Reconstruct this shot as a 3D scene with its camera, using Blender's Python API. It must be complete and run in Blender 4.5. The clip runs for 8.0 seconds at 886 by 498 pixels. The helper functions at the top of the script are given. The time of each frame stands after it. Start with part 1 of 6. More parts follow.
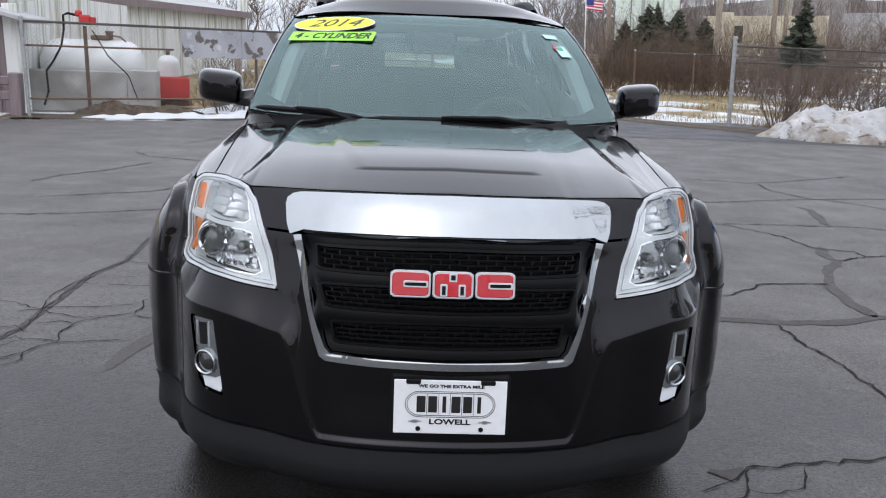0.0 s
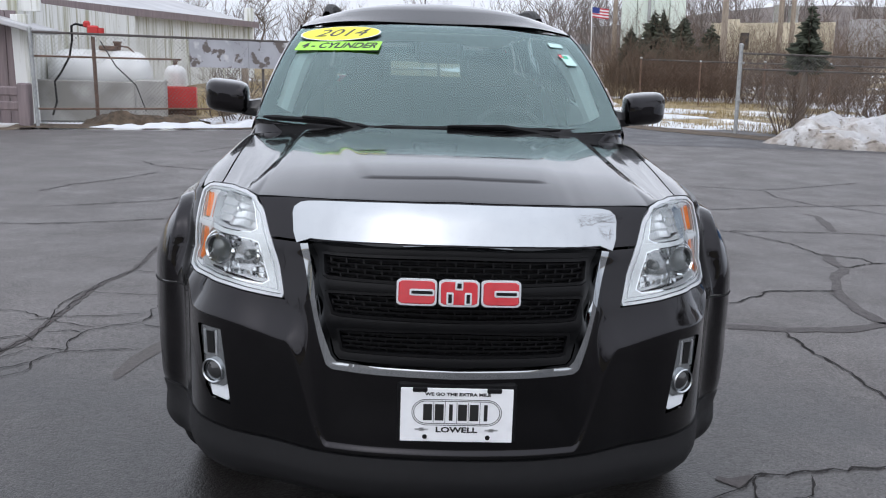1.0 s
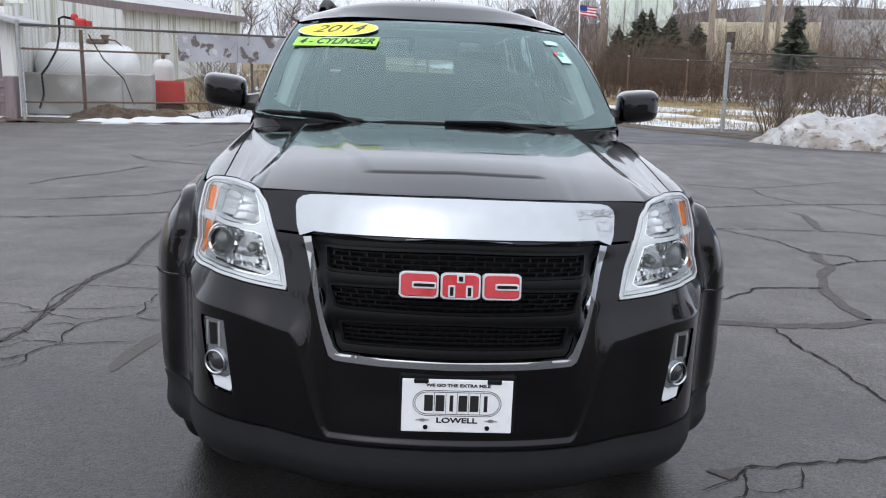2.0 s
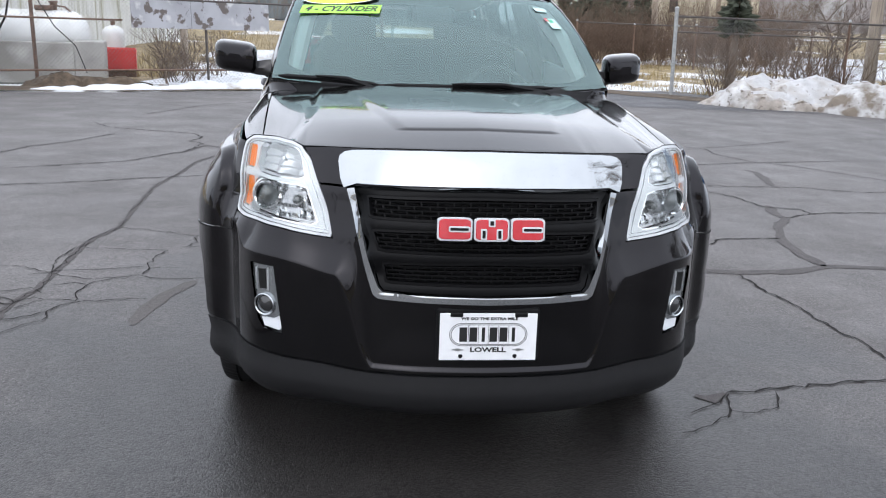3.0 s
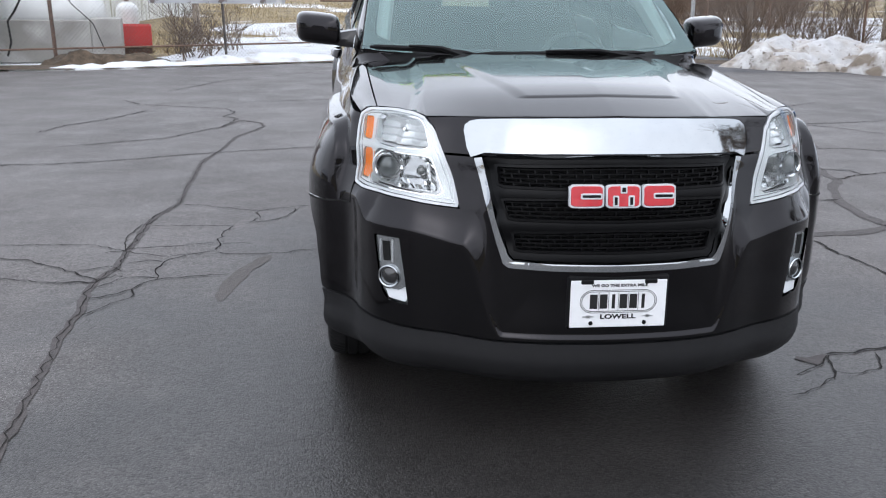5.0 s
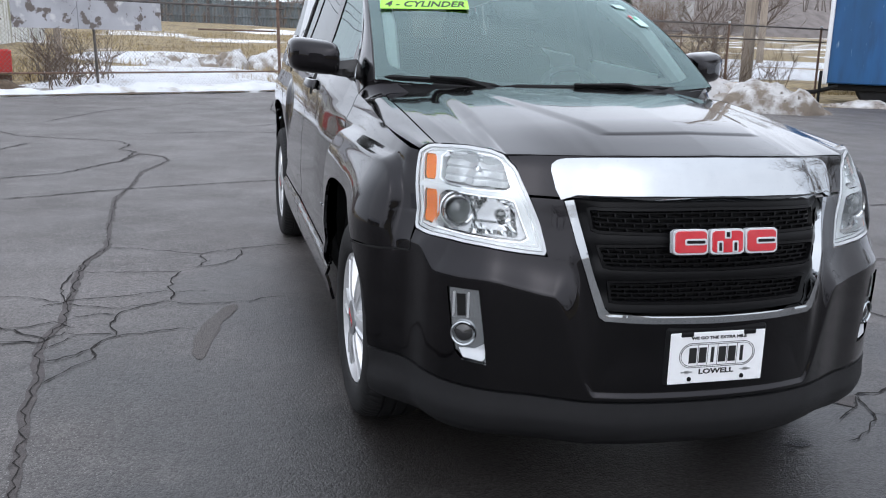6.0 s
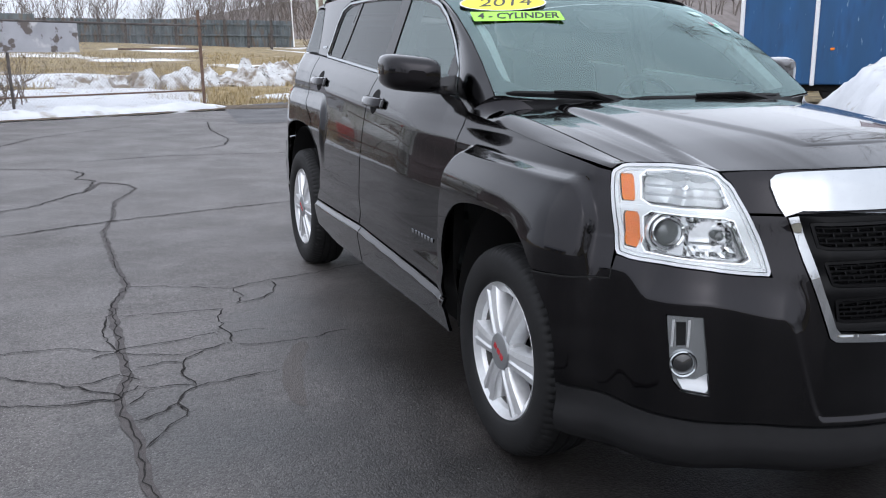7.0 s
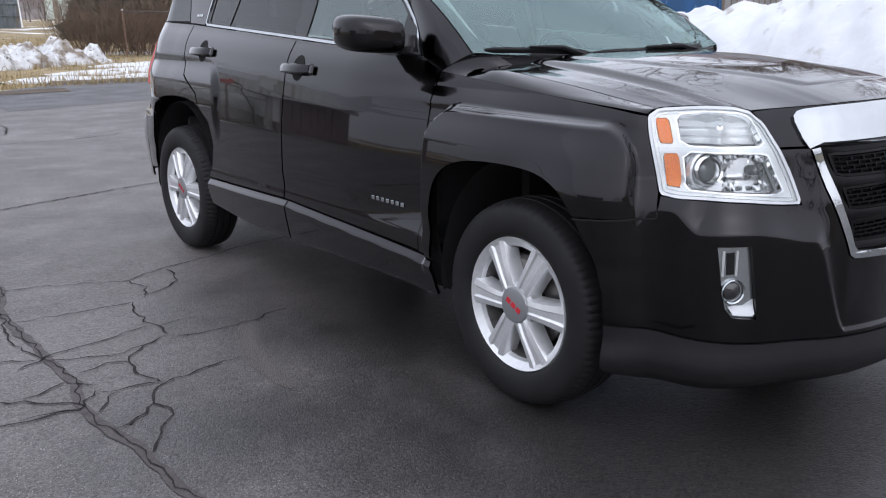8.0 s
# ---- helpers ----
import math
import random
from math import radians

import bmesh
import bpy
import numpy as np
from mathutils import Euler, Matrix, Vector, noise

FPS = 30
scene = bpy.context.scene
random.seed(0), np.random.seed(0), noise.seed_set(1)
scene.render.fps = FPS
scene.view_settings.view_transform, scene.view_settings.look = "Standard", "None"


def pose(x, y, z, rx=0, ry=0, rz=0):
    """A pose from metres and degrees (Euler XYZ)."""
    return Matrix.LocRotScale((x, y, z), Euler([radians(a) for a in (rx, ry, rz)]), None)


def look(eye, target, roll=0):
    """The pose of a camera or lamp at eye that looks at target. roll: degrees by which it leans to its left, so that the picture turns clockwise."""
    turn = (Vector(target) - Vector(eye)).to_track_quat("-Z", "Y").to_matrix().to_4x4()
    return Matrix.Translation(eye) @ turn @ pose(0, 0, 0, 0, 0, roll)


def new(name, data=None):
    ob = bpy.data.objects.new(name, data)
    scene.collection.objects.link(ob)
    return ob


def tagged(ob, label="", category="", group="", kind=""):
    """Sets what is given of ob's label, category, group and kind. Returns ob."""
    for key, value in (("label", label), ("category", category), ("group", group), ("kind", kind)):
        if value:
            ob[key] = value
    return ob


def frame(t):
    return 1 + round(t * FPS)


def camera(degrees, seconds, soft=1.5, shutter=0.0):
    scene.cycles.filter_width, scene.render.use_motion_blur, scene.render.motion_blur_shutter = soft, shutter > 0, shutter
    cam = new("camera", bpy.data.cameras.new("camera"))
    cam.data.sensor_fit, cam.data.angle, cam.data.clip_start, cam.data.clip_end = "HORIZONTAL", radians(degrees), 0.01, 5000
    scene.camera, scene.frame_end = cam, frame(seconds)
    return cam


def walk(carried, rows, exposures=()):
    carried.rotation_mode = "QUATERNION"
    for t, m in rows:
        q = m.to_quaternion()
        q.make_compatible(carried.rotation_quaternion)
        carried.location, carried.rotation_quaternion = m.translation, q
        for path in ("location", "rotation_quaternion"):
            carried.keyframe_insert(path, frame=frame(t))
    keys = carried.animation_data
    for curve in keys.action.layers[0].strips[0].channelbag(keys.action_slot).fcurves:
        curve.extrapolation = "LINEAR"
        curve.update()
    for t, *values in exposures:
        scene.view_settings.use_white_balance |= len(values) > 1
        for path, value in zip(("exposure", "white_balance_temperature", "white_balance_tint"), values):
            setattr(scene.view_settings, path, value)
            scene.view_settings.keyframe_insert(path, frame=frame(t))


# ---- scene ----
cam = camera(53.1, 8.0, 1.1)
PATH = [
    (0, (-0.11, -2.257, 1.44), (-0.034, -0.307, 1.002), 2.2),
    (0.5, (-0.107, -2.255, 1.442), (-0.04, -0.304, 1.008), 1.9),
    (1, (-0.108, -2.266, 1.443), (-0.048, -0.311, 1.022), 1.9),
    (2.3, (-0.204, -2.347, 1.439), (-0.09, -0.398, 1.004), 2.6),
    (2.5, (-0.296, -2.428, 1.426), (-0.147, -0.485, 0.974), 2.2),
    (2.7, (-0.376, -2.510, 1.422), (-0.194, -0.577, 0.940), 2.0),
    (3, (-0.423, -2.583, 1.44), (-0.21, -0.657, 0.944), 2.2),
    (3.5, (-0.386, -2.656, 1.454), (-0.175, -0.713, 1.031), 3.1),
    (4, (-0.369, -2.68, 1.443), (-0.185, -0.734, 1.018), 2.8),
    (4.5, (-0.477, -2.635, 1.433), (-0.287, -0.706, 0.943), 2.3),
    (4.8, (-0.671, -2.576, 1.415), (-0.478, -0.658, 0.880), 1.2),
    (5, (-0.807, -2.541, 1.425), (-0.603, -0.632, 0.865), 0.8),
    (5.2, (-0.924, -2.475, 1.415), (-0.703, -0.569, 0.851), 0.7),
    (6.3, (-1.627, -2.016, 1.382), (-1.015, -0.169, 0.918), 1.4),
    (6.5, (-1.792, -1.959, 1.404), (-1.149, -0.125, 0.934), 0.4),
    (6.8, (-2.018, -1.806, 1.363), (-1.339, 0.018, 0.902), 0.3),
    (7, (-2.143, -1.654, 1.37), (-1.409, 0.151, 0.917), 0.7),
    (7.3, (-2.329, -1.514, 1.355), (-1.447, 0.227, 0.915), 1.2),
    (7.5, (-2.487, -1.438, 1.326), (-1.472, 0.228, 0.885), 1.2),
    (7.8, (-2.737, -1.317, 1.330), (-1.575, 0.240, 0.858), 0.1),
    (7.9, (-2.805, -1.275, 1.318), (-1.608, 0.257, 0.850), -0.3),
    (8, (-2.857, -1.22, 1.307), (-1.664, 0.305, 0.804), -0.5),
]
walk(cam, [(t, look(eye, target, roll)) for t, eye, target, roll in PATH], [(0, .06, 6360, 14), (1, .06, 6360, 14), (2.5, .11, 6370, 13), (2.7, -.04, 6370, 13), (3, .43, 6370, 13), (3.5, .38, 6370, 13), (4, -.02, 6370, 13), (4.5, .29, 6350, 13), (4.8, .20, 6345, 13), (5, .34, 6340, 13), (6.5, .17, 6290, 13), (8, .21, 6300, 16)])

# ---- light: an overcast winter day ----
world = bpy.data.worlds.new("overcast")
scene.world = world
world.use_nodes = True
wn, wl = world.node_tree.nodes, world.node_tree.links
wn.clear()
sky = wn.new("ShaderNodeTexSky")
sky.sky_type, sky.sun_disc = "NISHITA", False
sky.sun_elevation, sky.sun_rotation = radians(38), radians(200)
sky.air_density, sky.dust_density, sky.ozone_density = 1.0, 3.0, 1.0
grey = wn.new("ShaderNodeHueSaturation")
grey.inputs["Saturation"].default_value = 0.12
coord = wn.new("ShaderNodeTexCoord")
cloud = wn.new("ShaderNodeTexNoise")
cloud.inputs["Scale"].default_value, cloud.inputs["Detail"].default_value = 2.2, 5
cover = wn.new("ShaderNodeMix")
cover.data_type = "RGBA"
cover.inputs[6].default_value, cover.inputs[7].default_value = (6.5, 7.2, 8.1, 1), (8.6, 9.1, 9.8, 1)
veil = wn.new("ShaderNodeMix")
veil.data_type, veil.inputs[0].default_value = "RGBA", 0.75
back = wn.new("ShaderNodeBackground")
back.inputs["Strength"].default_value = 0.119
wo = wn.new("ShaderNodeOutputWorld")
wl.new(sky.outputs[0], grey.inputs["Color"])
wl.new(coord.outputs["Generated"], cloud.inputs["Vector"])
wl.new(cloud.outputs[0], cover.inputs[0])
wl.new(grey.outputs[0], veil.inputs[6])
wl.new(cover.outputs[2], veil.inputs[7])
lift = wn.new("ShaderNodeSeparateXYZ")
zen = wn.new("ShaderNodeMapRange")
zen.inputs[1].default_value, zen.inputs[2].default_value, zen.inputs[3].default_value, zen.inputs[4].default_value = 0.0, 0.9, 1.10, 1.70
dome = wn.new("ShaderNodeVectorMath")
dome.operation = "SCALE"
wl.new(coord.outputs["Generated"], lift.inputs[0])
wl.new(lift.outputs["Z"], zen.inputs[0])
wl.new(veil.outputs[2], dome.inputs[0])
wl.new(zen.outputs[0], dome.inputs["Scale"])
wl.new(dome.outputs[0], back.inputs["Color"])
wl.new(back.outputs[0], wo.inputs[0])
sun_data = bpy.data.lights.new("sun", "SUN")
sun_data.energy, sun_data.angle, sun_data.color = 0.5, radians(175), (1.0, 0.97, 0.93)
sun = new("sun", sun_data)
sun.matrix_world = look((-8, -22, 18), (0, 0, 0))


# ---- materials ----
def mat(name, base, rough=0.5, metal=0.0, vary=0.0, scale=8.0, bump=0.0, bump_scale=60.0, coat=0.0, second=None, second_scale=1.5,
        second_cut=(0.45, 0.6), stretch=(1, 1, 1), specular=0.5, rough_vary=0.0, random=0.0, third=None, third_scale=20, third_cut=(0.6, 0.7), coat_ior=1.5):
    """A surface: its colour, varied by grain and by patches of a second and a third colour, with relief."""
    m = bpy.data.materials.new(name)
    m.use_nodes = True
    n, l = m.node_tree.nodes, m.node_tree.links
    b = n["Principled BSDF"]
    b.inputs["Roughness"].default_value, b.inputs["Metallic"].default_value = rough, metal
    b.inputs["Coat Weight"].default_value, b.inputs["Coat Roughness"].default_value = coat, 0.02
    b.inputs["Specular IOR Level"].default_value = specular
    b.inputs["Coat IOR"].default_value = coat_ior
    tc = n.new("ShaderNodeTexCoord")
    mp = n.new("ShaderNodeMapping")
    mp.inputs["Scale"].default_value = stretch
    l.new(tc.outputs["Object"], mp.inputs["Vector"])

    def noise_at(s, detail=6):
        t = n.new("ShaderNodeTexNoise")
        t.inputs["Scale"].default_value, t.inputs["Detail"].default_value = s, detail
        l.new(mp.outputs[0], t.inputs["Vector"])
        return t.outputs[0]

    def mixed(fac, a, c):
        x = n.new("ShaderNodeMix")
        x.data_type = "RGBA"
        l.new(fac, x.inputs[0])
        for k, v in ((6, a), (7, c)):
            if isinstance(v, tuple):
                x.inputs[k].default_value = (*v, 1)
            else:
                l.new(v, x.inputs[k])
        return x.outputs[2]

    def cut(fac, lo, hi):
        r = n.new("ShaderNodeMapRange")
        r.inputs[1].default_value, r.inputs[2].default_value = lo, hi
        l.new(fac, r.inputs[0])
        return r.outputs[0]

    colour = base
    if vary:
        lo, hi = tuple(c * (1 - vary) for c in base), tuple(min(1, c * (1 + vary)) for c in base)
        colour = mixed(cut(noise_at(scale), 0.3, 0.7), lo, hi)
    if second:
        colour = mixed(cut(noise_at(second_scale, 8), *second_cut), colour, second)
    if third:
        colour = mixed(cut(noise_at(third_scale, 4), *third_cut), colour, third)
    if random:
        info = n.new("ShaderNodeObjectInfo")
        hsv = n.new("ShaderNodeHueSaturation")
        if isinstance(colour, tuple):
            hsv.inputs["Color"].default_value = (*colour, 1)
        else:
            l.new(colour, hsv.inputs["Color"])
        r = n.new("ShaderNodeMapRange")
        r.inputs[3].default_value, r.inputs[4].default_value = 1 - random, 1 + random
        l.new(info.outputs["Random"], r.inputs[0])
        l.new(r.outputs[0], hsv.inputs["Value"])
        colour = hsv.outputs[0]
    if isinstance(colour, tuple):
        b.inputs["Base Color"].default_value = (*colour, 1)
    else:
        l.new(colour, b.inputs["Base Color"])
    if rough_vary:
        r = n.new("ShaderNodeMapRange")
        r.inputs[1].default_value, r.inputs[2].default_value = 0.35, 0.65
        r.inputs[3].default_value, r.inputs[4].default_value = rough - rough_vary, rough + rough_vary
        l.new(noise_at(second_scale * 2.3), r.inputs[0])
        l.new(r.outputs[0], b.inputs["Roughness"])
    if bump:
        k = n.new("ShaderNodeBump")
        k.inputs["Strength"].default_value, k.inputs["Distance"].default_value = bump, 0.02
        l.new(noise_at(bump_scale, 4), k.inputs["Height"])
        l.new(k.outputs[0], b.inputs["Normal"])
    return m


def glass(name, tint, gloss=0.0, sheen=(.95, .97, .97)):
    """Thin glass: tinted see-through with a clear reflection."""
    m = bpy.data.materials.new(name)
    m.use_nodes = True
    n, l = m.node_tree.nodes, m.node_tree.links
    n.clear()
    out, mix = n.new("ShaderNodeOutputMaterial"), n.new("ShaderNodeMixShader")
    clear, shine, fres = n.new("ShaderNodeBsdfTransparent"), n.new("ShaderNodeBsdfGlossy"), n.new("ShaderNodeFresnel")
    clear.inputs[0].default_value = (*tint, 1)
    shine.inputs["Roughness"].default_value = 0.015
    shine.inputs["Color"].default_value = (*sheen, 1)
    fres.inputs[0].default_value = 1.5 + gloss
    l.new(fres.outputs[0], mix.inputs[0])
    l.new(clear.outputs[0], mix.inputs[1])
    l.new(shine.outputs[0], mix.inputs[2])
    l.new(mix.outputs[0], out.inputs[0])
    return m


PAINT = mat("dark_metallic_paint", (.0050, .0042, .0062), .14, 1.0, coat=1.0, coat_ior=1.38, vary=.3, scale=900)
PLASTIC = mat("black_textured_plastic", (.006, .006, .0066), .50, vary=.15, scale=30, bump=.12, bump_scale=900, specular=.16)
GLOSSBLACK = mat("gloss_black_trim", (.008, .008, .009), .12)
DARK = mat("matt_black_liner", (.003, .003, .003), .95, vary=.2)
CHROME = mat("chrome", (.45, .47, .485), .045, 1.0, vary=.03, scale=12)
SATIN = mat("satin_silver", (.62, .63, .64), .28, .85, vary=.05, scale=40)
# inner rim alloy, darkened in the colour for the shade behind the spokes
BARREL = mat("shaded_alloy", (.15, .145, .14), .5, .4, vary=.25, scale=30)
ALLOY = mat("silver_alloy", (.66, .67, .68), .30, .55, vary=.05, scale=60, bump=.02, bump_scale=700, coat=.3)
CAP = mat("grey_wheel_cap", (.30, .31, .32), .35, .6)
LIPPLASTIC = mat("grey_black_lip_plastic", (.013, .013, .014), .50, vary=.12, scale=30, bump=.1, bump_scale=900, specular=.26)
RUBBER = mat("tyre_rubber", (.0075, .0075, .008), .66, vary=.3, scale=14, bump=.1, bump_scale=300, specular=.32)
GRILLE = mat("black_grille_plastic", (.004, .004, .0045), .42, vary=.15, scale=30, specular=.14)
RED = mat("red_enamel", (.50, .012, .022), .22, coat=.6, vary=.08, scale=50)
AMBER = mat("amber_lens", (.90, .22, .0), .3, coat=.2, vary=.12, scale=120, bump=.25, bump_scale=220)
LAMP = mat("bright_reflector", (.74, .76, .77), .24, .5, vary=.12, scale=25, bump=.25, bump_scale=40)
TRAY = mat("silver_lamp_tray", (.34, .36, .37), .20, .85, vary=.05, scale=30)
TRIMLAMP = mat("bright_lamp_trim", (.74, .77, .78), .20, .22, vary=.05, scale=30)
BEZEL = mat("silver_white_bezel", (.56, .58, .60), .22, .15, vary=.05, scale=30)
FACET = mat("faceted_reflector", (.50, .52, .53), .10, 1.0)
LAMPCHROME = mat("polished_reflector", (.82, .83, .84), .05, 1.0)
DARKCHROME = mat("smoked_chrome", (.44, .45, .46), .14, .8, vary=.1, scale=40, bump=.06, bump_scale=30)
FOGLENS = mat("dark_fog_lens", (.015, .016, .017), .06, coat=1)
LENSGREY = mat("projector_lens", (.10, .11, .11), .04, .2, coat=1)
TAIL = mat("red_tail_lens", (.42, .01, .015), .12, coat=1)
WHITE = mat("plate_white", (.78, .79, .80), .35, vary=.04, scale=30)
INK = mat("black_ink", (.008, .008, .008), .5)
YELLOW = mat("yellow_sticker", (.82, .74, .02), .4, vary=.05)
LIME = mat("lime_sticker", (.34, .86, .05), .4, vary=.05)
CLEAR = glass("clear_lens", (.97, .98, .98))
SCREEN = glass("windscreen_glass", (.76, .90, .88), .72, (.68, .89, .88))
SIDEGLASS = glass("side_glass", (.76, .87, .85), .75, (.82, .94, .93))
PRIVACY = glass("privacy_glass", (.10, .11, .115))
REARGLASS = glass("rear_window_glass", (.40, .45, .45))
CABIN = mat("dark_cabin_cloth", (.035, .037, .038), .9, vary=.25, scale=120, bump=.2, bump_scale=500)
CABINLIGHT = mat("grey_cabin_trim", (.55, .58, .57), .8, vary=.08, scale=60)
DASH = mat("dashboard_vinyl", (.05, .052, .053), .6, bump=.1, bump_scale=700)
DISC = mat("brake_steel", (.20, .19, .18), .4, .8, vary=.2, scale=50)
PALETEAL = mat("pale_teal_sticker", (.45, .66, .62), .4, vary=.05)
GREEN = mat("green_cap", (.0, .35, .18), .4)



def asphalt(name, base, worn, rough, damp_shade=None):
    """Worn asphalt: stones of several sizes in a binder, blotches, pale grit and, where given, a damp patch darkened
    further as shade: its middle and reach.
    """
    m = bpy.data.materials.new(name)
    m.use_nodes = True
    n, l = m.node_tree.nodes, m.node_tree.links
    b = n["Principled BSDF"]
    tc = n.new("ShaderNodeTexCoord")

    def noise_at(s, detail=6):
        t = n.new("ShaderNodeTexNoise")
        t.inputs["Scale"].default_value, t.inputs["Detail"].default_value = s, detail
        l.new(tc.outputs["Object"], t.inputs["Vector"])
        return t.outputs[0]

    def stones(s):
        t = n.new("ShaderNodeTexVoronoi")
        t.inputs["Scale"].default_value = s
        l.new(tc.outputs["Object"], t.inputs["Vector"])
        x = n.new("ShaderNodeSeparateColor")
        l.new(t.outputs["Color"], x.inputs[0])
        return x.outputs[0], t.outputs["Distance"]

    def span(value, a, c, lo=0.0, hi=1.0):
        r = n.new("ShaderNodeMapRange")
        for k, v in enumerate((a, c, lo, hi)):
            r.inputs[k + 1].default_value = v
        l.new(value, r.inputs[0])
        return r.outputs[0]

    def maths(kind, a, c):
        x = n.new("ShaderNodeMath")
        x.operation = kind
        for k, v in enumerate((a, c)):
            if isinstance(v, (int, float)):
                x.inputs[k].default_value = v
            else:
                l.new(v, x.inputs[k])
        return x.outputs[0]

    def mixed(fac, a, c):
        x = n.new("ShaderNodeMix")
        x.data_type = "RGBA"
        l.new(fac, x.inputs[0])
        for k, v in ((6, a), (7, c)):
            if isinstance(v, tuple):
                x.inputs[k].default_value = (*v, 1)
            else:
                l.new(v, x.inputs[k])
        return x.outputs[2]

    coarse, coarse_d = stones(130)
    fine, fine_d = stones(300)
    colour = mixed(span(noise_at(.55, 9), .36, .66), base, worn)
    colour = mixed(span(noise_at(7, 9), .50, .72, 0, .55), colour, tuple(c * 1.35 for c in base))
    colour = mixed(span(noise_at(2.1, 9), .57, .70, 0, .55), colour, tuple(c * .72 for c in worn))
    shade = n.new("ShaderNodeHueSaturation")
    l.new(colour, shade.inputs["Color"])
    l.new(maths("MULTIPLY", span(coarse, 0, 1, .70, 1.30), span(fine, 0, 1, .70, 1.30)), shade.inputs["Value"])
    colour = mixed(span(fine, .975, .98), shade.outputs[0], (.27, .26, .25))
    off_patch = None
    # darkens the colour round the car: damp ground plus painted shade and reflection
    if damp_shade:
        middle, reach = damp_shade
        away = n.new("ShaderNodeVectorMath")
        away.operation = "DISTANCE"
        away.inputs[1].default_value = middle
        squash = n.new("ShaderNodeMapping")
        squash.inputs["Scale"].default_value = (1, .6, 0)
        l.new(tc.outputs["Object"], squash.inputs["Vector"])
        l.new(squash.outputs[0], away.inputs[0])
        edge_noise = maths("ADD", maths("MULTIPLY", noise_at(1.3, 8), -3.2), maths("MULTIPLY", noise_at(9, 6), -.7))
        off_patch = span(maths("ADD", away.outputs["Value"], edge_noise), reach - 2.65, reach - 1.35)
        darkened = n.new("ShaderNodeHueSaturation")
        darkened.inputs["Value"].default_value = .26
        l.new(colour, darkened.inputs["Color"])
        colour = mixed(off_patch, darkened.outputs[0], colour)
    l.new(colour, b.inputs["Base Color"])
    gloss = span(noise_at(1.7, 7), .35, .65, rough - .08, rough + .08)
    if off_patch:
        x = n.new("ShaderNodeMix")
        l.new(off_patch, x.inputs[0])
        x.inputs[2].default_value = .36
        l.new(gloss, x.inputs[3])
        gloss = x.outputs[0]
    l.new(gloss, b.inputs["Roughness"])
    l.new(span(coarse, 0, 1, .40, .80), b.inputs["Specular IOR Level"])
    k = n.new("ShaderNodeBump")
    k.inputs["Strength"].default_value, k.inputs["Distance"].default_value = .45, .003
    l.new(maths("ADD", maths("MULTIPLY", coarse_d, -1.0), maths("ADD", maths("MULTIPLY", fine_d, -.5), noise_at(30, 5))), k.inputs["Height"])
    l.new(k.outputs[0], b.inputs["Normal"])
    return m


# middle and reach round the car's front, where its shade is painted in
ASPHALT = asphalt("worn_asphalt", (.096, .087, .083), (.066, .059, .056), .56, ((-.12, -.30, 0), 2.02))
NEWASPHALT = asphalt("newer_dark_asphalt", (.048, .047, .051), (.038, .037, .040), .6)
TAR = mat("dark_crack_filler", (.022, .020, .019), .8, specular=.15, vary=.4, scale=30, bump=.4, bump_scale=120)
SEAL = mat("tar_sealed_joint", (.056, .048, .046), .6, specular=.35, vary=.35, scale=22, bump=.3, bump_scale=150)
WORN = mat("brown_worn_seal", (.070, .061, .056), .6, specular=.5, vary=.35, scale=60, bump=.3, bump_scale=150)
WET = mat("damp_stain", (.014, .013, .013), .28, vary=.3, scale=30, bump=.4, bump_scale=240)
FIELD = mat("dead_grass_and_dirt", (.27, .21, .115), .95, vary=.45, scale=3.5, bump=.8, bump_scale=30, second=(.80, .82, .85), second_scale=.16,
            second_cut=(.56, .61), third=(.12, .085, .055), third_scale=.9, third_cut=(.58, .70))
SNOW = mat("old_snow", (.62, .64, .67), .75, vary=.06, scale=3, bump=.5, bump_scale=9, specular=.3, third=(.30, .26, .21), third_scale=2.2, third_cut=(.60, .72))
OLDSNOW = mat("grey_old_snow", (.44, .44, .445), .8, vary=.18, scale=5, bump=.9, bump_scale=11, second=(.36, .33, .30), second_scale=2.4, second_cut=(.46, .70), third=(.16, .135, .11), third_scale=9, third_cut=(.63, .70))
DIRTYSNOW = mat("dirty_ploughed_snow", (.46, .455, .45), .8, vary=.12, scale=5, bump=.8, bump_scale=10, second=(.17, .14, .11), second_scale=2.6, second_cut=(.42, .56),
                third=(.12, .10, .085), third_scale=9, third_cut=(.62, .72))
GREYSNOW = mat("grey_pitted_snow", (.60, .61, .62), .8, vary=.12, scale=6, bump=.9, bump_scale=14, second=(.22, .18, .14), second_scale=2.6, second_cut=(.44, .60), third=(.10, .085, .07), third_scale=11, third_cut=(.60, .68))
MUDSNOW = mat("muddy_snow", (.27, .24, .21), .9, vary=.3, scale=7, bump=.9, bump_scale=12, second=(.60, .60, .60), second_scale=2.2, second_cut=(.44, .66), third=(.11, .09, .07), third_scale=8, third_cut=(.58, .68))
DIRT = mat("wet_dirt", (.085, .062, .042), .9, vary=.5, scale=9, bump=.8, bump_scale=25)
GRASS = mat("dry_grass", (.31, .24, .125), .9, vary=.35, scale=2)
BARK = mat("winter_bark", (.115, .088, .068), .9, vary=.35, scale=5)
BRUSH = mat("brown_brush", (.115, .080, .056), .9, vary=.4, scale=3)
FARWOOD = mat("far_winter_wood", (.155, .135, .127), 1, vary=.25, scale=.6)
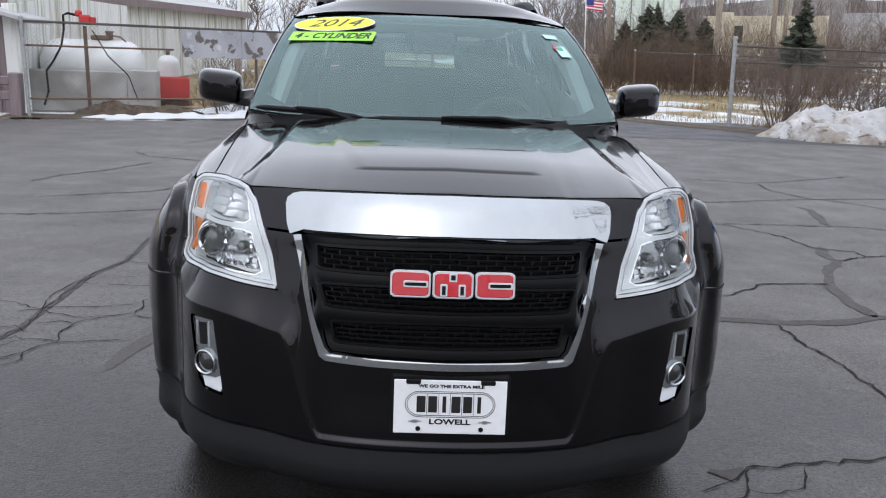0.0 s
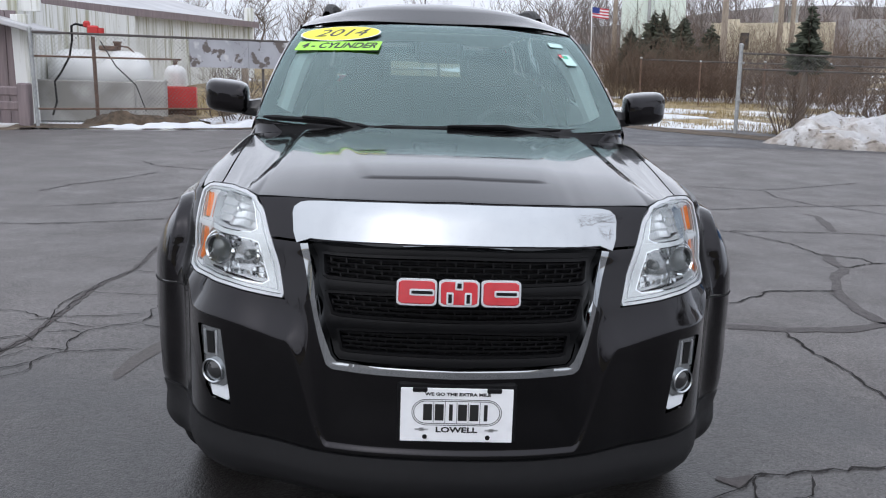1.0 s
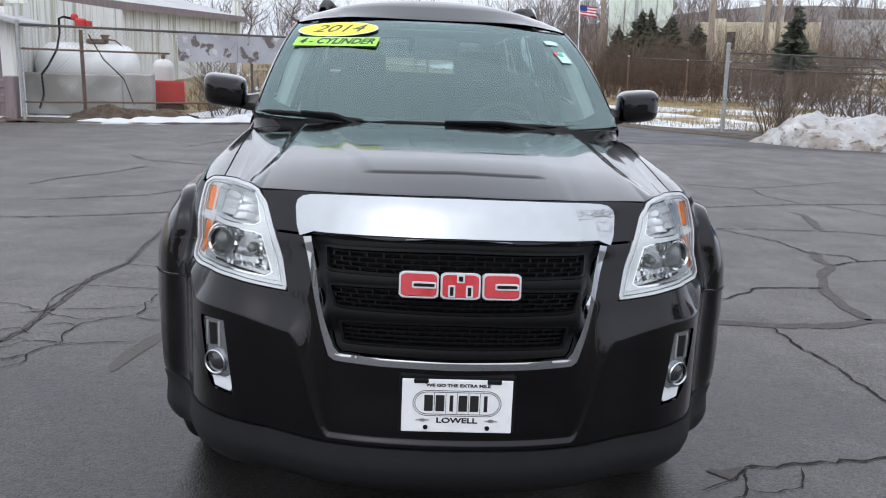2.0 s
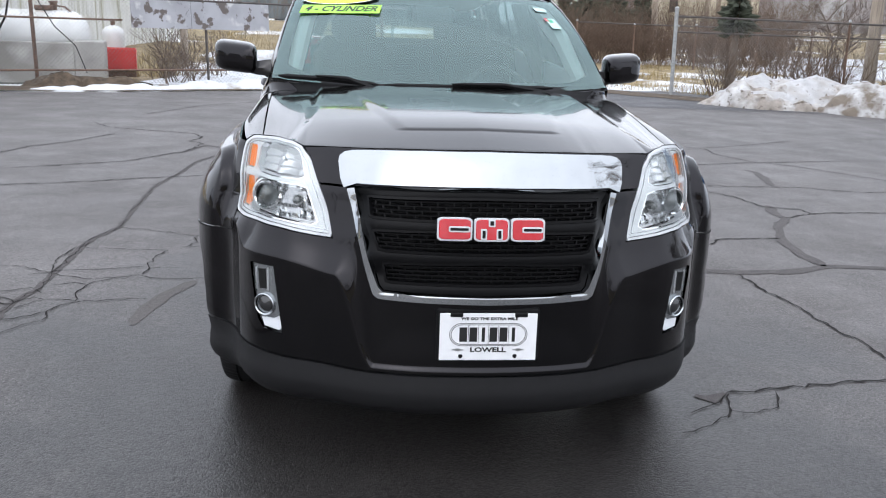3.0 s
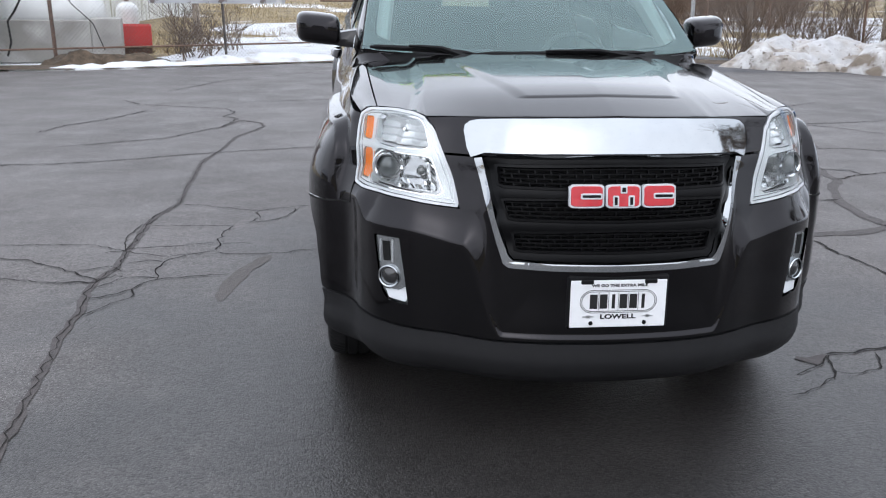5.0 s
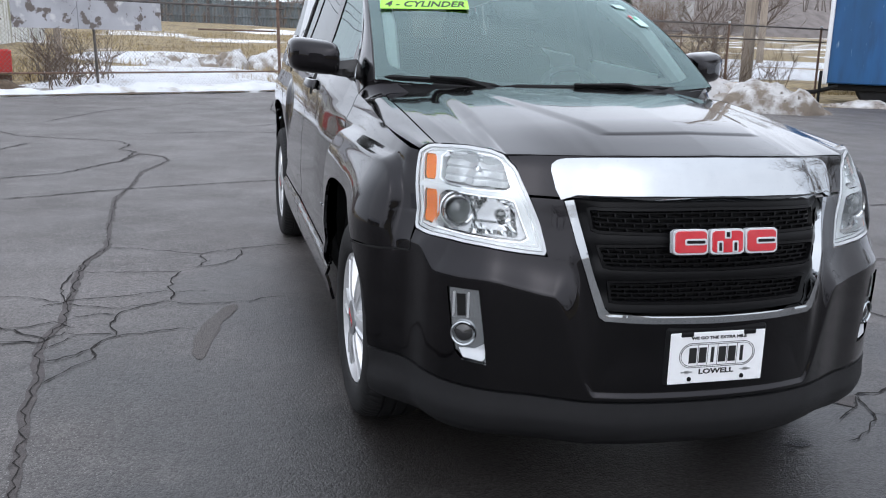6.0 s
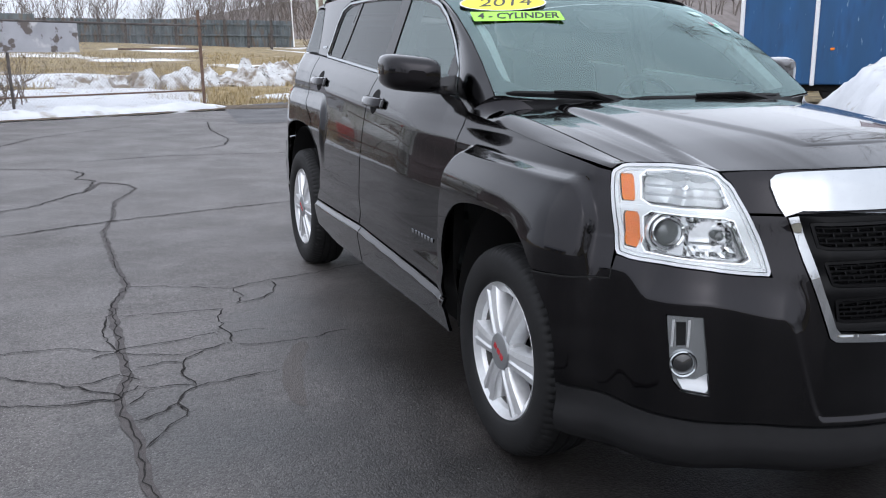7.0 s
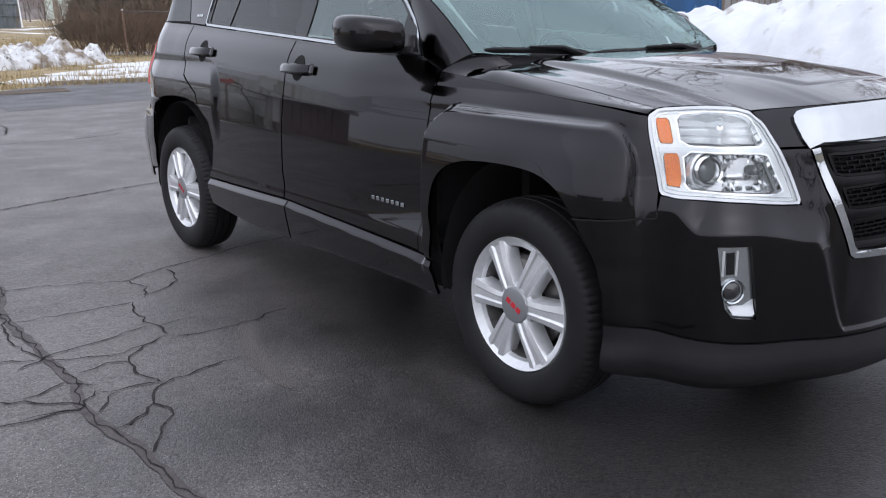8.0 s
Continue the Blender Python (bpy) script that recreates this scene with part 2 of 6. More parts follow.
SPRUCE = mat("spruce_needles", (.040, .047, .030), .85, vary=.5, scale=3)
OLDWIRE = mat("dull_fence_wire", (.17, .165, .16), .7, .3, vary=.3, scale=9)
DARKRAIL = mat("dark_weathered_rail", (.085, .075, .07), .8, vary=.4, scale=6)
GALV = mat("galvanised_steel", (.36, .37, .37), .5, .6, vary=.2, scale=20)
RUSTY = mat("rusty_pipe", (.14, .088, .064), .8, vary=.4, scale=12)
SIDING = mat("weathered_white_siding", (.70, .71, .69), .6, vary=.05, scale=2, second=(.34, .34, .24), second_scale=2.2, second_cut=(.50, .66), stretch=(4, 4, .16), third=(.22, .19, .13), third_scale=5, third_cut=(.63, .72))
ROOFING = mat("grey_metal_roof", (.42, .42, .43), .5, .2, vary=.15, scale=1.2)
PURPLE = mat("purple_brown_boards", (.20, .16, .165), .7, vary=.2, scale=3, stretch=(6, 6, .5))
TANKWHITE = mat("white_tank_paint", (.70, .71, .70), .45, vary=.12, scale=2.5, second=(.50, .50, .47), second_scale=1.6, second_cut=(.48, .66), third=(.42, .20, .06), third_scale=2.6, third_cut=(.66, .74))
CONCRETE = mat("grey_concrete", (.38, .37, .35), .9, vary=.2, scale=2.5, bump=.3, bump_scale=40, second=(.25, .24, .22), second_scale=1.2)
REDBOX = mat("red_steel_paint", (.48, .030, .028), .5, vary=.15, scale=3)
BOARD = mat("peeling_grey_board", (.38, .385, .41), .8, vary=.15, scale=2, second=(.14, .12, .11), second_scale=4.6, second_cut=(.57, .61), third=(.56, .56, .56), third_scale=3, third_cut=(.60, .68))
BLUE = mat("blue_painted_steel", (.007, .075, .205), .45, vary=.25, scale=1.6, stretch=(4, 4, .8), second=(.006, .065, .17), second_scale=.8, third=(.30, .40, .50), third_scale=2.6, third_cut=(.66, .78))
BEIGE = mat("beige_wall", (.62, .56, .43), .8, vary=.06, scale=1)
PALEGREEN = mat("pale_green_cladding", (.62, .70, .64), .7, vary=.05, scale=1)
BLUEGREY = mat("blue_grey_metal_sheet", (.12, .14, .15), .7, .1, vary=.35, scale=1.5, stretch=(2, 2, .5), second=(.15, .12, .10), second_scale=2, second_cut=(.5, .68))
POLE = mat("weathered_pole", (.30, .25, .20), .9, vary=.25, scale=6, stretch=(4, 4, .4))
WINDOW = mat("dark_window", (.03, .035, .04), .1)
FLAGRED = mat("flag_red", (.50, .04, .06), .8)
FLAGBLUE = mat("flag_blue", (.03, .05, .22), .8)


# ---- building tools ----
from mathutils.geometry import delaunay_2d_cdt

BASE = {}


class Shape:
    """A mesh in the making."""

    def __init__(self):
        self.v, self.f, self.n = [], [], None

    def add(self, verts, faces):
        k = len(self.v)
        self.v += [tuple(p) for p in verts]
        self.f += [tuple(i + k for i in q) for q in faces]
        return self

    def box(self, size, m=None, r=0.0):
        """A box round the origin of m, its edges cut by r."""
        m = m or Matrix()
        h = [s / 2 for s in size]
        r = min(r, *(q * .9 for q in h))
        if r <= 0:
            c = [m @ Vector((x * h[0], y * h[1], z * h[2])) for x in (-1, 1) for y in (-1, 1) for z in (-1, 1)]
            return self.add(c, [(0, 1, 3, 2), (4, 6, 7, 5), (0, 4, 5, 1), (2, 3, 7, 6), (0, 2, 6, 4), (1, 5, 7, 3)])
        signs = [(x, y, z) for x in (-1, 1) for y in (-1, 1) for z in (-1, 1)]
        v, at = [], {}
        for s in signs:
            for axis in range(3):
                p = [s[i] * (h[i] if i == axis else h[i] - r) for i in range(3)]
                at[s, axis] = len(v)
                v.append(m @ Vector(p))
        faces = []
        for axis in range(3):
            o = [i for i in range(3) if i != axis]
            for sg in (-1, 1):
                quad = []
                for a, b in ((-1, -1), (1, -1), (1, 1), (-1, 1)):
                    s = [0, 0, 0]
                    s[axis], s[o[0]], s[o[1]] = sg, a, b
                    quad.append(at[tuple(s), axis])
                faces.append(quad if (sg > 0) == (axis != 1) else quad[::-1])
            for a in (-1, 1):
                for b in (-1, 1):
                    s0, s1 = [0, 0, 0], [0, 0, 0]
                    s0[axis], s1[axis] = -1, 1
                    s0[o[0]] = s1[o[0]] = a
                    s0[o[1]] = s1[o[1]] = b
                    q = [at[tuple(s0), o[0]], at[tuple(s1), o[0]], at[tuple(s1), o[1]], at[tuple(s0), o[1]]]
                    faces.append(q if (a * b > 0) == (axis != 1) else q[::-1])
        for s in signs:
            q = [at[s, 0], at[s, 1], at[s, 2]]
            faces.append(q if s[0] * s[1] * s[2] > 0 else q[::-1])
        return self.add(v, faces)

    def tube(self, points, radius, sides=6, cap=True):
        """A tube along points; radius: one number, or one a point."""
        pts = [Vector(p) for p in points]
        radii = [radius] * len(pts) if isinstance(radius, (int, float)) else radius
        v, f = [], []
        for i, p in enumerate(pts):
            way = (pts[min(i + 1, len(pts) - 1)] - pts[max(i - 1, 0)]).normalized()
            a = way.orthogonal().normalized() if i == 0 else (a - way * a.dot(way)).normalized()
            b = way.cross(a)
            v += [p + (a * math.cos(2 * math.pi * k / sides) + b * math.sin(2 * math.pi * k / sides)) * radii[i] for k in range(sides)]
            if i:
                f += [((i - 1) * sides + k, (i - 1) * sides + (k + 1) % sides, i * sides + (k + 1) % sides, i * sides + k) for k in range(sides)]
        if cap:
            f += [tuple(range(sides))[::-1], tuple(range((len(pts) - 1) * sides, len(pts) * sides))]
        return self.add(v, f)

    def turn(self, profile, m=None, segs=48, wobble=None):
        """A profile of (radius, height) turned about m's z."""
        m = m or Matrix()
        v, f, n = [], [], len(profile)
        for k in range(segs):
            c, s = math.cos(2 * math.pi * k / segs), math.sin(2 * math.pi * k / segs)
            for j, (r, h) in enumerate(profile):
                if wobble:
                    r, h = wobble(k, j, r, h)
                v.append(m @ Vector((r * c, r * s, h)))
            q = (k + 1) % segs
            f += [(k * n + j, q * n + j, q * n + j + 1, k * n + j + 1) for j in range(n - 1)]
        return self.add(v, f)

    def sheet(self, rows, closed=False):
        """A sheet through rows of points."""
        n = len(rows[0])
        v = [p for row in rows for p in row]
        f = [(i * n + j, i * n + (j + 1) % n, (i + 1) * n + (j + 1) % n, (i + 1) * n + j) for i in range(len(rows) - 1) for j in range(n - (not closed))]
        return self.add(v, f)

    def mesh(self, name, flat=False):
        me = bpy.data.meshes.new(name)
        me.from_pydata(self.v, [], self.f)
        me.validate()
        me.update()
        if not flat:
            me.polygons.foreach_set("use_smooth", [True] * len(me.polygons))
            if self.n and len(self.n) == len(me.vertices):
                me.normals_split_custom_set_from_vertices(self.n)
            else:
                me.set_sharp_from_angle(angle=radians(38))
        return me


def thing(name, at=(0, 0, 0), label="", category="", group="", kind="", m=None, local=False):
    """An Empty at the base of a thing. local: its parts are built round the origin."""
    ob = new(name)
    ob.empty_display_size = .1
    ob.matrix_basis = m or Matrix.Translation(at)
    BASE[ob] = Matrix() if local else ob.matrix_basis.inverted()
    return tagged(ob, label, category, group, kind)


def part(name, shape, material, parent, label="", flat=False):
    """One mesh under a thing or under a part."""
    me = shape if isinstance(shape, bpy.types.Mesh) else shape.mesh(name, flat)
    if not me.materials:
        me.materials.append(material)
    ob = new(name, me)
    ob.parent = parent
    ob.matrix_parent_inverse = BASE.get(parent, Matrix())
    return tagged(ob, label)


def single(name, shape, material, label="", category="", group="", kind="", flat=False):
    """A thing that is one mesh."""
    me = shape if isinstance(shape, bpy.types.Mesh) else shape.mesh(name, flat)
    me.materials.append(material)
    return tagged(new(name, me), label, category, group, kind)


def words(text, size, m, bold=0.0, shear=0.0, depth=.0006, squeeze=1.0):
    """Lettering as a mesh, centred on m's origin, in m's xy plane."""
    c = bpy.data.curves.new("lettering", "FONT")
    c.body, c.size, c.align_x, c.align_y, c.extrude, c.offset, c.shear = text, size, "CENTER", "CENTER", depth, bold, shear
    c.resolution_u = 3
    ob = bpy.data.objects.new("lettering", c)
    scene.collection.objects.link(ob)
    me = bpy.data.meshes.new_from_object(ob)
    bpy.data.objects.remove(ob)
    me.transform(m @ Matrix.Diagonal((squeeze, 1, 1, 1)))
    me.name = "lettering"
    return me


def refine(ring, step):
    out = []
    for a, b in zip(ring, ring[1:] + ring[:1]):
        k = max(1, int(math.hypot(b[0] - a[0], b[1] - a[1]) / step))
        out += [(a[0] + (b[0] - a[0]) * i / k, a[1] + (b[1] - a[1]) * i / k) for i in range(k)]
    return out


def soften(ring, times=2, q=.25):
    """Cuts the corners of a ring."""
    for _ in range(times):
        ring = [p for a, b in zip(ring, ring[1:] + ring[:1]) for p in
                ((a[0] + (b[0] - a[0]) * q, a[1] + (b[1] - a[1]) * q), (b[0] + (a[0] - b[0]) * q, b[1] + (a[1] - b[1]) * q))]
    return ring


def shrink(ring, d):
    """A ring moved inwards by d."""
    area = sum(a[0] * b[1] - b[0] * a[1] for a, b in zip(ring, ring[1:] + ring[:1]))
    sg, out = (1 if area > 0 else -1), []
    for p, c, q in zip(ring[-1:] + ring[:-1], ring, ring[1:] + ring[:1]):
        e, g = Vector((c[0] - p[0], c[1] - p[1])), Vector((q[0] - c[0], q[1] - c[1]))
        if e.length < 1e-7 or g.length < 1e-7:
            out.append(c)
            continue
        e, g = e.normalized(), g.normalized()
        n = Vector((-e.y - g.y, e.x + g.x))
        n = n.normalized() * (sg * d / max(.45, math.sqrt(max(0.0, (1 + e.dot(g)) / 2)))) if n.length > 1e-6 else Vector((0, 0))
        out.append((c[0] + n.x, c[1] + n.y))
    return out


def inside(points, ring):
    p, r = np.asarray(points), np.asarray(ring)
    res = np.zeros(len(p), bool)
    for (x0, y0), (x1, y1) in zip(r, np.roll(r, -1, 0)):
        if y0 != y1:
            hit = ((y0 > p[:, 1]) != (y1 > p[:, 1])) & (p[:, 0] < (x1 - x0) * (p[:, 1] - y0) / (y1 - y0) + x0)
            res ^= hit
    return res


def patch(outline, surf, holes=(), step=.03, depth=.012, gap=.0018, lines=()):
    """A panel: the part of a surface surf(u, v) inside an outline and outside the holes, with turned-in edges. lines: folds that its mesh follows."""
    rings = [refine(shrink(list(outline), gap), step * .7)] + [refine(list(h), step * .7) for h in holes]
    edge = np.array([p for r in rings for p in r])
    lo, hi = edge.min(0), edge.max(0)
    grid = np.array([(x + (j % 2) * step / 2, y) for j, y in enumerate(np.arange(lo[1] + step / 2, hi[1], step * .87)) for x in np.arange(lo[0], hi[0], step)])
    if len(grid):
        keep = inside(grid, rings[0])
        for r in rings[1:]:
            keep &= ~inside(grid, r)
        grid = grid[keep]
        if len(grid):
            far = np.array([np.min((edge[:, 0] - x) ** 2 + (edge[:, 1] - y) ** 2) for x, y in grid]) > (step * .42) ** 2
            grid = grid[far]
    folds = np.empty((0, 2))
    for line in lines:
        line = np.array(line)
        keep = inside(line, shrink(rings[0], step * .6))
        for r in rings[1:]:
            keep &= ~inside(line, shrink(r, -step * .6))
        folds = np.vstack([folds, line[keep]])
    if len(folds):
        grid = grid[[np.min((folds[:, 0] - x) ** 2 + (folds[:, 1] - y) ** 2) > (step * .6) ** 2 for x, y in grid]]
    pts = [tuple(p) for p in edge] + [tuple(p) for p in grid] + [tuple(p) for p in folds]
    edges, k = [], 0
    for r in rings:
        edges += [(k + i, k + (i + 1) % len(r)) for i in range(len(r))]
        k += len(r)
    co, _, tris, *_ = delaunay_2d_cdt([Vector(p) for p in pts], edges, [], 0, 1e-6)
    co = [(c.x, c.y) for c in co]
    mid = np.array([np.mean([co[i] for i in t], 0) for t in tris])
    ok = inside(mid, rings[0])
    for r in rings[1:]:
        ok &= ~inside(mid, r)
    tris = [t for t, o in zip(tris, ok) if o]
    sh, h = Shape(), 2e-3
    sh.n = []
    for u, v in co:
        p = np.array(surf(u, v))
        du, dv = np.array(surf(u + h, v)) - np.array(surf(u - h, v)), np.array(surf(u, v + h)) - np.array(surf(u, v - h))
        nn = np.cross(du, dv)
        sh.v.append(tuple(p))
        sh.n.append(tuple(nn / max(1e-12, np.linalg.norm(nn))))
    sh.f = [tuple(t) for t in tris]
    if depth:
        count = {}
        for t in tris:
            for a, b in zip(t, t[1:] + t[:1]):
                count[min(a, b), max(a, b)] = count.get((min(a, b), max(a, b)), 0) + 1
        for t in tris:
            for a, b in zip(t, t[1:] + t[:1]):
                if count[min(a, b), max(a, b)] == 1:
                    pa, pb, na, nb = (Vector(q) for q in (sh.v[a], sh.v[b], sh.n[a], sh.n[b]))
                    out = (pb - pa).cross(na).normalized()
                    k = len(sh.v)
                    sh.v += [tuple(pb), tuple(pa), tuple(pa - na * depth), tuple(pb - nb * depth)]
                    sh.n += [tuple(out)] * 4
                    sh.f.append((k, k + 1, k + 2, k + 3))
    return sh


def mirrored(shape):
    """The same form on the other side of the car."""
    m = Shape()
    m.v = [(-x, y, z) for x, y, z in shape.v]
    m.f = [q[::-1] for q in shape.f]
    m.n = [(-x, y, z) for x, y, z in shape.n] if shape.n else None
    return m


def whole(half):
    """A ring across the car's middle, from the half of it on one side (from the middle, outwards and back)."""
    return list(half) + [(-s, z) for s, z in reversed(half) if abs(s) > 1e-6]


# ---- body form ----
PLAN = [(0, -.02), (.2, -.008), (.34, .022), (.42, .055), (.52, .105), (.632, .147), (.72, .21), (.772, .285), (.81, .375),
        (.876, .48), (.904, .60), (.917, .78), (.921, 1.0), (.915, 1.3), (.906, 1.65), (.906, 2.2), (.906, 2.8), (.900, 3.4), (.897, 3.8),
        (.885, 4.2), (.81, 4.5), (.68, 4.62), (.35, 4.68), (0, 4.70)]


def dense(points, count=40):
    """A smooth line through the points."""
    p = np.array(points, float)
    ends = np.vstack([2 * p[0] - p[1], p, 2 * p[-1] - p[-2]])
    out = []
    for a, b, c, d in zip(ends, ends[1:], ends[2:], ends[3:]):
        for k in range(count):
            t = k / count
            out.append(.5 * (2 * b + (c - a) * t + (2 * a - 5 * b + 4 * c - d) * t * t + (3 * b - a - 3 * c + d) * t ** 3))
    out.append(p[-1])
    return np.array(out)


_mirror = [(-x, y) for x, y in reversed(PLAN[1:])]
_line = dense(_mirror + PLAN)
_n0 = len(_mirror) * 40
_len = np.concatenate([[0], np.cumsum(np.hypot(*np.diff(_line, axis=0).T))])
_len -= _len[_n0]
_tan = np.gradient(_line, axis=0)
_tan /= np.linalg.norm(_tan, axis=1)[:, None]
_nor = np.stack([_tan[:, 1], -_tan[:, 0]], 1)


def sx(x):
    """Way along the plan to a point of the front at x."""
    k = _line[_n0:_n0 + 12 * 40]
    return math.copysign(float(np.interp(abs(x), k[:, 0], _len[_n0:_n0 + 480])), x)


def sy(y):
    """Way along the plan to a point of the side at y."""
    return float(np.interp(y, _line[_n0:, 1], _len[_n0:]))


def smooth(v, a, b):
    t = min(1, max(0, (v - a) / (b - a)))
    return t * t * (3 - 2 * t)


def rim(s):
    """Lower rim of the recess between the bumper's two horns."""
    s = abs(s)
    return .385 + .285 * smooth(s, .345, .485) + .035 * smooth(s, .47, .70) + .06 * smooth(s, .84, .93)


_rim = np.array([(a, rim(a)) for a in np.arange(0, 1.06, .001)])
_way = np.concatenate([[0], np.cumsum(np.hypot(*np.diff(_rim, axis=0).T))])
_even = np.arange(0, _way[-1], .0012)
RIM = np.stack([np.interp(_even, _way, _rim[:, 0]), np.interp(_even, _way, _rim[:, 1])], 1)


def beside_rim(d):
    """The rim's line moved up by d, on both sides of the car, in even steps."""
    t = np.gradient(RIM, axis=0)
    t /= np.linalg.norm(t, axis=1)[:, None]
    p = RIM + np.stack([-t[:, 1], t[:, 0]], 1) * d
    way = np.concatenate([[0], np.cumsum(np.hypot(*np.diff(p, axis=0).T))])
    even = np.arange(.002, way[-1], .0045)
    x, y = np.interp(even, way, p[:, 0]), np.interp(even, way, p[:, 1])
    ok = (x > 0) & (x < .96)
    return list(zip(x[ok], y[ok])) + list(zip(-x[ok], y[ok]))


def box(y, z, ya, yb, top, r):
    """How far inside a box with round upper corners."""
    cy, hy = (ya + yb) / 2, (yb - ya) / 2
    dy, dz = abs(y - cy) - hy + r, z - top + r
    return r - math.hypot(max(dy, 0), max(dz, 0)) if dy > 0 or dz > 0 else r - max(dy, dz)


SIDE_Z = [.15, .22, .30, .42, .50, .545, .62, .80, .92, 1.02, 1.09, 1.14, 1.18, 1.29, 1.56, 1.64, 1.75]
SIDE_D = [-.14, -.09, -.035, -.012, -.002, -.013, -.003, -.008, -.024, -.044, -.064, -.092, -.124, -.166, -.255, -.305, -.42]
NOSE_Z = [.15, .20, .25, .30, .36, .40, .62, .78, .93, 1.03, 1.10, 1.2]
NOSE_D = [-.16, -.07, -.012, .005, -.001, 0, 0, -.002, -.030, -.075, -.13, -.25]


def eased(at, value, sigma):
    """A table with its corners rounded."""
    t = np.arange(at[0] - .1, at[-1] + .1, .002)
    k = np.exp(-.5 * (np.arange(-40, 41) * .002 / sigma) ** 2)
    v = np.interp(t, at, value)
    return t, np.convolve(np.pad(v, 40, mode="edge"), k / k.sum(), mode="valid")


SIDE, NOSE = eased(SIDE_Z, SIDE_D, .016), eased(NOSE_Z, NOSE_D, .014)


def swell(s, z, lamp=False):
    """Offset of the skin from the plan line."""
    a = abs(s)
    y = float(np.interp(a, _len[_n0:], _line[_n0:, 1]))
    side = smooth(y, .28, .62)
    back = smooth(y, 4.0, 4.5)
    rise = max(0, y - 1.6) * .046 * smooth(z, .7, 1.15)
    d = float(np.interp(z - rise, *SIDE))
    # the bumper side lacks the doors' crease
    d += .0075 * math.exp(-((z - rise - .545) / .036) ** 2) * (1 - smooth(y, .70, 1.0))
    plain = d - .045 * smooth(z, .69, .86) * smooth(y, .34, .44) * (1 - smooth(y, .52, .78))
    bf, br = box(y, z, .440, 1.372, .995 + .010 * (y - .4), .125), box(y, z, 3.20, 4.6, 1.095, .17)
    fl, fr = smooth(bf, -.012, .014), smooth(br, -.040, .025)
    ahead = 1 - smooth(y, .7, 1.0)
    low = smooth(z, .5 + .08 * ahead, .62 + .28 * ahead)
    if y < 1:
        fl = 1 - (1 - fl) * low
    dent = (.048 - .26 * min(.022, max(0, z - .985)) + .7 * min(.06, max(0, z - 1.008)) ** 1.3) * (1 - smooth(y, 1.1, 2.0)) * (1 - fl)
    lid = .995 + .010 * (y - .4) - z
    d += .030 * smooth(y, .36, .50) * (1 - smooth(y, .54, .90)) * (1 - smooth(z, .78, .98))
    d += fl * (.032 * smooth(z, .36, .50) - .026 * (1 - smooth(lid, .0, .14)) ** 1.5)
    d += fr * (.026 * smooth(z, .66, .90) - .030 * (1 - smooth(1.095 - z, .0, .13)) ** 1.5)
    d -= dent * low * smooth(1.22 - z, 0, .10)
    d = plain if lamp else plain + (d - plain) * smooth(y, .385, .465)
    nose = float(np.interp(z, *NOSE))
    up = 1.0 if z > .85 else float(np.sqrt(((RIM - (a, z)) ** 2).sum(1).min()))
    if z < rim(a):
        up = -up
    ramp = smooth(a, .35, .45)
    ramp += (smooth(a, .02, .62) - ramp) * smooth(z, .88, .96)
    slope = .5 * (up + math.sqrt(up * up + 3e-5))
    nose -= ((.008 * smooth(up, -.007, .012) + .006 * smooth(up, .01, .15)) * (1 - ramp) + ramp * .046 * math.tanh(.60 * slope / .046)) * (1 - smooth(y, .33, .46))
    tail = float(np.interp(z, [.15, .3, .6, .75, .8, 1.05, 1.6, 1.75], [-.2, -.03, 0, -.02, -.07, -.09, -.40, -.6]))
    d += .034 * (1 - smooth(z, .25, .36)) * smooth(y, .30, .46) * (1 - smooth(y, .62, .95))
    d += .026 * (1 - smooth(y, .62, .95)) * (1 - smooth(z, .40, .50)) * smooth(y, .30, .46)
    d = nose + (d - nose) * side
    return d + (tail - d) * back


def skin(s, z, off=0.0, lamp=False):
    i = lambda k: float(np.interp(s, _len, k))
    nx, ny = i(_nor[:, 0]), i(_nor[:, 1])
    k = swell(s, z, lamp) + off
    return np.array((i(_line[:, 0]) + nx * k, i(_line[:, 1]) + ny * k, z))


def shell(off=0.0, lamp=False):
    return lambda s, z: skin(s, z, off, lamp)


def side(*pts):
    """Points of the car's flank, given by y and z."""
    return [(sy(y), z) for y, z in pts]


# ---- the car ----
car = thing("car", (0, 2.35, 0), "dark charcoal metallic SUV with chrome hood strip, parked on cracked asphalt", "car")

HEADLIGHT = [(1.003, .982), (1.008, 1.025), (.984, 1.046), (.887, 1.054), (.727, 1.052), (.652, 1.038), (.605, 1.008), (.567, .931),
             (.540, .865), (.513, .778), (.564, .780), (.692, .793), (.809, .798), (.923, .801), (.963, .809), (.979, .88)]
FOG = [(.79, .669), (.693, .670), (.676, .56), (.66, .45), (.70, .453), (.736, .458), (.76, .485), (.772, .54), (.78, .60)]
SMOOTH = lambda pts: [tuple(p) for p in dense(pts, 5)]


def belt(y):
    return 1.168 + (y - 1.577) * .0571


def shoulder(y):
    return 1.033 + .09 * (y - .464)


# bumper, lip and nose
horn = [(0, .598), (.2, .601), (.336, .606), (.354, .617), (.402, .74), (.481, .932), (.563, .932), (.538, .865), (.509, .772), (.564, .774),
        (.692, .787), (.809, .792), (.92, .796), (.962, .802), (.967, .737), (1.05, .732)] + side((.588, .727), (.523, .62), (.497, .50)) + \
       [(1.10, .408), (.97, .400), (.885, .392), (.815, .386), (.587, .374), (.39, .370), (0, .370)]
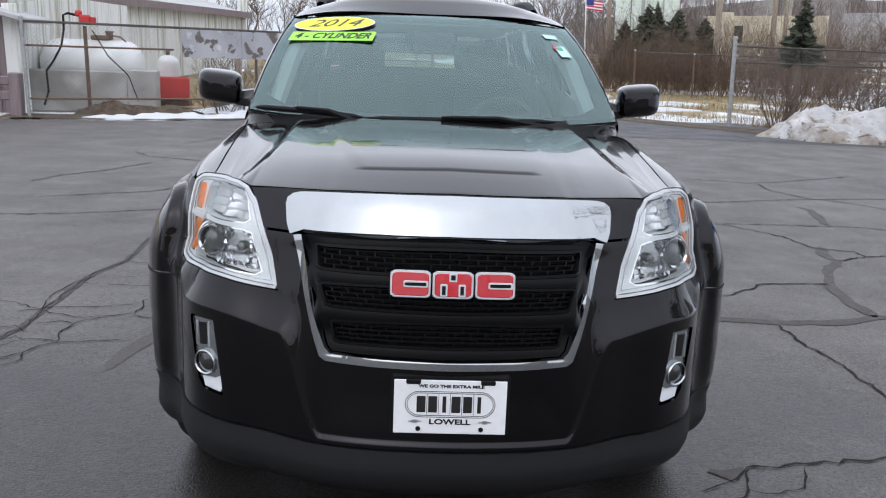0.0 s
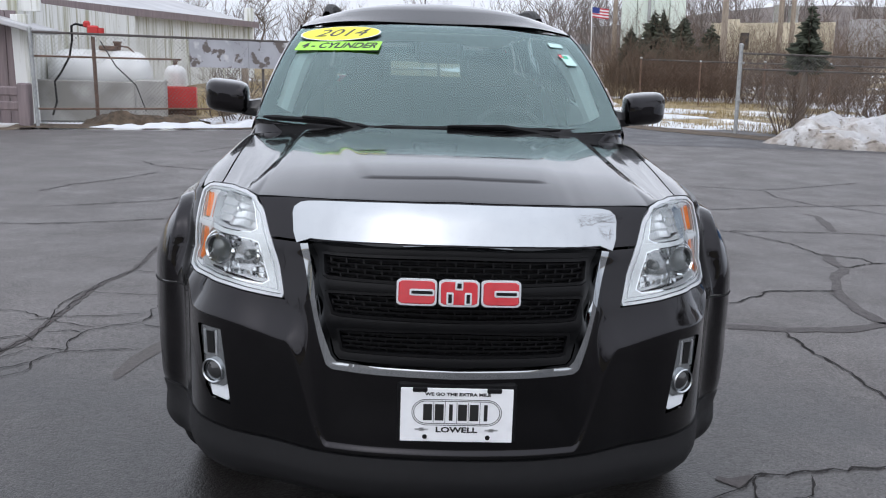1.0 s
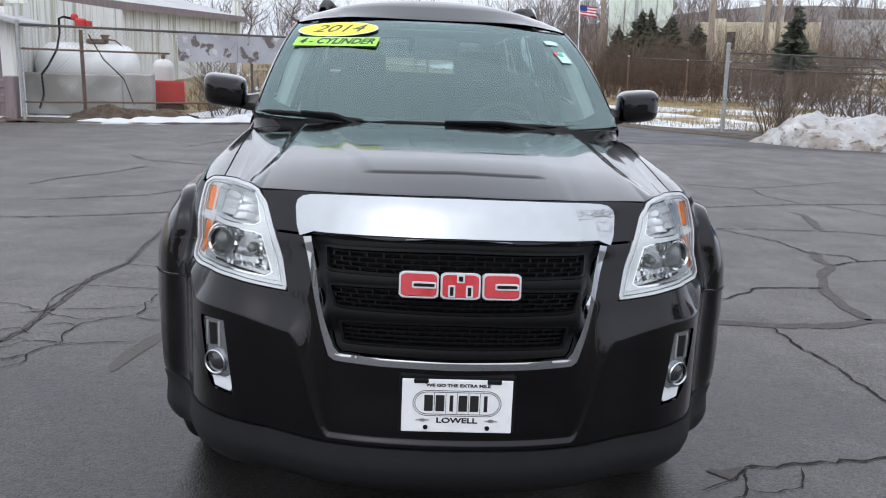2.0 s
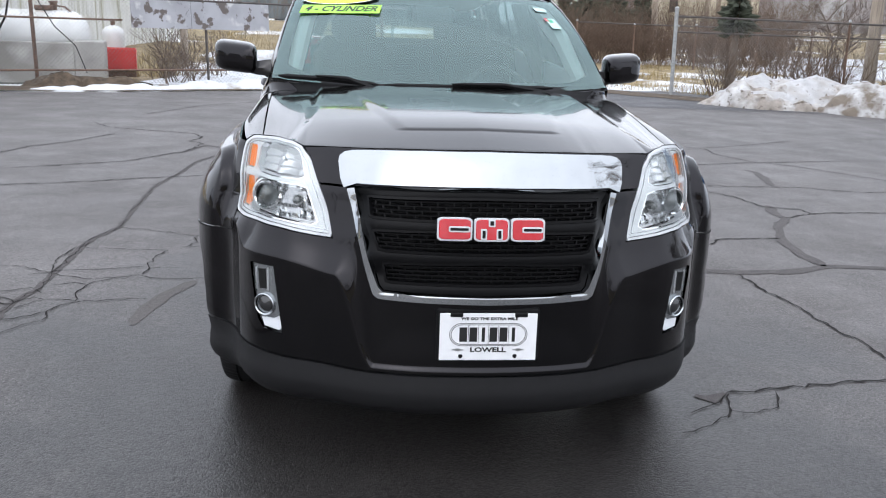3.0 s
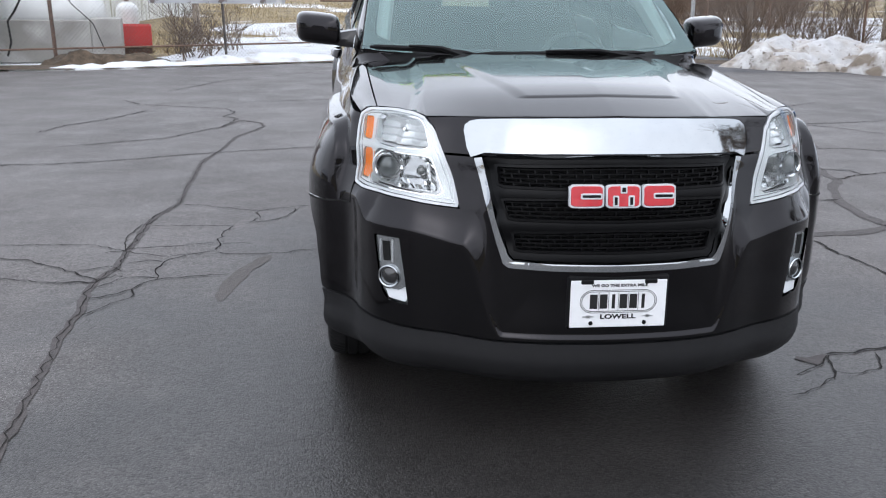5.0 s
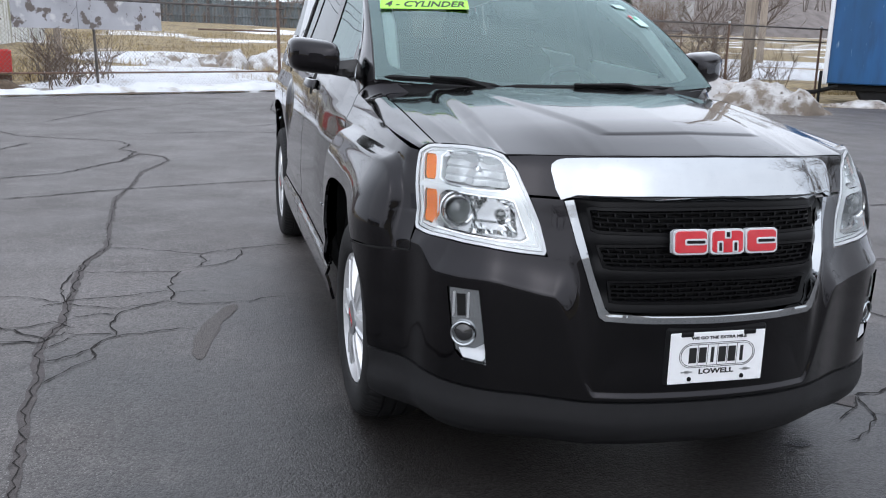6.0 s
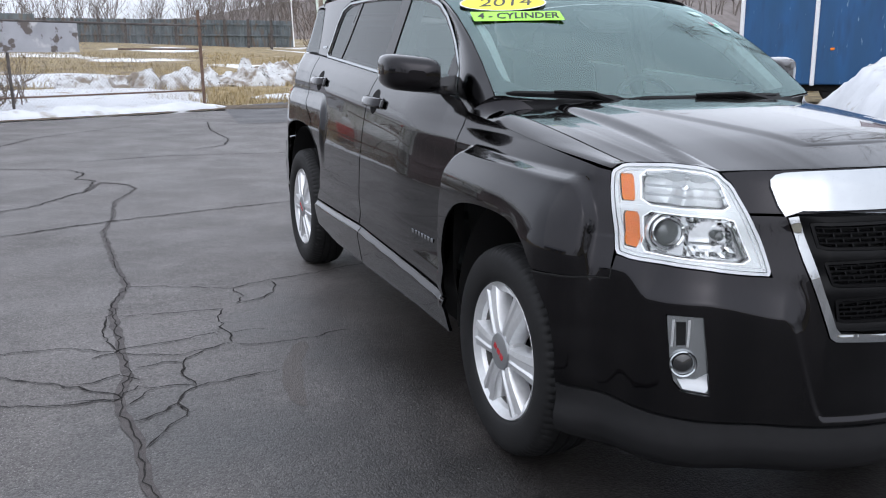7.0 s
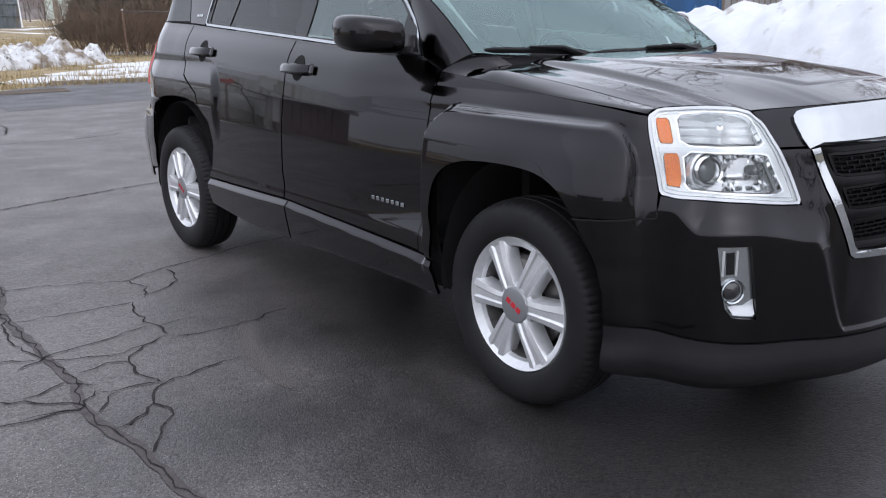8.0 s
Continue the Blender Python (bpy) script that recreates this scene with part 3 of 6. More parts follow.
bumper = part("front_bumper", patch(whole(horn), shell(), [FOG, [(-s, z) for s, z in FOG]], step=.0095, gap=.0006, lines=[beside_rim(d) for d in (-.0085, -.004, 0, .004, .008, .013, .019)]), PAINT, car)
lip = [(0, .366), (.39, .366), (.587, .370), (.815, .382), (.885, .388), (.97, .396), (1.10, .404)] + side((.505, .25)) + [(1.0, .222), (.8, .215), (.5, .215), (0, .215)]
part("lower_lip", patch(whole(lip), shell(.004), step=.03, depth=.04), LIPPLASTIC, car, "unpainted black plastic lower lip")
nose = [(0, .95), (.25, .947), (.485, .937), (.566, .937), (.571, .94), (.605, 1.012), (.64, 1.040), (.55, 1.046), (.45, 1.051), (.3, 1.058), (0, 1.064)]
hood_nose = patch(whole(nose), shell(), step=.022, depth=.01)


# hood: runs from the nose back to the cowl
def front_edge(a):
    k = abs(a)
    s = float(np.interp(k, [0, .64, .74, 1], [0, .55, .645, .965]))
    z = float(np.interp(s, [0, .3, .45, .55, .645, .727, .887, .965], [1.064, 1.058, 1.051, 1.046, 1.043, 1.055, 1.058, 1.053]))
    p = skin(s, z)
    return np.array((math.copysign(p[0], a), p[1], p[2]))


def hood_top(a, v):
    k = abs(a)
    p0 = front_edge(a)
    x1 = math.copysign(.732 * k, a)
    p3 = np.array((x1, 1.082 + .150 * (x1 / .73) ** 2, 1.168 - .014 * k ** 2.0))
    lift = float(np.interp(k, [0, .55, .75, 1], [.050, .045, .032, .016]))
    p1 = p0 + np.array((0, .14, lift))
    p2 = p3 - np.array((0, .38, .022))
    w = 1 - v
    p = p0 * w ** 3 + 3 * p1 * w * w * v + 3 * p2 * w * v * v + p3 * v ** 3
    x = abs(p[0])
    wide = .17 + .25 * v
    raised = .005 * smooth(wide + .05 - x, 0, .05) * smooth(v, .236, .252)
    xf = float(np.interp(p[1], [.15, .30, .42, .54, .66, .85, 1.09], [.640, .607, .587, .568, .556, .549, .548]))
    fold = -.015 * smooth(x, xf - .028, xf + .026) * smooth(v, .0, .08)
    crown = .016 * max(-.3, 1 - (x / .56) ** 2) * smooth(v, .04, .40) * (1 - .6 * smooth(v, .75, 1))
    return p + np.array((0, 0, raised + fold + crown + .002 * smooth(v, .1, .4)))


HOOD_END = [(1, .90), (.998, .925), (.985, .95), (.955, .975), (.905, .992), (.86, 1)]
hood = part("hood", patch([(-1, 0), (1, 0)] + HOOD_END + [(-a, v) for a, v in HOOD_END[::-1]], hood_top, step=.0155, depth=.012, gap=.003), PAINT, car)
part("hood_nose", hood_nose, PAINT, hood)
strip = [(0, .958), (.2, .956), (.44, .948), (.487, .931), (.505, .96), (.521, 1.008), (.521, 1.026), (.508, 1.039), (.485, 1.045), (.45, 1.048), (.393, 1.052), (.2, 1.059), (0, 1.062)]
bar = part("hood_strip", patch(whole(strip), shell(.010), step=.02, depth=.012), CHROME, car, "wide bright chrome strip")
under = [(0, .957), (.2, .955), (.44, .947), (.480, .932), (.46, .931), (.2, .936), (0, .938)]
part("strip_underside", patch(whole(under), lambda s, z: skin(s, z, .010 - max(0, .957 - .02 * abs(s) - z) * 1.6), step=.015, depth=.0), CHROME, bar)

# grille
ring_o = [(0, .600), (.2, .603), (.335, .608), (.352, .619), (.40, .742), (.477, .93)]
ring_i = [(.450, .935), (.379, .745), (.337, .645), (.322, .630), (.2, .6245), (0, .622)]
loop = [(-s, z) for s, z in reversed(ring_o[1:])] + ring_o + ring_i + [(-s, z) for s, z in reversed(ring_i[:-1])]
part("grille_surround", patch(loop, lambda s, z: skin(s, z, .005 + .003 * smooth(.626 - z, 0, .006) * (1 - smooth(abs(s), .31, .35))), step=.008, depth=.035, gap=.0), CHROME, car, "chrome grille surround")
inner = whole([(0, .622), (.322, .630), (.337, .645), (.379, .745), (.452, .94), (0, .955)])
grille = part("grille", patch(inner, shell(-.050), step=.05, depth=0), DARK, car, "black mesh grille")
rows = [((.416, .918), (.394, .848)), ((.378, .820), (.346, .750)), ((.336, .720), (.322, .651))]
cells = []
for (s1, z1), (s0, z0) in rows:
    cells.append(soften([(-s0, z0), (0, z0 - .003), (s0, z0), (s1, z1), (0, z1 + .009), (-s1, z1)], 1, .06))
part("grille_frame", patch(inner, lambda s, z: skin(s, z, -.022 + .006 * math.cos(min(abs(z - .834), abs(z - .735)) * 60)), cells, step=.014, depth=.022, gap=.001), GRILLE, grille)
for c, ((s1, z1), (s0, z0)) in zip(cells, rows):
    part("mesh_border", patch(c, shell(-.020), [shrink(c, .009)], step=.02, depth=.02, gap=.001), GRILLE, grille)
    sh, n = Shape(), 5

    def at(u, w, off):
        zl, zh = z0 + .004 - .003 * (1 - abs(u)), z1 - .004 + .009 * (1 - abs(u))
        return Vector(skin(u * (s0 + (s1 - s0) * w), zl + (zh - zl) * w, off))

    for k in range(n + 1):
        line = [at(u, k / n, -.032) for u in np.linspace(-.985, .985, 25)]
        sh.sheet([[p + Vector((0, 0, h)) + Vector((0, d, 0)) for h, d in ((-.0024, .012), (-.0024, 0), (.0024, 0), (.0024, .012))] for p in line], True)
    for k in range(n):
        count = 15
        for j in range(count):
            u = -.97 + 1.94 * (j + (.5 if k % 2 else .02)) / count
            a, b = at(u, k / n, -.032), at(u, (k + 1) / n, -.032)
            sh.sheet([[p + Vector((w, d, 0)) for w, d in ((-.0022, .012), (-.0022, 0), (.0022, 0), (.0022, .012))] for p in (a, b)], True)
    part("mesh", sh, GRILLE, grille)

# emblem: three rounded red blocks with a bright rim and bright-edged dark slots
def slab(ring_, depth, m):
    """A flat form with straight sides and a cut upper edge."""
    sh, n_ = Shape(), len(ring_)
    top_ = shrink(ring_, .0015)
    sh.add([m @ Vector((*p, 0)) for p in ring_] + [m @ Vector((*p, depth - .0015)) for p in ring_] + [m @ Vector((*p, depth)) for p in top_],
           [(k + a * n_, (k + 1) % n_ + a * n_, (k + 1) % n_ + (a + 1) * n_, k + (a + 1) * n_) for a in (0, 1) for k in range(n_)] + [tuple(range(2 * n_, 3 * n_))])
    return sh


def block(w, h):
    return soften([(-w / 2, -h / 2), (w / 2, -h / 2), (w / 2, h / 2), (-w / 2, h / 2)], 2, .10)


emblem = None
for k, (xa, xb) in enumerate(((-.163, -.056), (-.052, .056), (.060, .166))):
    y = skin(sx((xa + xb) / 2), .835)[1] + .006
    tilt = pose((xa + xb) / 2 + .006, y, .834, 90 - 10, 0, 2 * k - 2)
    w = xb - xa
    rimmed = slab(block(w, .072), .020, tilt)
    if emblem is None:
        emblem = part("emblem", rimmed, BEZEL, car, "bright-edged red emblem")
    else:
        part("emblem_rim", rimmed, BEZEL, emblem)
    part("emblem_face", slab(block(w - .011, .061), .0225, tilt), RED, emblem)
    for sw, shh, px, py in (((w * .62, .019, .014, .0),) if k != 1 else ((.020, .034, -.024, -.014), (.020, .034, .024, -.014), (.022, .024, 0, .020))):
        part("emblem_slot", slab(block(sw, shh), .0237, tilt @ pose(px, py, 0)), BEZEL, emblem)
        part("slot_shade", slab(block(sw - .009, shh - .009), .0245, tilt @ pose(px, py, 0)), GRILLE, emblem)

# dealer plate on its holder
tilt = pose(.013, -.013, .498, 90 - 2, 0, 0)
ring = soften([(-.165, -.088), (.165, -.088), (.165, .088), (-.165, .088)], 3, .08)
holder = part("plate_holder", Shape().box((.325, .176, .020), tilt @ pose(0, .004, -.013), .008), PLASTIC, car)
plate = part("dealer_plate", Shape().box((.305, .152, .004), tilt, .0015), WHITE, holder, "white dealer plate with black lettering")
up = tilt @ pose(0, 0, .0024)
part("lettering", words("WE GO THE EXTRA MILE", .0118, up @ pose(.002, .059, 0), .0005, squeeze=1.35), INK, plate)
part("lettering", words("LOWELL", .0205, up @ pose(0, -.042, 0), .0007, squeeze=1.45), INK, plate)
oval = Shape()
for r in (.0395, .0345):
    pts = [(math.copysign(.082, math.cos(t)) + r * math.cos(t) * 1.0, r * .92 * math.sin(t)) for t in np.linspace(0, 2 * math.pi, 61)[:-1]]
    oval.tube([up @ Vector((x, y + .008, 0)) for x, y in pts + pts[:1]], .0010, 4, False)
part("oval_line", oval, INK, plate)
for k in range(6):
    part("bar", Shape().box((.024 if k not in (2, 5) else .010, .046, .0012), up @ pose(-.079 + .0315 * k, .008, 0)), INK, plate)
for k in range(5):
    part("divider", Shape().box((.0012, .060, .001), up @ pose(-.063 + .0315 * k, .008, 0)), INK, plate)
for x in (-.095, .095):
    part("badge_shape", Shape().box((.036, .0045, .001), up @ pose(x, -.041, 0)).box((.013, .0105, .001), up @ pose(x, -.041, 0)), SATIN, plate)
    part("bolt", Shape().turn([(0, .003), (.006, .003), (.0068, 0)], up @ pose(x * .9, -.062, 0), 14), PLASTIC, plate)
    part("clip", Shape().box((.040, .014, .006), up @ pose(x * 1.06, .071, 0), .003), PLASTIC, plate)

# flanks: built once, mirrored
flare_line = [(.984, .88), (1.008, .982), (1.0135, 1.026)]
fender = side((.592, .731)) + [(1.05, .735), (.968, .740), (.969, .812)] + flare_line + \
    side(*[(y, shoulder(y)) for y in np.linspace(.50, 1.42, 12)]) + side((1.425, .445), (1.33, .438)) + side(*SMOOTH([(1.306, .50), (1.312, .62), (1.285, .735), (1.205, .808), (1.08, .838), (.916, .846), (.758, .836), (.655, .798), (.595, .735)]))
door_f = side((1.426, .449), (2.0, .472), (2.484, .494), (2.486, 1.0), (2.486, belt(2.486))) + side(*[(y, belt(y)) for y in np.linspace(2.3, 1.60, 6)]) + \
    side((1.565, 1.163), (1.50, 1.150), (1.426, 1.122))
door_r = side((2.492, .494), (3.0, .486), (3.34, .482), (3.262, .65), (3.29, .79), (3.395, .857), (3.43, .93), (3.60, 1.02), (3.655, 1.12), (3.662, belt(3.66))) + \
    side(*[(y, belt(y)) for y in np.linspace(3.4, 2.492, 8)])
quarter = side((3.668, belt(3.668)), (3.661, 1.118), (3.606, 1.016), (3.437, .926)) + side(*SMOOTH([(3.402, .859), (3.50, .887), (3.66, .897), (3.811, .892), (3.96, .868), (4.07, .81), (4.136, .70), (4.15, .56), (4.142, .44)])) + side((4.30, .42),
               (4.30, 1.0), (4.33, 1.30), (4.10, 1.302))
rocker = side((1.302, .30), (1.327, .432), (1.425, .440), (2.0, .467), (2.444, .488), (2.444, .30))
rocker2 = side((2.452, .30), (2.452, .488), (3.0, .480), (3.335, .475), (3.325, .40), (3.31, .34), (2.9, .30))
daylight = side((1.552, 1.172), (1.590, 1.251), (1.640, 1.312), (1.712, 1.375), (1.79, 1.43), (1.88, 1.487), (1.99, 1.537), (2.12, 1.568), (2.3, 1.582), (2.5, 1.588), (3.0, 1.596), (3.34, 1.586), (3.45, 1.552), (3.495, 1.47),
                (3.515, 1.36), (3.52, 1.295), (3.49, 1.279), (3.2, 1.263), (2.65, 1.2315), (2.1, 1.200))
win_a = side((1.625, 1.200), (1.648, 1.268), (1.742, 1.362), (1.82, 1.418), (1.92, 1.475), (2.04, 1.525), (2.25, 1.558), (2.385, 1.564), (2.425, 1.235))
win_b = side((2.53, 1.240), (2.505, 1.566), (2.8, 1.575), (3.12, 1.575), (3.23, 1.28))
win_c = side((3.255, 1.283), (3.16, 1.573), (3.32, 1.562), (3.41, 1.535), (3.455, 1.46), (3.475, 1.36), (3.48, 1.305), (3.46, 1.293))
roof_z = lambda y: float(np.interp(y, [1.95, 2.114, 2.4, 2.8, 3.4, 3.9, 4.3], [1.553, 1.588, 1.616, 1.628, 1.624, 1.598, 1.55]))
frame_up = side((2.11, 1.574), (2.3, 1.588), (2.5, 1.594), (3.0, 1.602), (3.345, 1.592), (3.457, 1.556), (3.501, 1.472), (3.521, 1.36), (3.526, 1.293), (3.52, 1.284), (3.665, 1.292), (3.72, 1.295),
                (3.86, 1.567), (3.95, 1.575), (4.22, 1.545), (4.25, 1.558)) + side(*[(y, roof_z(y)) for y in np.linspace(4.2, 2.1, 12)])
back_glass = side((3.733, 1.302), (4.28, 1.308), (4.20, 1.535), (3.95, 1.566), (3.872, 1.558))


def rocker_skin(s, z):
    top = float(np.interp(s, [sy(1.327), sy(1.425), sy(2.444), sy(3.335)], [.434, .442, .490, .477]))
    return skin(s, z, .027 * smooth(top - z, -.002, .036) + .001)


LEFT = lambda sh, flip: mirrored(sh) if flip else sh
flank = {"fender": (patch(fender, shell(), step=.0082, gap=.0006), PAINT), "front_door": (patch(door_f, shell(), step=.024), PAINT), "rear_door": (patch(door_r, shell(), step=.014), PAINT),
         "rear_quarter": (patch(quarter, shell(), step=.012), PAINT), "rocker_panel": (patch(rocker, rocker_skin, step=.013), PAINT), "rear_rocker_panel": (patch(rocker2, rocker_skin, step=.013), PAINT),
         "window_trim": (patch(daylight, shell(.004), [shrink(daylight, .013)], step=.012, depth=.01), CHROME),
         "window_surround": (patch(shrink(daylight, .012), shell(-.004), [win_a, win_b, win_c], step=.04, depth=.006), GLOSSBLACK),
         "roof_side": (patch(frame_up, shell(), step=.03), PAINT), "rear_side_glass": (patch(back_glass, shell(-.002), step=.05), PRIVACY),
         "front_side_glass": (patch(shrink(win_a, -.006), shell(-.009), step=.06, depth=0), SIDEGLASS), "back_side_glass": (patch(shrink(win_b, -.006), shell(-.009), step=.06, depth=0), PRIVACY),
         "quarter_glass": (patch(shrink(win_c, -.006), shell(-.009), step=.06, depth=0), PRIVACY)}
doors = {}
for flip in (False, True):
    for name, (sh, m) in flank.items():
        ob = part(name, LEFT(sh, flip), m, car, {"window_trim": "bright chrome window trim", "back_side_glass": "dark tinted glass", "quarter_glass": "dark tinted glass", "rear_side_glass": "dark tinted glass"}.get(name, ""))
        doors[name, flip] = ob
        if "glass" in name:
            ob.visible_shadow = False


# windscreen, pillars, roof
def screen(a, v):
    k = abs(a)
    lo = np.array((.715 * a, 1.125 + .145 * a * a, 1.160 + .022 * k * k))
    hi = np.array((.628 * a, 1.915 + .085 * a * a, 1.592 - .030 * k ** 2.5))
    p = lo * (1 - v) + hi * v
    return p + np.array((0, -.018, .034)) * 4 * v * (1 - v)


def pillar_out(v):
    y = float(np.interp(v, [0, .12, .25, .4, .6, .8, 1], [1.42, 1.545, 1.586, 1.695, 1.80, 1.93, 2.112]))
    z = float(np.interp(v, [0, .12, .25, .4, .6, .8, 1], [shoulder(1.42), 1.170, 1.254, 1.368, 1.443, 1.517, 1.574]))
    return skin(sy(y), z, .002)


def roof(a, v):
    y0 = 1.918 + .085 * a * a
    y = y0 + (4.28 - y0) * v
    ye = max(1.99, y)
    e = skin(sy(ye), roof_z(ye))
    zc = float(np.interp(y, [1.9, 1.925, 2.08, 2.13, 2.2, 2.4, 2.8, 3.4, 4.0, 4.3], [1.582, 1.597, 1.676, 1.692, 1.698, 1.703, 1.704, 1.694, 1.648, 1.60]))
    ze = float(roof_z(ye)) if v > 0.02 else e[2]
    k = abs(a)
    return np.array((e[0] * a, y, zc + (ze - zc) * k ** 2.4))


wind = part("windscreen", patch([(-1.045, .0), (1.045, .0), (1.045, .985), (-1.045, .985)], screen, step=.06, depth=0), SCREEN, car, "tinted windscreen with dark painted border")
wind.visible_shadow = False
hole = soften([(-.975, .06), (.975, .06), (.965, .90), (-.965, .90)], 3, .08)
part("screen_border", patch([(-1.05, -.01), (1.05, -.01), (1.05, 1.0), (-1.05, 1.0)], lambda a, v: screen(a, v) + np.array((0, .003, -.004)), [hole], step=.05, depth=.004), GLOSSBLACK, wind)
part("roof", patch([(-1, 0), (1, 0), (1, 1), (-1, 1)], roof, step=.022, depth=.01, gap=.002), PAINT, car)
part("cowl", patch([(-.86, 0), (.86, 0), (1, 1), (-1, 1)], lambda a, v: hood_top(a * .995, 1) * (1 - v) + screen(a * 1.05, .03) * v + np.array((0, 0, -.022 * (1 - v))), step=.1, depth=0), PLASTIC, car)

ws_edge = lambda v: Vector(screen(1.052, v))


def arch(b, a, low, pull=.45, lift=.006, count=9):
    """A rounded strip's section: leaves b in the way from low, and comes in flat at a."""
    c1, c2 = b + (b - low).normalized() * min((b - a).length * pull, max(.012, .9 * (a.z - b.z))), a + (b - a) * .30 + Vector((0, 0, lift))
    return [b * (1 - w) ** 3 + c1 * 3 * w * (1 - w) ** 2 + c2 * 3 * w * w * (1 - w) + a * w ** 3 for w in np.linspace(0, 1, count)]


pil, top = Shape(), Shape()
rows_p = []
for v in np.linspace(0, 1, 26):
    a, b = ws_edge(v), Vector(pillar_out(v))
    n = Vector((.8, -.35, .45)).normalized()
    rows_p.append([a.lerp(b, w) + n * ((.006 + .006 * smooth(v, 0, .3)) * 4 * w * (1 - w)) for w in np.linspace(0, 1, 9)])
pil.sheet(rows_p)
rows_t = []
for t in np.linspace(0, 1, 51):
    yo = .458 + t * (1.42 - .458)
    b = Vector(skin(sy(yo), shoulder(yo)))
    if t < .70:
        a = Vector(hood_top(1, .90 * t / .70)) + Vector((.003, 0, 0))
    elif t < .86:
        k = (t - .70) / .16 * (len(HOOD_END) - 1)
        i = min(len(HOOD_END) - 2, int(k))
        a = Vector(hood_top(*HOOD_END[i])).lerp(Vector(hood_top(*HOOD_END[i + 1])), k - i) + Vector((.003, .003, .001))
    else:
        a = Vector(hood_top(.86, 1)).lerp(ws_edge(0), (t - .86) / .14) + Vector((0, .004, .018 * math.sin(math.pi * (t - .86) / .14)))
    low = Vector(skin(sy(yo), shoulder(yo) - .04))
    q = smooth(t, .55, .80)
    row = [p * (1 - q) + (b.lerp(a, w) + Vector((.3, 0, .9)) * (.010 * 4 * w * (1 - w))) * q for p, w in zip(arch(b, a, low), np.linspace(0, 1, 9))]
    if not rows_t:
        over = [Vector(skin(s, float(np.interp(s, [.88, .965, .985, 1.0, 1.012, 1.03], [1.058, 1.053, 1.050, 1.044, 1.032, 1.030])))) for s in np.linspace(1.013, .965, 9)]
        shift = [o - r for o, r in zip(over, row)]
    keep = 1 - smooth(t, 0, .40)
    rows_t.append([r + d * keep for r, d in zip(row, shift)])
top.sheet([r[::-1] for r in rows_t])
for flip in (False, True):
    part("windscreen_pillar", LEFT(pil, flip), PAINT, car)
    # dark tube laid along the fender seam in place of the gap's shade
    seam = Shape().tube([Vector(skin(s, z, -.0005)) for s, z in [(.9665, .77), (.9668, .745), (.9685, .7385)] + [(s, .7365 - .06 * (s - .97)) for s in np.linspace(.975, sy(.59), 14)]], .0032, 6)
    part("panel_gap", LEFT(seam, flip), DARK, car)
    part("fender_top", LEFT(top, flip), PAINT, doors["fender", flip])

# tail: seldom seen, but closes the body
end = _len[-1] * .9999
for flip in (False, True):
    a = sy(4.302)
    part("rear_bumper", LEFT(patch([(a, .36), (end, .36), (end, .72), (a, .72)], shell(.001), step=.06), flip), PAINT, car)
    part("tailgate", LEFT(patch([(a, .725), (end, .725), (end, 1.12), (a + .30, 1.12), (a + .29, .93), (a, .93)], shell(), step=.06), flip), PAINT, car)
    part("tail_light", LEFT(patch([(sy(4.27), .935), (a + .285, .935), (a + .295, 1.12), (a + .28, 1.30), (sy(4.34), 1.305)], shell(.012), step=.04), flip), TAIL, car, "red tail light")
    part("rear_glass", LEFT(patch([(a + .30, 1.125), (end, 1.125), (end, 1.52), (a + .28, 1.50)], shell(), step=.06), flip), REARGLASS, car)
    part("tail_pillar", LEFT(patch([(sy(4.29), 1.31), (a + .275, 1.305), (a + .275, 1.55), (sy(4.21), 1.55)], shell(-.003), step=.06), flip), PAINT, car)
part("spoiler", Shape().sheet([[Vector((x, y, 1.605 - .10 * abs(x) ** 2.5 - (y - 4.27) * .45 - d)) for x in np.linspace(-.58, .58, 13)] for y, d in ((4.27, 0), (4.40, 0), (4.41, .03), (4.27, .06))]), PAINT, car)

# dark inner shell, liners and underside
core = Shape()
for s0, s1, za, zb in ((-sy(.50), sy(.50), .26, .74), (sy(1.33), sy(3.24), .30, 1.10), (-sy(3.24), -sy(1.33), .30, 1.10), (sy(4.17), end, .40, 1.10), (-end, -sy(4.17), .40, 1.10)):
    core.sheet([[Vector(skin(s, z, -.055)) for z in np.linspace(za, zb, 8)] for s in np.linspace(s0, s1, 40)])
core.box((1.30, 4.1, .06), pose(0, 2.35, .27))
core.box((1.30, .04, .75), pose(0, 1.10, .65)).box((1.0, .6, .02), pose(0, .78, .93))
part("inner_shell", core, DARK, car)
for yc in (.897, 3.754):
    for sg in (-1, 1):
        rows_l = [[Vector((sg * x, yc + .44 * math.cos(t) * (1.0), .36 + (.50 if math.sin(t) > 0 else .2) * math.sin(t))) for t in np.linspace(-.25, math.pi + .25, 22)] for x in (.50, .70, .84, .862)]
        w = Shape().sheet(rows_l)
        w.add([(sg * .50, yc + .44 * math.cos(t), .36 + .50 * math.sin(t)) for t in np.linspace(-.25, math.pi + .25, 22)], [tuple(range(22))])
        part("wheel_liner", w, DARK, car)


# headlights
def lamp_point(s, z, off, lamp=True):
    return Vector(skin(s, z, off, lamp))


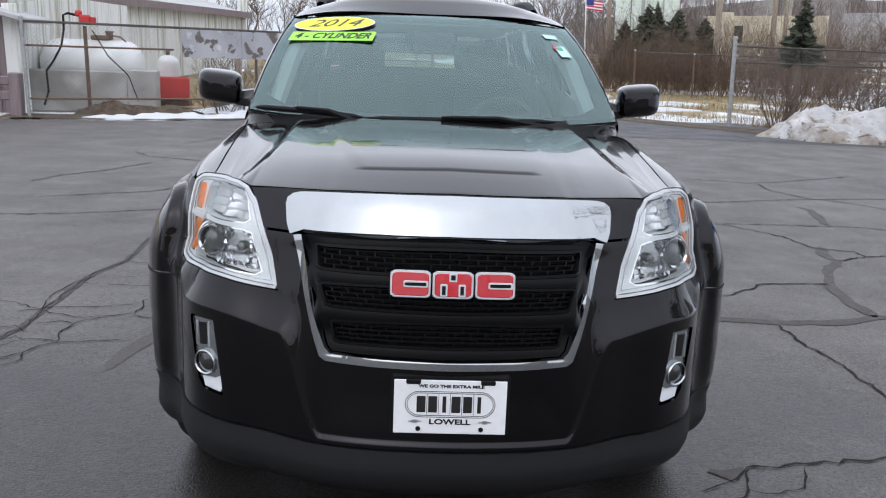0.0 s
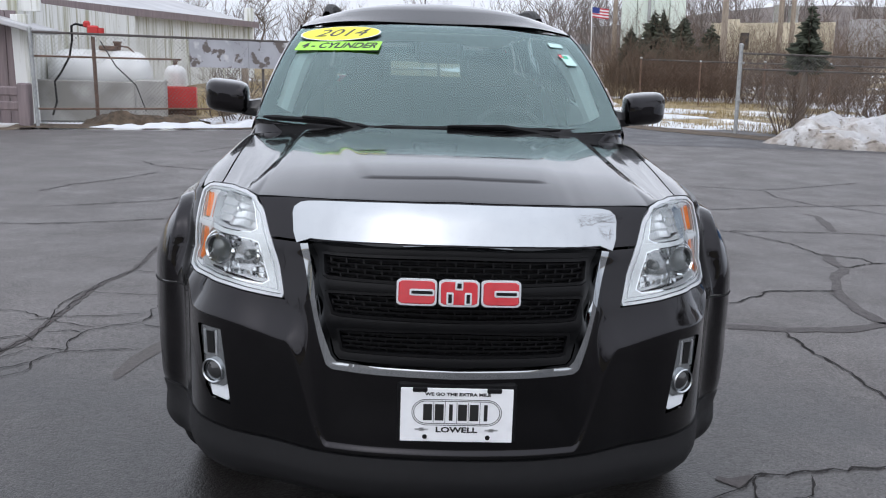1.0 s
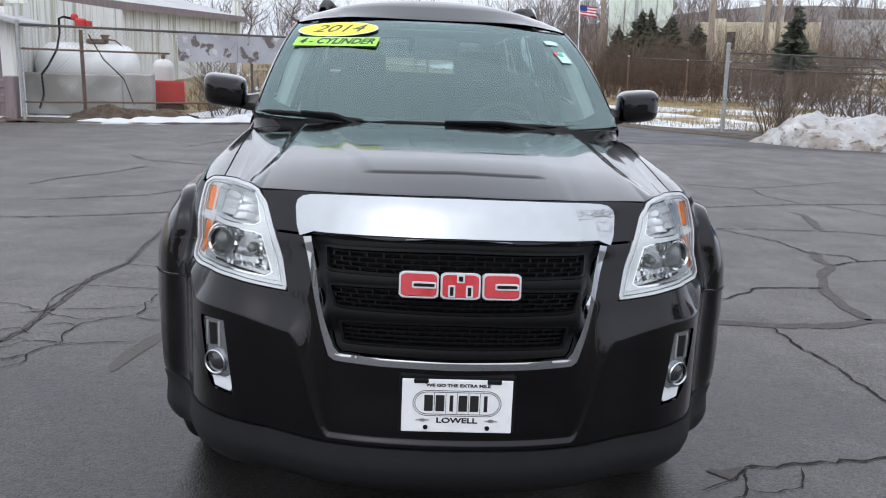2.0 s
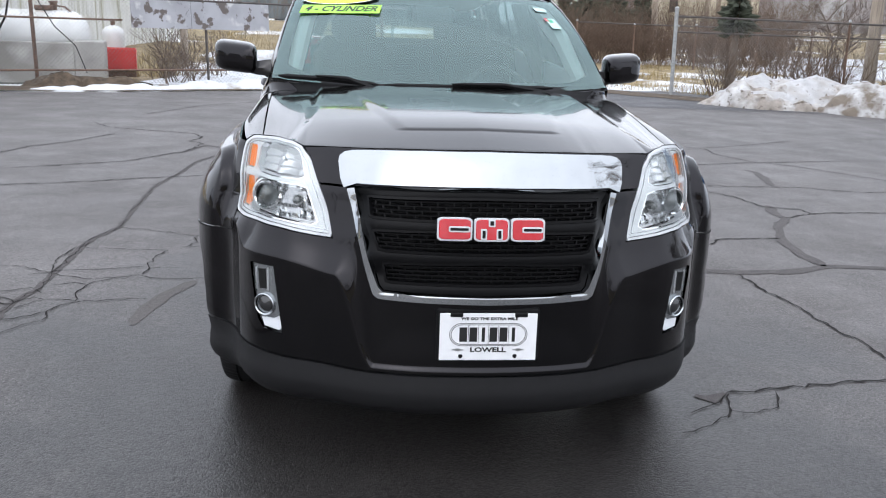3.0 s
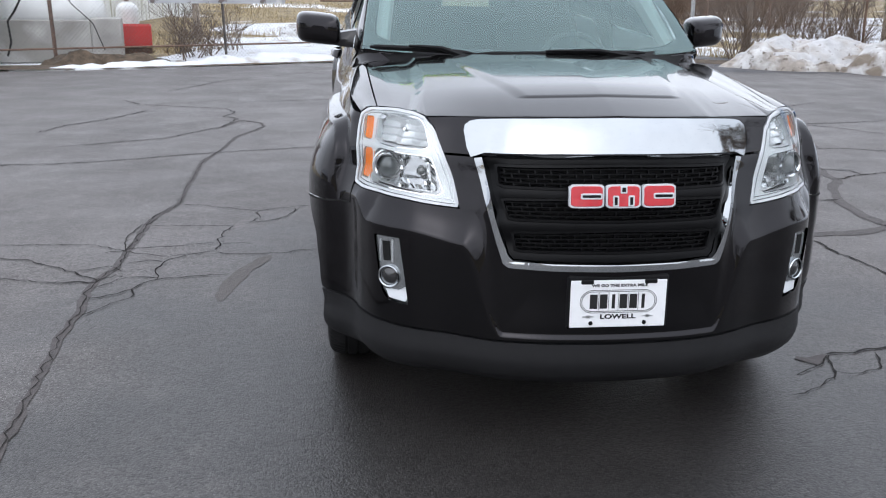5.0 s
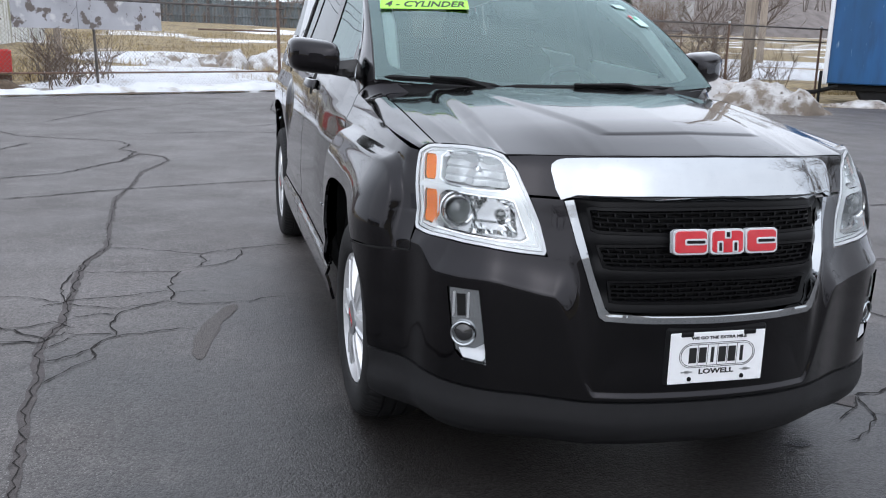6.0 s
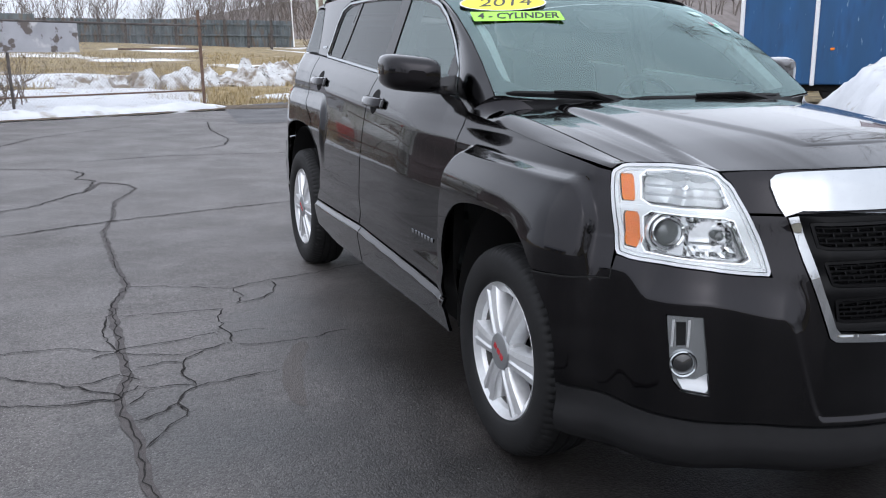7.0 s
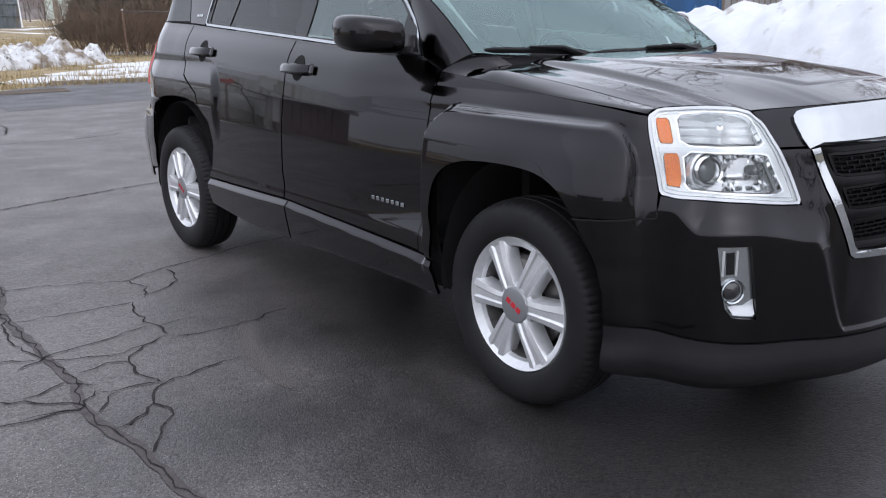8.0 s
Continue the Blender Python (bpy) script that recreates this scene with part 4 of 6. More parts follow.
def facing(s, z, off):
    """A frame on the skin: x along it, y up it, z outwards."""
    lamp = s < 1.05
    p = lamp_point(s, z, off, lamp)
    u = (lamp_point(s + .01, z, off, lamp) - lamp_point(s - .01, z, off, lamp)).normalized()
    w = (lamp_point(s, z + .01, off, lamp) - lamp_point(s, z - .01, off, lamp)).normalized()
    n = u.cross(w).normalized()
    w = n.cross(u)
    return Matrix((u.to_4d(), w.to_4d(), n.to_4d(), p.to_4d())).transposed()


hl = soften(HEADLIGHT, 1, .12)
upper = soften([(.950, 1.030), (.88, 1.038), (.80, 1.038), (.690, 1.034), (.645, 1.010), (.612, .945), (.78, .944), (.930, .945)], 1, .15)
lower = soften([(.922, .926), (.78, .926), (.608, .922), (.590, .88), (.560, .806), (.70, .814), (.81, .818), (.902, .824)], 1, .15)
amber1 = soften([(.993, 1.020), (.963, 1.021), (.946, .948), (.976, .948)], 1, .12)
amber2 = soften([(.968, .922), (.933, .922), (.914, .825), (.954, .829)], 1, .12)
for flip in (False, True):
    housing = part("headlight", LEFT(patch(shrink(hl, .010), lambda s, z: skin(s, z, -.012 - .043 * (1 - smooth(z, .985, 1.045)), True), step=.025, depth=0), flip), LAMP, car, "clear headlight with amber side reflectors")
    for cell in (upper, lower):
        part("cell_rim", LEFT(patch(shrink(cell, -.0035), shell(-.0035, True), [cell], step=.018, depth=.02, gap=0), flip), LAMPCHROME, housing)
    part("bezel_line", LEFT(patch(shrink(hl, .0145), shell(-.0042, True), [shrink(hl, .0172)], step=.02, depth=.001, gap=0), flip), DARKCHROME, housing)
    part("lamp_backing", LEFT(patch(shrink(lower, -.004), shell(-.042, True), step=.02, depth=0), flip), DARKCHROME, housing)
    part("bezel", LEFT(patch(hl, shell(-.006, True), [upper, lower, amber1, amber2], step=.018, depth=.030, gap=.006), flip), TRIMLAMP, housing, "silver inner bezel")
    rim_ring = patch(hl, shell(.0012, True), [shrink(hl, .006)], step=.018, depth=.008, gap=-.0022)
    part("lens_rim", LEFT(rim_ring, flip), BEZEL, housing)
    lens = part("lens", LEFT(patch(hl, shell(.001, True), step=.03, depth=0), flip), CLEAR, housing)
    lens.visible_shadow = False
    for a in (amber1, amber2):
        part("amber_reflector", LEFT(patch(a, shell(-.012, True), step=.012, depth=.01), flip), AMBER, housing)
    # low beam projector
    m = facing(.852, .873, -.036)
    tilt = Matrix.Translation(m.translation) @ (Vector((.32, -.94, .05)).to_track_quat("Z", "Y").to_matrix().to_4x4())
    part("projector_ring", LEFT(Shape().turn([(.046, -.02), (.047, .026), (.043, .032), (.038, .028), (.036, .010)], tilt, 36), flip), LAMPCHROME, housing)
    part("projector_ring", LEFT(Shape().turn([(.056, -.01), (.057, .012), (.052, .016), (.050, .006)], tilt, 36), flip), LAMP, housing)
    part("projector_lens", LEFT(Shape().turn([(.0371, .006), (.034, .016), (.026, .024), (.014, .029), (.0, .031)], tilt, 30), flip), LENSGREY, housing)
    # high beam bowl
    m = facing(.650, .874, -.022)
    tilt = Matrix.Translation(m.translation) @ (Vector((.25, -.97, .05)).to_track_quat("Z", "Y").to_matrix().to_4x4())
    rnd = random.Random(17)
    facets = Shape()
    for gx_ in range(12):
        for gz_ in range(8):
            u0, u1, w0, w1 = .590 + .0148 * gx_, .6048 + .0148 * gx_, .816 + .0132 * gz_, .8292 + .0132 * gz_
            lean = .018 * (w0 - .816) / .105
            deep = -.054 + .030 * (((gx_ - 5.5) / 5.5) ** 2 + ((gz_ - 3.5) / 3.5) ** 2) / 2
            facets.add([lamp_point(u + lean * (1 - gx_ / 11), w, deep + rnd.uniform(-.0045, .0045)) for u, w in ((u0, w0), (u1, w0), (u1, w1), (u0, w1))], [(0, 1, 2), (0, 2, 3)])
    part("reflector_bowl", LEFT(facets, flip), FACET, housing, "faceted chrome bowl", flat=True)
    part("bulb", LEFT(Shape().turn([(.016, -.03), (.017, -.004), (.012, .010), (.0, .014)], tilt, 16), flip), LENSGREY, housing)
    ribs = Shape().sheet([[lamp_point(s + .12 * (.99 - z) * (.80 - s) / .3, z, -.036 + .004 * math.sin(z * 260) + .006 * math.cos((s - .66) * 46)) for z in np.linspace(.948, 1.034, 12)] for s in np.linspace(.625, .945, 40)])
    part("signal_ribs", LEFT(ribs, flip), LAMP, housing)
    part("signal_bulb", LEFT(Shape().turn([(.013, -.02), (.015, .005), (.009, .016), (0, .019)], facing(.80, .988, -.045), 14), flip), LAMPCHROME, housing)
    divider = Shape().sheet([[lamp_point(s, .934 + h, o) for h, o in ((-.009, -.03), (-.007, -.004), (.007, -.004), (.009, -.03))] for s in np.linspace(.60, .985, 14)])
    part("divider", LEFT(divider, flip), TRIMLAMP, housing)

    # fog lamp: chrome tray, dark slot, ring and lens
    tray = part("fog_lamp", LEFT(patch(FOG, lambda s, z: skin(s, z, -.004 - .012 * smooth(.79 - s, 0, .07)), step=.014, depth=-.008, gap=.0), flip), TRAY, car, "bright silver fog lamp tray")
    slot = [(.764, .652), (.735, .653), (.731, .585), (.759, .583)]
    part("slot", LEFT(patch(slot, lambda s, z: skin(s, z, -.002 - .012 * smooth(.79 - s, 0, .07)), step=.02, depth=0), flip), DARK, tray)
    for s in (.7695, .7270):
        teeth = Shape().box((.0065, .076, .002), facing(s, .618, -.0045 - .012 * smooth(.79 - s, 0, .07)))
        for k in range(15):
            teeth.box((.006, .0024, .006), facing(s, .584 + .0048 * k, -.004 - .012 * smooth(.79 - s, 0, .07)))
        part("ridge_strip", LEFT(teeth, flip), SATIN, tray)
    m = facing(.737, .535, -.012)
    tilt = Matrix.Translation(m.translation) @ (Vector((.45, -.89, .0)).to_track_quat("Z", "Y").to_matrix().to_4x4())
    part("fog_ring", LEFT(Shape().turn([(.036, -.02), (.037, .008), (.0345, .011), (.031, .008), (.030, -.004)], tilt, 32), flip), CHROME, tray)
    part("fog_lens", LEFT(Shape().turn([(.0305, -.006), (.026, .002), (.014, .007), (0, .009)], tilt, 24), flip), FOGLENS, tray)
    wedge_at = lambda s, z: skin(s, z, -.0015 - .012 * smooth(.79 - s, 0, .07) + .012 * smooth(.50 - z, 0, .045))
    part("tray_floor", LEFT(patch([(.668, .512), (.664, .468), (.672, .458), (.733, .464), (.752, .492), (.70, .494)], wedge_at, step=.012, depth=.004), flip), BEZEL, tray, "bright tray floor")
    for k in range(4):
        part("tray_ridge", LEFT(Shape().box((.036, .0022, .003), facing(.717 - .002 * k, .490 - .006 * k, -.015), .0008), flip), SATIN, tray)


# wheels
def wheel(at, flip):
    root = pose(*at, 0, 90 if flip else -90, 0)
    # local z points outwards from the car
    w = part("wheel", Shape().turn([(.198, -.030), (.204, -.014), (.224, -.002), (.232, .003), (.2355, -.003), (.231, -.016)], root, 64), ALLOY, car, "bright six-spoke alloy wheel")
    prof = [(.218, -.205), (.232, -.214), (.262, -.222), (.300, -.218), (.334, -.206), (.350, -.190), (.357, -.165), (.3595, -.148), (.3525, -.146), (.3525, -.139), (.360, -.137), (.3615, -.104),
            (.354, -.102), (.354, -.094), (.3615, -.092), (.360, -.060), (.3525, -.058), (.3525, -.051), (.3595, -.049), (.357, -.032), (.350, -.008), (.342, .004), (.331, .011), (.318, .0155), (.302, .018), (.285, .0185), (.268, .0165),
            (.252, .012), (.245, .008), (.239, .003), (.233, -.006)]

    def tread(k, j, r, h):
        if 19 <= j <= 21 and k % 4 == 0:
            return r - .005, h
        if j in (13, 14) and k % 2 == 0:
            return r - .002, h
        return r, h
    part("tyre", Shape().turn(prof, root, 320, tread), RUBBER, w, "black all-season tyre")
    for k in range(6):
        sp = Shape()
        turn = root @ pose(0, 0, 0, 0, 0, 60 * k + 30)
        stations = []
        for r, wd, h in ((.050, .033, .002), (.075, .034, .007), (.110, .036, .007), (.150, .040, .004), (.195, .047, -.001), (.228, .055, -.003)):
            g = .005 if r > .07 else .001
            stations.append([turn @ Vector((r, y, z)) for y, z in ((-wd * 1.12, -.055), (-wd, h - .014), (-wd * .88, h - .002), (-wd * .42, h + .002), (-wd * .26, h - g), (wd * .26, h - g), (wd * .42, h + .002), (wd * .88, h - .002), (wd, h - .014), (wd * 1.12, -.055))])
        sp.sheet(stations)
        part("spoke", sp, ALLOY, w)
    part("rim_barrel", Shape().turn([(.214, -.20), (.206, -.185), (.196, -.16), (.192, -.06), (.198, -.030)], root, 64), BARREL, w, "inner rim with its shade in the colour")
    part("wheel_disc", Shape().turn([(.0, .004), (.064, .004), (.080, -.006), (.086, -.05)], root, 36), ALLOY, w)
    cap = part("centre_cap", Shape().turn([(0, .0125), (.052, .0125), (.061, .010), (.065, .004), (.065, -.01)], root, 40), CAP, w, "grey centre cap with red emblem")
    for k in (-1, 0, 1):
        part("cap_emblem", Shape().box((.022, .019, .002), root @ pose(0, 0, .0132, 0, 0, 62 if not flip else 118) @ pose(.027 * k, 0, 0), .0008), RED, cap)
    part("brake_disc", Shape().turn([(.0, -.075), (.155, -.075), (.157, -.085), (.155, -.10), (.0, -.10)], root, 48), DISC, w)
    part("hub_drum", Shape().turn([(.0, -.05), (.07, -.05), (.075, -.075)], root, 24), DARK, w)
    cal = part("brake_caliper", Shape().box((.075, .17, .065), root @ pose(.125, 0, -.083) @ pose(0, 0, 0, 0, 0, 0), .015), DISC, w)
    part("bleeder_cap", Shape().turn([(.007, 0), (.007, .018), (0, .02)], root @ pose(.10, .05 if flip else -.05, -.045, 0, 90, 0), 10), GREEN, w)
    part("wheel_back", Shape().turn([(0, -.13), (.19, -.13)], root, 24), DARK, w)
    return w


for yw in (.897, 3.754):
    for flip in (False, True):
        wheel((-.885 if not flip else .885, yw, .36), flip)

# mirrors, handles, badge
for flip in (False, True):
    sh = Shape()
    rows_m = []
    for t, sx_, sz, sy_ in ((0, .30, .26, .30), (.03, .62, .56, .62), (.10, .86, .80, .8), (.22, .96, .93, .9), (.40, 1, .99, .9), (.6, 1, 1, 1), (.8, .97, .96, .96), (.95, .90, .90, .85), (1, .84, .84, .80)):
        row = []
        for k in range(24):
            q = 2 * math.pi * k / 24
            c, s = math.cos(q), math.sin(q)
            x = math.copysign(abs(c) ** .45, c) * .104 * sx_
            z = math.copysign(abs(s) ** .5, s) * .070 * sz
            row.append(Vector((.940 + x + .006 * t, 1.580 + t * .165 + .045 * x / .104, 1.258 + z + .008 * x / .104 - .010 * (1 - t))))
        rows_m.append(row)
    sh.sheet(rows_m, True)
    sh.add(rows_m[0], [tuple(range(24))])
    mir = part("side_mirror", LEFT(sh, flip), PAINT, car)
    part("mirror_glass", LEFT(Shape().add([p + Vector((0, .002, 0)) for p in rows_m[-1]], [tuple(range(24))[::-1]]), flip), CHROME, mir)
    arm = Shape().sheet([[Vector((x, y + dy, z + dz * h)) for dy, dz in ((-.055, -.7), (-.06, .1), (-.04, .9), (.05, 1), (.065, .1), (.055, -.8))] for x, y, z, h in ((.745, 1.650, 1.205, .048), (.79, 1.650, 1.203, .046), (.84, 1.655, 1.202, .038), (.90, 1.66, 1.208, .030), (.95, 1.665, 1.215, .022))], True)
    part("mirror_arm", LEFT(arm, flip), GLOSSBLACK, mir)
    sail = Shape().add([Vector(skin(sy(y), z, .006)) for y, z in ((1.576, 1.185), (1.700, 1.190), (1.690, 1.325), (1.615, 1.275))], [(0, 1, 2, 3)])
    part("mirror_base", LEFT(sail, flip), GLOSSBLACK, mir)
    for name, yc, zc in (("front_door", 2.385, 1.098), ("rear_door", 3.425, 1.150)):
        cup = [(sy(yc - .005 + .052 * math.cos(t)), zc + .058 * math.sin(t)) for t in np.linspace(0, 2 * math.pi, 25)[:-1]]
        part("handle_cup", LEFT(patch(cup, shell(.0015), step=.015, depth=.002), flip), DARK, doors[name, flip])
        grip = Shape()
        line = [(yc - .115, .004), (yc - .10, .018), (yc - .06, .030), (yc, .034), (yc + .06, .031), (yc + .105, .020), (yc + .125, .004)]
        grip.sheet([[Vector(skin(sy(y), zc + h, o + d)) for h, d in ((-.020, -.008), (-.022, .0), (-.014, .012), (.008, .014), (.019, .008), (.021, -.006))] for y, o in line], True)
        part("door_handle", LEFT(grip, flip), PAINT, doors[name, flip])
        part("lock_cover", LEFT(Shape().box((.032, .042, .018), facing(sy(yc - .135), zc - .004, .010), .007), flip), GLOSSBLACK, doors[name, flip])
    for k in range(7):
        y = 1.555 + .031 * k
        part("name_bar", LEFT(Shape().box((.020, .016, .004), facing(sy(y), .603 + .0008 * k, .003), .001), flip), CHROME, doors["front_door", flip])
    for k in range(3):
        part("trim_bar", LEFT(Shape().box((.020, .016, .004), facing(sy(3.585 + .026 * k), 1.335, .002), .001), flip), CHROME, doors["roof_side", flip])
    rail = Shape()
    line = [(2.46, .004), (2.54, .028), (2.66, .046), (2.9, .054), (3.3, .054), (3.75, .050), (3.92, .030), (4.02, .004)]
    rr = []
    for y, h in line:
        e = skin(sy(y), roof_z(y))
        c = Vector((e[0] - .062, y, roof_z(y) + h + .020))
        rr.append([c + Vector((dx, 0, dz)) for dx, dz in ((-.02, -.018), (-.022, .004), (-.010, .016), (.010, .016), (.022, .004), (.02, -.018))])
    rail.sheet(rr, True)
    for y in (2.62, 3.86):
        e = skin(sy(y), roof_z(y))
        rail.box((.034, .14, .06), pose(e[0] - .062, y, roof_z(y) + .035), .01)
    part("roof_rail", LEFT(rail, flip), PLASTIC, car, "black roof rail")

part("antenna", Shape().turn([(.028, 0), (.022, .03), (.006, .045)], pose(.0, 3.95, 1.650), 16).tube([(0, 3.95, 1.68), (0, 4.02, 1.92)], .0035, 6), PLASTIC, car)

# wipers
for a0, a1, pivot in ((-1.0, -.40, -.10), (-.37, .66, .80)):
    blade, arm = Shape(), Shape()
    pts = [Vector(screen(a, .004 + .010 * math.sin(math.pi * (a - a0) / (a1 - a0)))) + Vector((0, -.016, .012)) for a in np.linspace(a0, a1, 14)]
    blade.tube(pts, [.004] + [.011] * 12 + [.004], 6)
    mid = pts[5]
    arm.tube([mid + Vector((0, -.012, .012)), pts[9] + Vector((0, -.022, .012)), Vector(screen(a1 * .97, -.03)) + Vector((0, -.02, .006))], [.006, .010, .015], 6)
    wip = part("wiper", blade, PLASTIC, car)
    part("wiper_arm", arm, PLASTIC, wip)


# stickers on the windscreen
def on_screen(a, v, lift=.004):
    p = Vector(screen(a, v))
    u = (Vector(screen(a + .01, v)) - Vector(screen(a - .01, v))).normalized()
    w = (Vector(screen(a, v + .01)) - Vector(screen(a, v - .01))).normalized()
    n = u.cross(w).normalized()
    return Matrix((u.to_4d(), n.cross(u).to_4d(), n.to_4d(), (p + n * lift).to_4d())).transposed()


m = on_screen(-.700, .838)
part("year_sticker", Shape().turn([(0, .0006), (1, .0006), (1, -.0006)], m @ Matrix.Diagonal((.192, .089, 1, 1)), 40), WHITE, wind, "yellow oval year sticker with white edge")
part("sticker_face", Shape().turn([(0, .0006), (1, .0006), (1, -.0006)], m @ pose(0, 0, .001) @ Matrix.Diagonal((.185, .083, 1, 1)), 40), YELLOW, wind)
part("lettering", words("2014", .125, m @ pose(.0, 0, .002), .0, .35, squeeze=.95), DASH, wind)
m = on_screen(-.684, .674)
part("engine_sticker", Shape().box((.388, .088, .0012), m), LIME, wind, "lime green engine sticker")
part("lettering", words("4 - CYLINDER", .078, m @ pose(0, 0, .001), .0022, .3, squeeze=.74), INK, wind)
part("sticker", Shape().box((.065, .046, .001), on_screen(.85, .785)), PALETEAL, wind, "pale green inspection sticker")
part("sticker", Shape().box((.052, .10, .001), on_screen(.885, .605)), PALETEAL, wind)
part("sticker_patch", Shape().box((.026, .03, .0012), on_screen(.872, .635, .005)), GREEN, wind)
part("sticker_patch", Shape().box((.02, .03, .0012), on_screen(.845, .645, .005)), RED, wind)

# cabin
cab = Shape().box((1.30, 2.9, .03), pose(0, 2.6, .42)).box((1.36, .03, .9), pose(0, 4.05, .8))
part("cabin_floor", cab, CABIN, car)
dash = Shape()
dash.sheet([[Vector((x, y - .10 * (1 - (x / .68) ** 2), z)) for x in np.linspace(-.68, .68, 15)] for y, z in ((1.25, 1.13), (1.42, 1.145), (1.58, 1.135), (1.68, 1.09), (1.70, .98), (1.66, .75), (1.60, .5))])
part("dashboard", dash, DASH, car)
part("instrument_hood", Shape().box((.40, .16, .07), pose(.36, 1.62, 1.13, 8), .03), DASH, car)
wheel_at = pose(.36, 1.83, 1.06, 62, 0, 0)
sw = part("steering_wheel", Shape().turn([(.185 + .016 * math.cos(t), .016 * math.sin(t)) for t in np.linspace(0, 2 * math.pi, 9)], wheel_at, 40), DASH, car)
part("wheel_hub", Shape().box((.13, .11, .05), wheel_at, .02).box((.34, .035, .02), wheel_at, .008), DASH, sw)
for x in (-.36, .36):
    seat = part("front_seat", Shape().box((.50, .52, .16), pose(x, 2.30, .66, 6), .06), CABIN, car)
    part("seat_back", Shape().box((.50, .14, .62), pose(x, 2.62, 1.00, -14), .06), CABIN, seat)
    part("headrest", Shape().box((.26, .10, .17), pose(x, 2.73, 1.38, -10), .04), CABIN, seat)
bench = part("rear_bench", Shape().box((1.22, .5, .18), pose(0, 3.25, .68), .06), CABIN, car)
part("bench_back", Shape().box((1.22, .14, .62), pose(0, 3.58, 1.02, -14), .06), CABIN, bench)
for x in (-.38, .38):
    part("headrest", Shape().box((.26, .10, .16), pose(x, 3.68, 1.38, -10), .04), CABIN, bench)
part("cabin_mirror", Shape().box((.24, .03, .075), pose(.0, 1.80, 1.475, 8), .015), GLOSSBLACK, car)
part("mirror_mount", Shape().box((.205, .155, .05), on_screen(.0, .745, -.045), .018), DASH, car)
for sg in (-1, 1):
    lining = Shape().sheet([[Vector(skin(sg * sy(y), z, -.07)) for z in (.5, .8, 1.05, 1.16)] + [Vector(skin(sg * sy(y), belt(y) + .026, -.018))] for y in np.linspace(1.60, 3.18, 12)])
    part("cargo_lining", Shape().sheet([[Vector(skin(sg * sy(y), 1.0, -.07)), Vector(skin(sg * sy(y), 1.16, -.07)), Vector(skin(sg * sy(y), belt(y) + .035, -.02))] for y in np.linspace(3.18, 4.24, 12)]), CABIN, car)
    part("door_lining", lining, CABINLIGHT, car)
    part("pillar_lining", Shape().tube([Vector(screen(sg * .93, .05)) + Vector((0, .06, -.035)), Vector(screen(sg * .93, .5)) + Vector((0, .05, -.03)), Vector(screen(sg * .92, .98)) + Vector((0, .05, -.03))], [.034, .042, .038], 8), CABINLIGHT, car)
    part("centre_pillar_lining", Shape().tube([Vector(skin(sg * sy(2.46), z, -.075)) for z in (1.1, 1.35, 1.56)], .045, 8), CABIN, car)
liner = Shape().sheet([[Vector(roof(a, v)) + Vector((0, .04, -.045)) for a in np.linspace(-.96, .96, 13)] for v in np.linspace(0, 1, 12)])
part("headliner", liner, CABINLIGHT, car)


def fit_to_views(ob):
    """Narrows and shears the body towards its tail to fit the camera's views."""
    me = ob.data
    co = np.empty(len(me.vertices) * 3)
    me.vertices.foreach_get("co", co)
    co = co.reshape(-1, 3)
    w = .0235 * np.maximum(0, co[:, 1] - .15)
    co[:, 0] = co[:, 0] * (1 - w) - w
    me.vertices.foreach_set("co", co.ravel())
    me.update()


for ob in car.children_recursive:
    if ob.type == "MESH":
        fit_to_views(ob)


# ---- ground, pavement and cracks ----
def rise(x, y):
    """Height of the land: flat lot, then a gentle slope up beyond it."""
    return .012 * max(0, y - 20) + .010 * max(0, x - 2) * smooth(y, 18, 34) + .026 * max(0, min(y, 60) - 28) * (1 - smooth(x, 4, 12))


def jag(points, step, amount, seed):
    """A broken line through points."""
    rnd, out = random.Random(seed), []
    for a, b in zip(points, points[1:]):
        a, b = Vector(a), Vector(b)
        n = max(1, int((b - a).length / step))
        side_ = Vector((-(b - a).y, (b - a).x)).normalized()
        out += [a.lerp(b, k / n) + side_ * (rnd.uniform(-amount, amount) if k else 0) for k in range(n)]
    return out + [Vector(points[-1])]


ground, gx, gy = Shape(), [-400, -120, -60, -30, -15, -7, 0, 7, 15, 22, 30, 45, 60, 90, 140, 400], [-300, -60, -20, 0, 10, 14, 17, 20, 25, 30, 36, 45, 55, 70, 90, 130, 200, 600]
ground.sheet([[(x, y, (rise(x, y) if y < 190 else rise(min(x, 100), 190)) - .035) for x in gx] for y in gy])
single("ground", ground, FIELD, "dead grass field with patches of old snow", "ground", kind="structure")
edge = jag([(-60, 12.2), (-7.2, 13.2), (-4.6, 14.0), (-2.2, 15.2), (.4, 16.5), (2.0, 16.9), (4.5, 16.6), (6.2, 15.8), (9.5, 15.4), (14, 14.8), (60, 14.0)], .5, .09, 3)
lot = Shape()
lot.sheet([[(p.x, -60, 0) for p in edge], [(p.x, p.y, 0) for p in edge], [(p.x, p.y + .05, -.05) for p in edge]])
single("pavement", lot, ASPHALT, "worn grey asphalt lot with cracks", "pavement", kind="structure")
apron = jag([(.3, 13.5), (2.6, 13.9), (5.2, 14.0), (9.5, 13.6)], .6, .03, 8)
far_side = jag([(.6, 17.4), (2.4, 19.2), (5.6, 19.6), (9.5, 17.2)], .6, .05, 9)
n_a = min(len(apron), len(far_side))
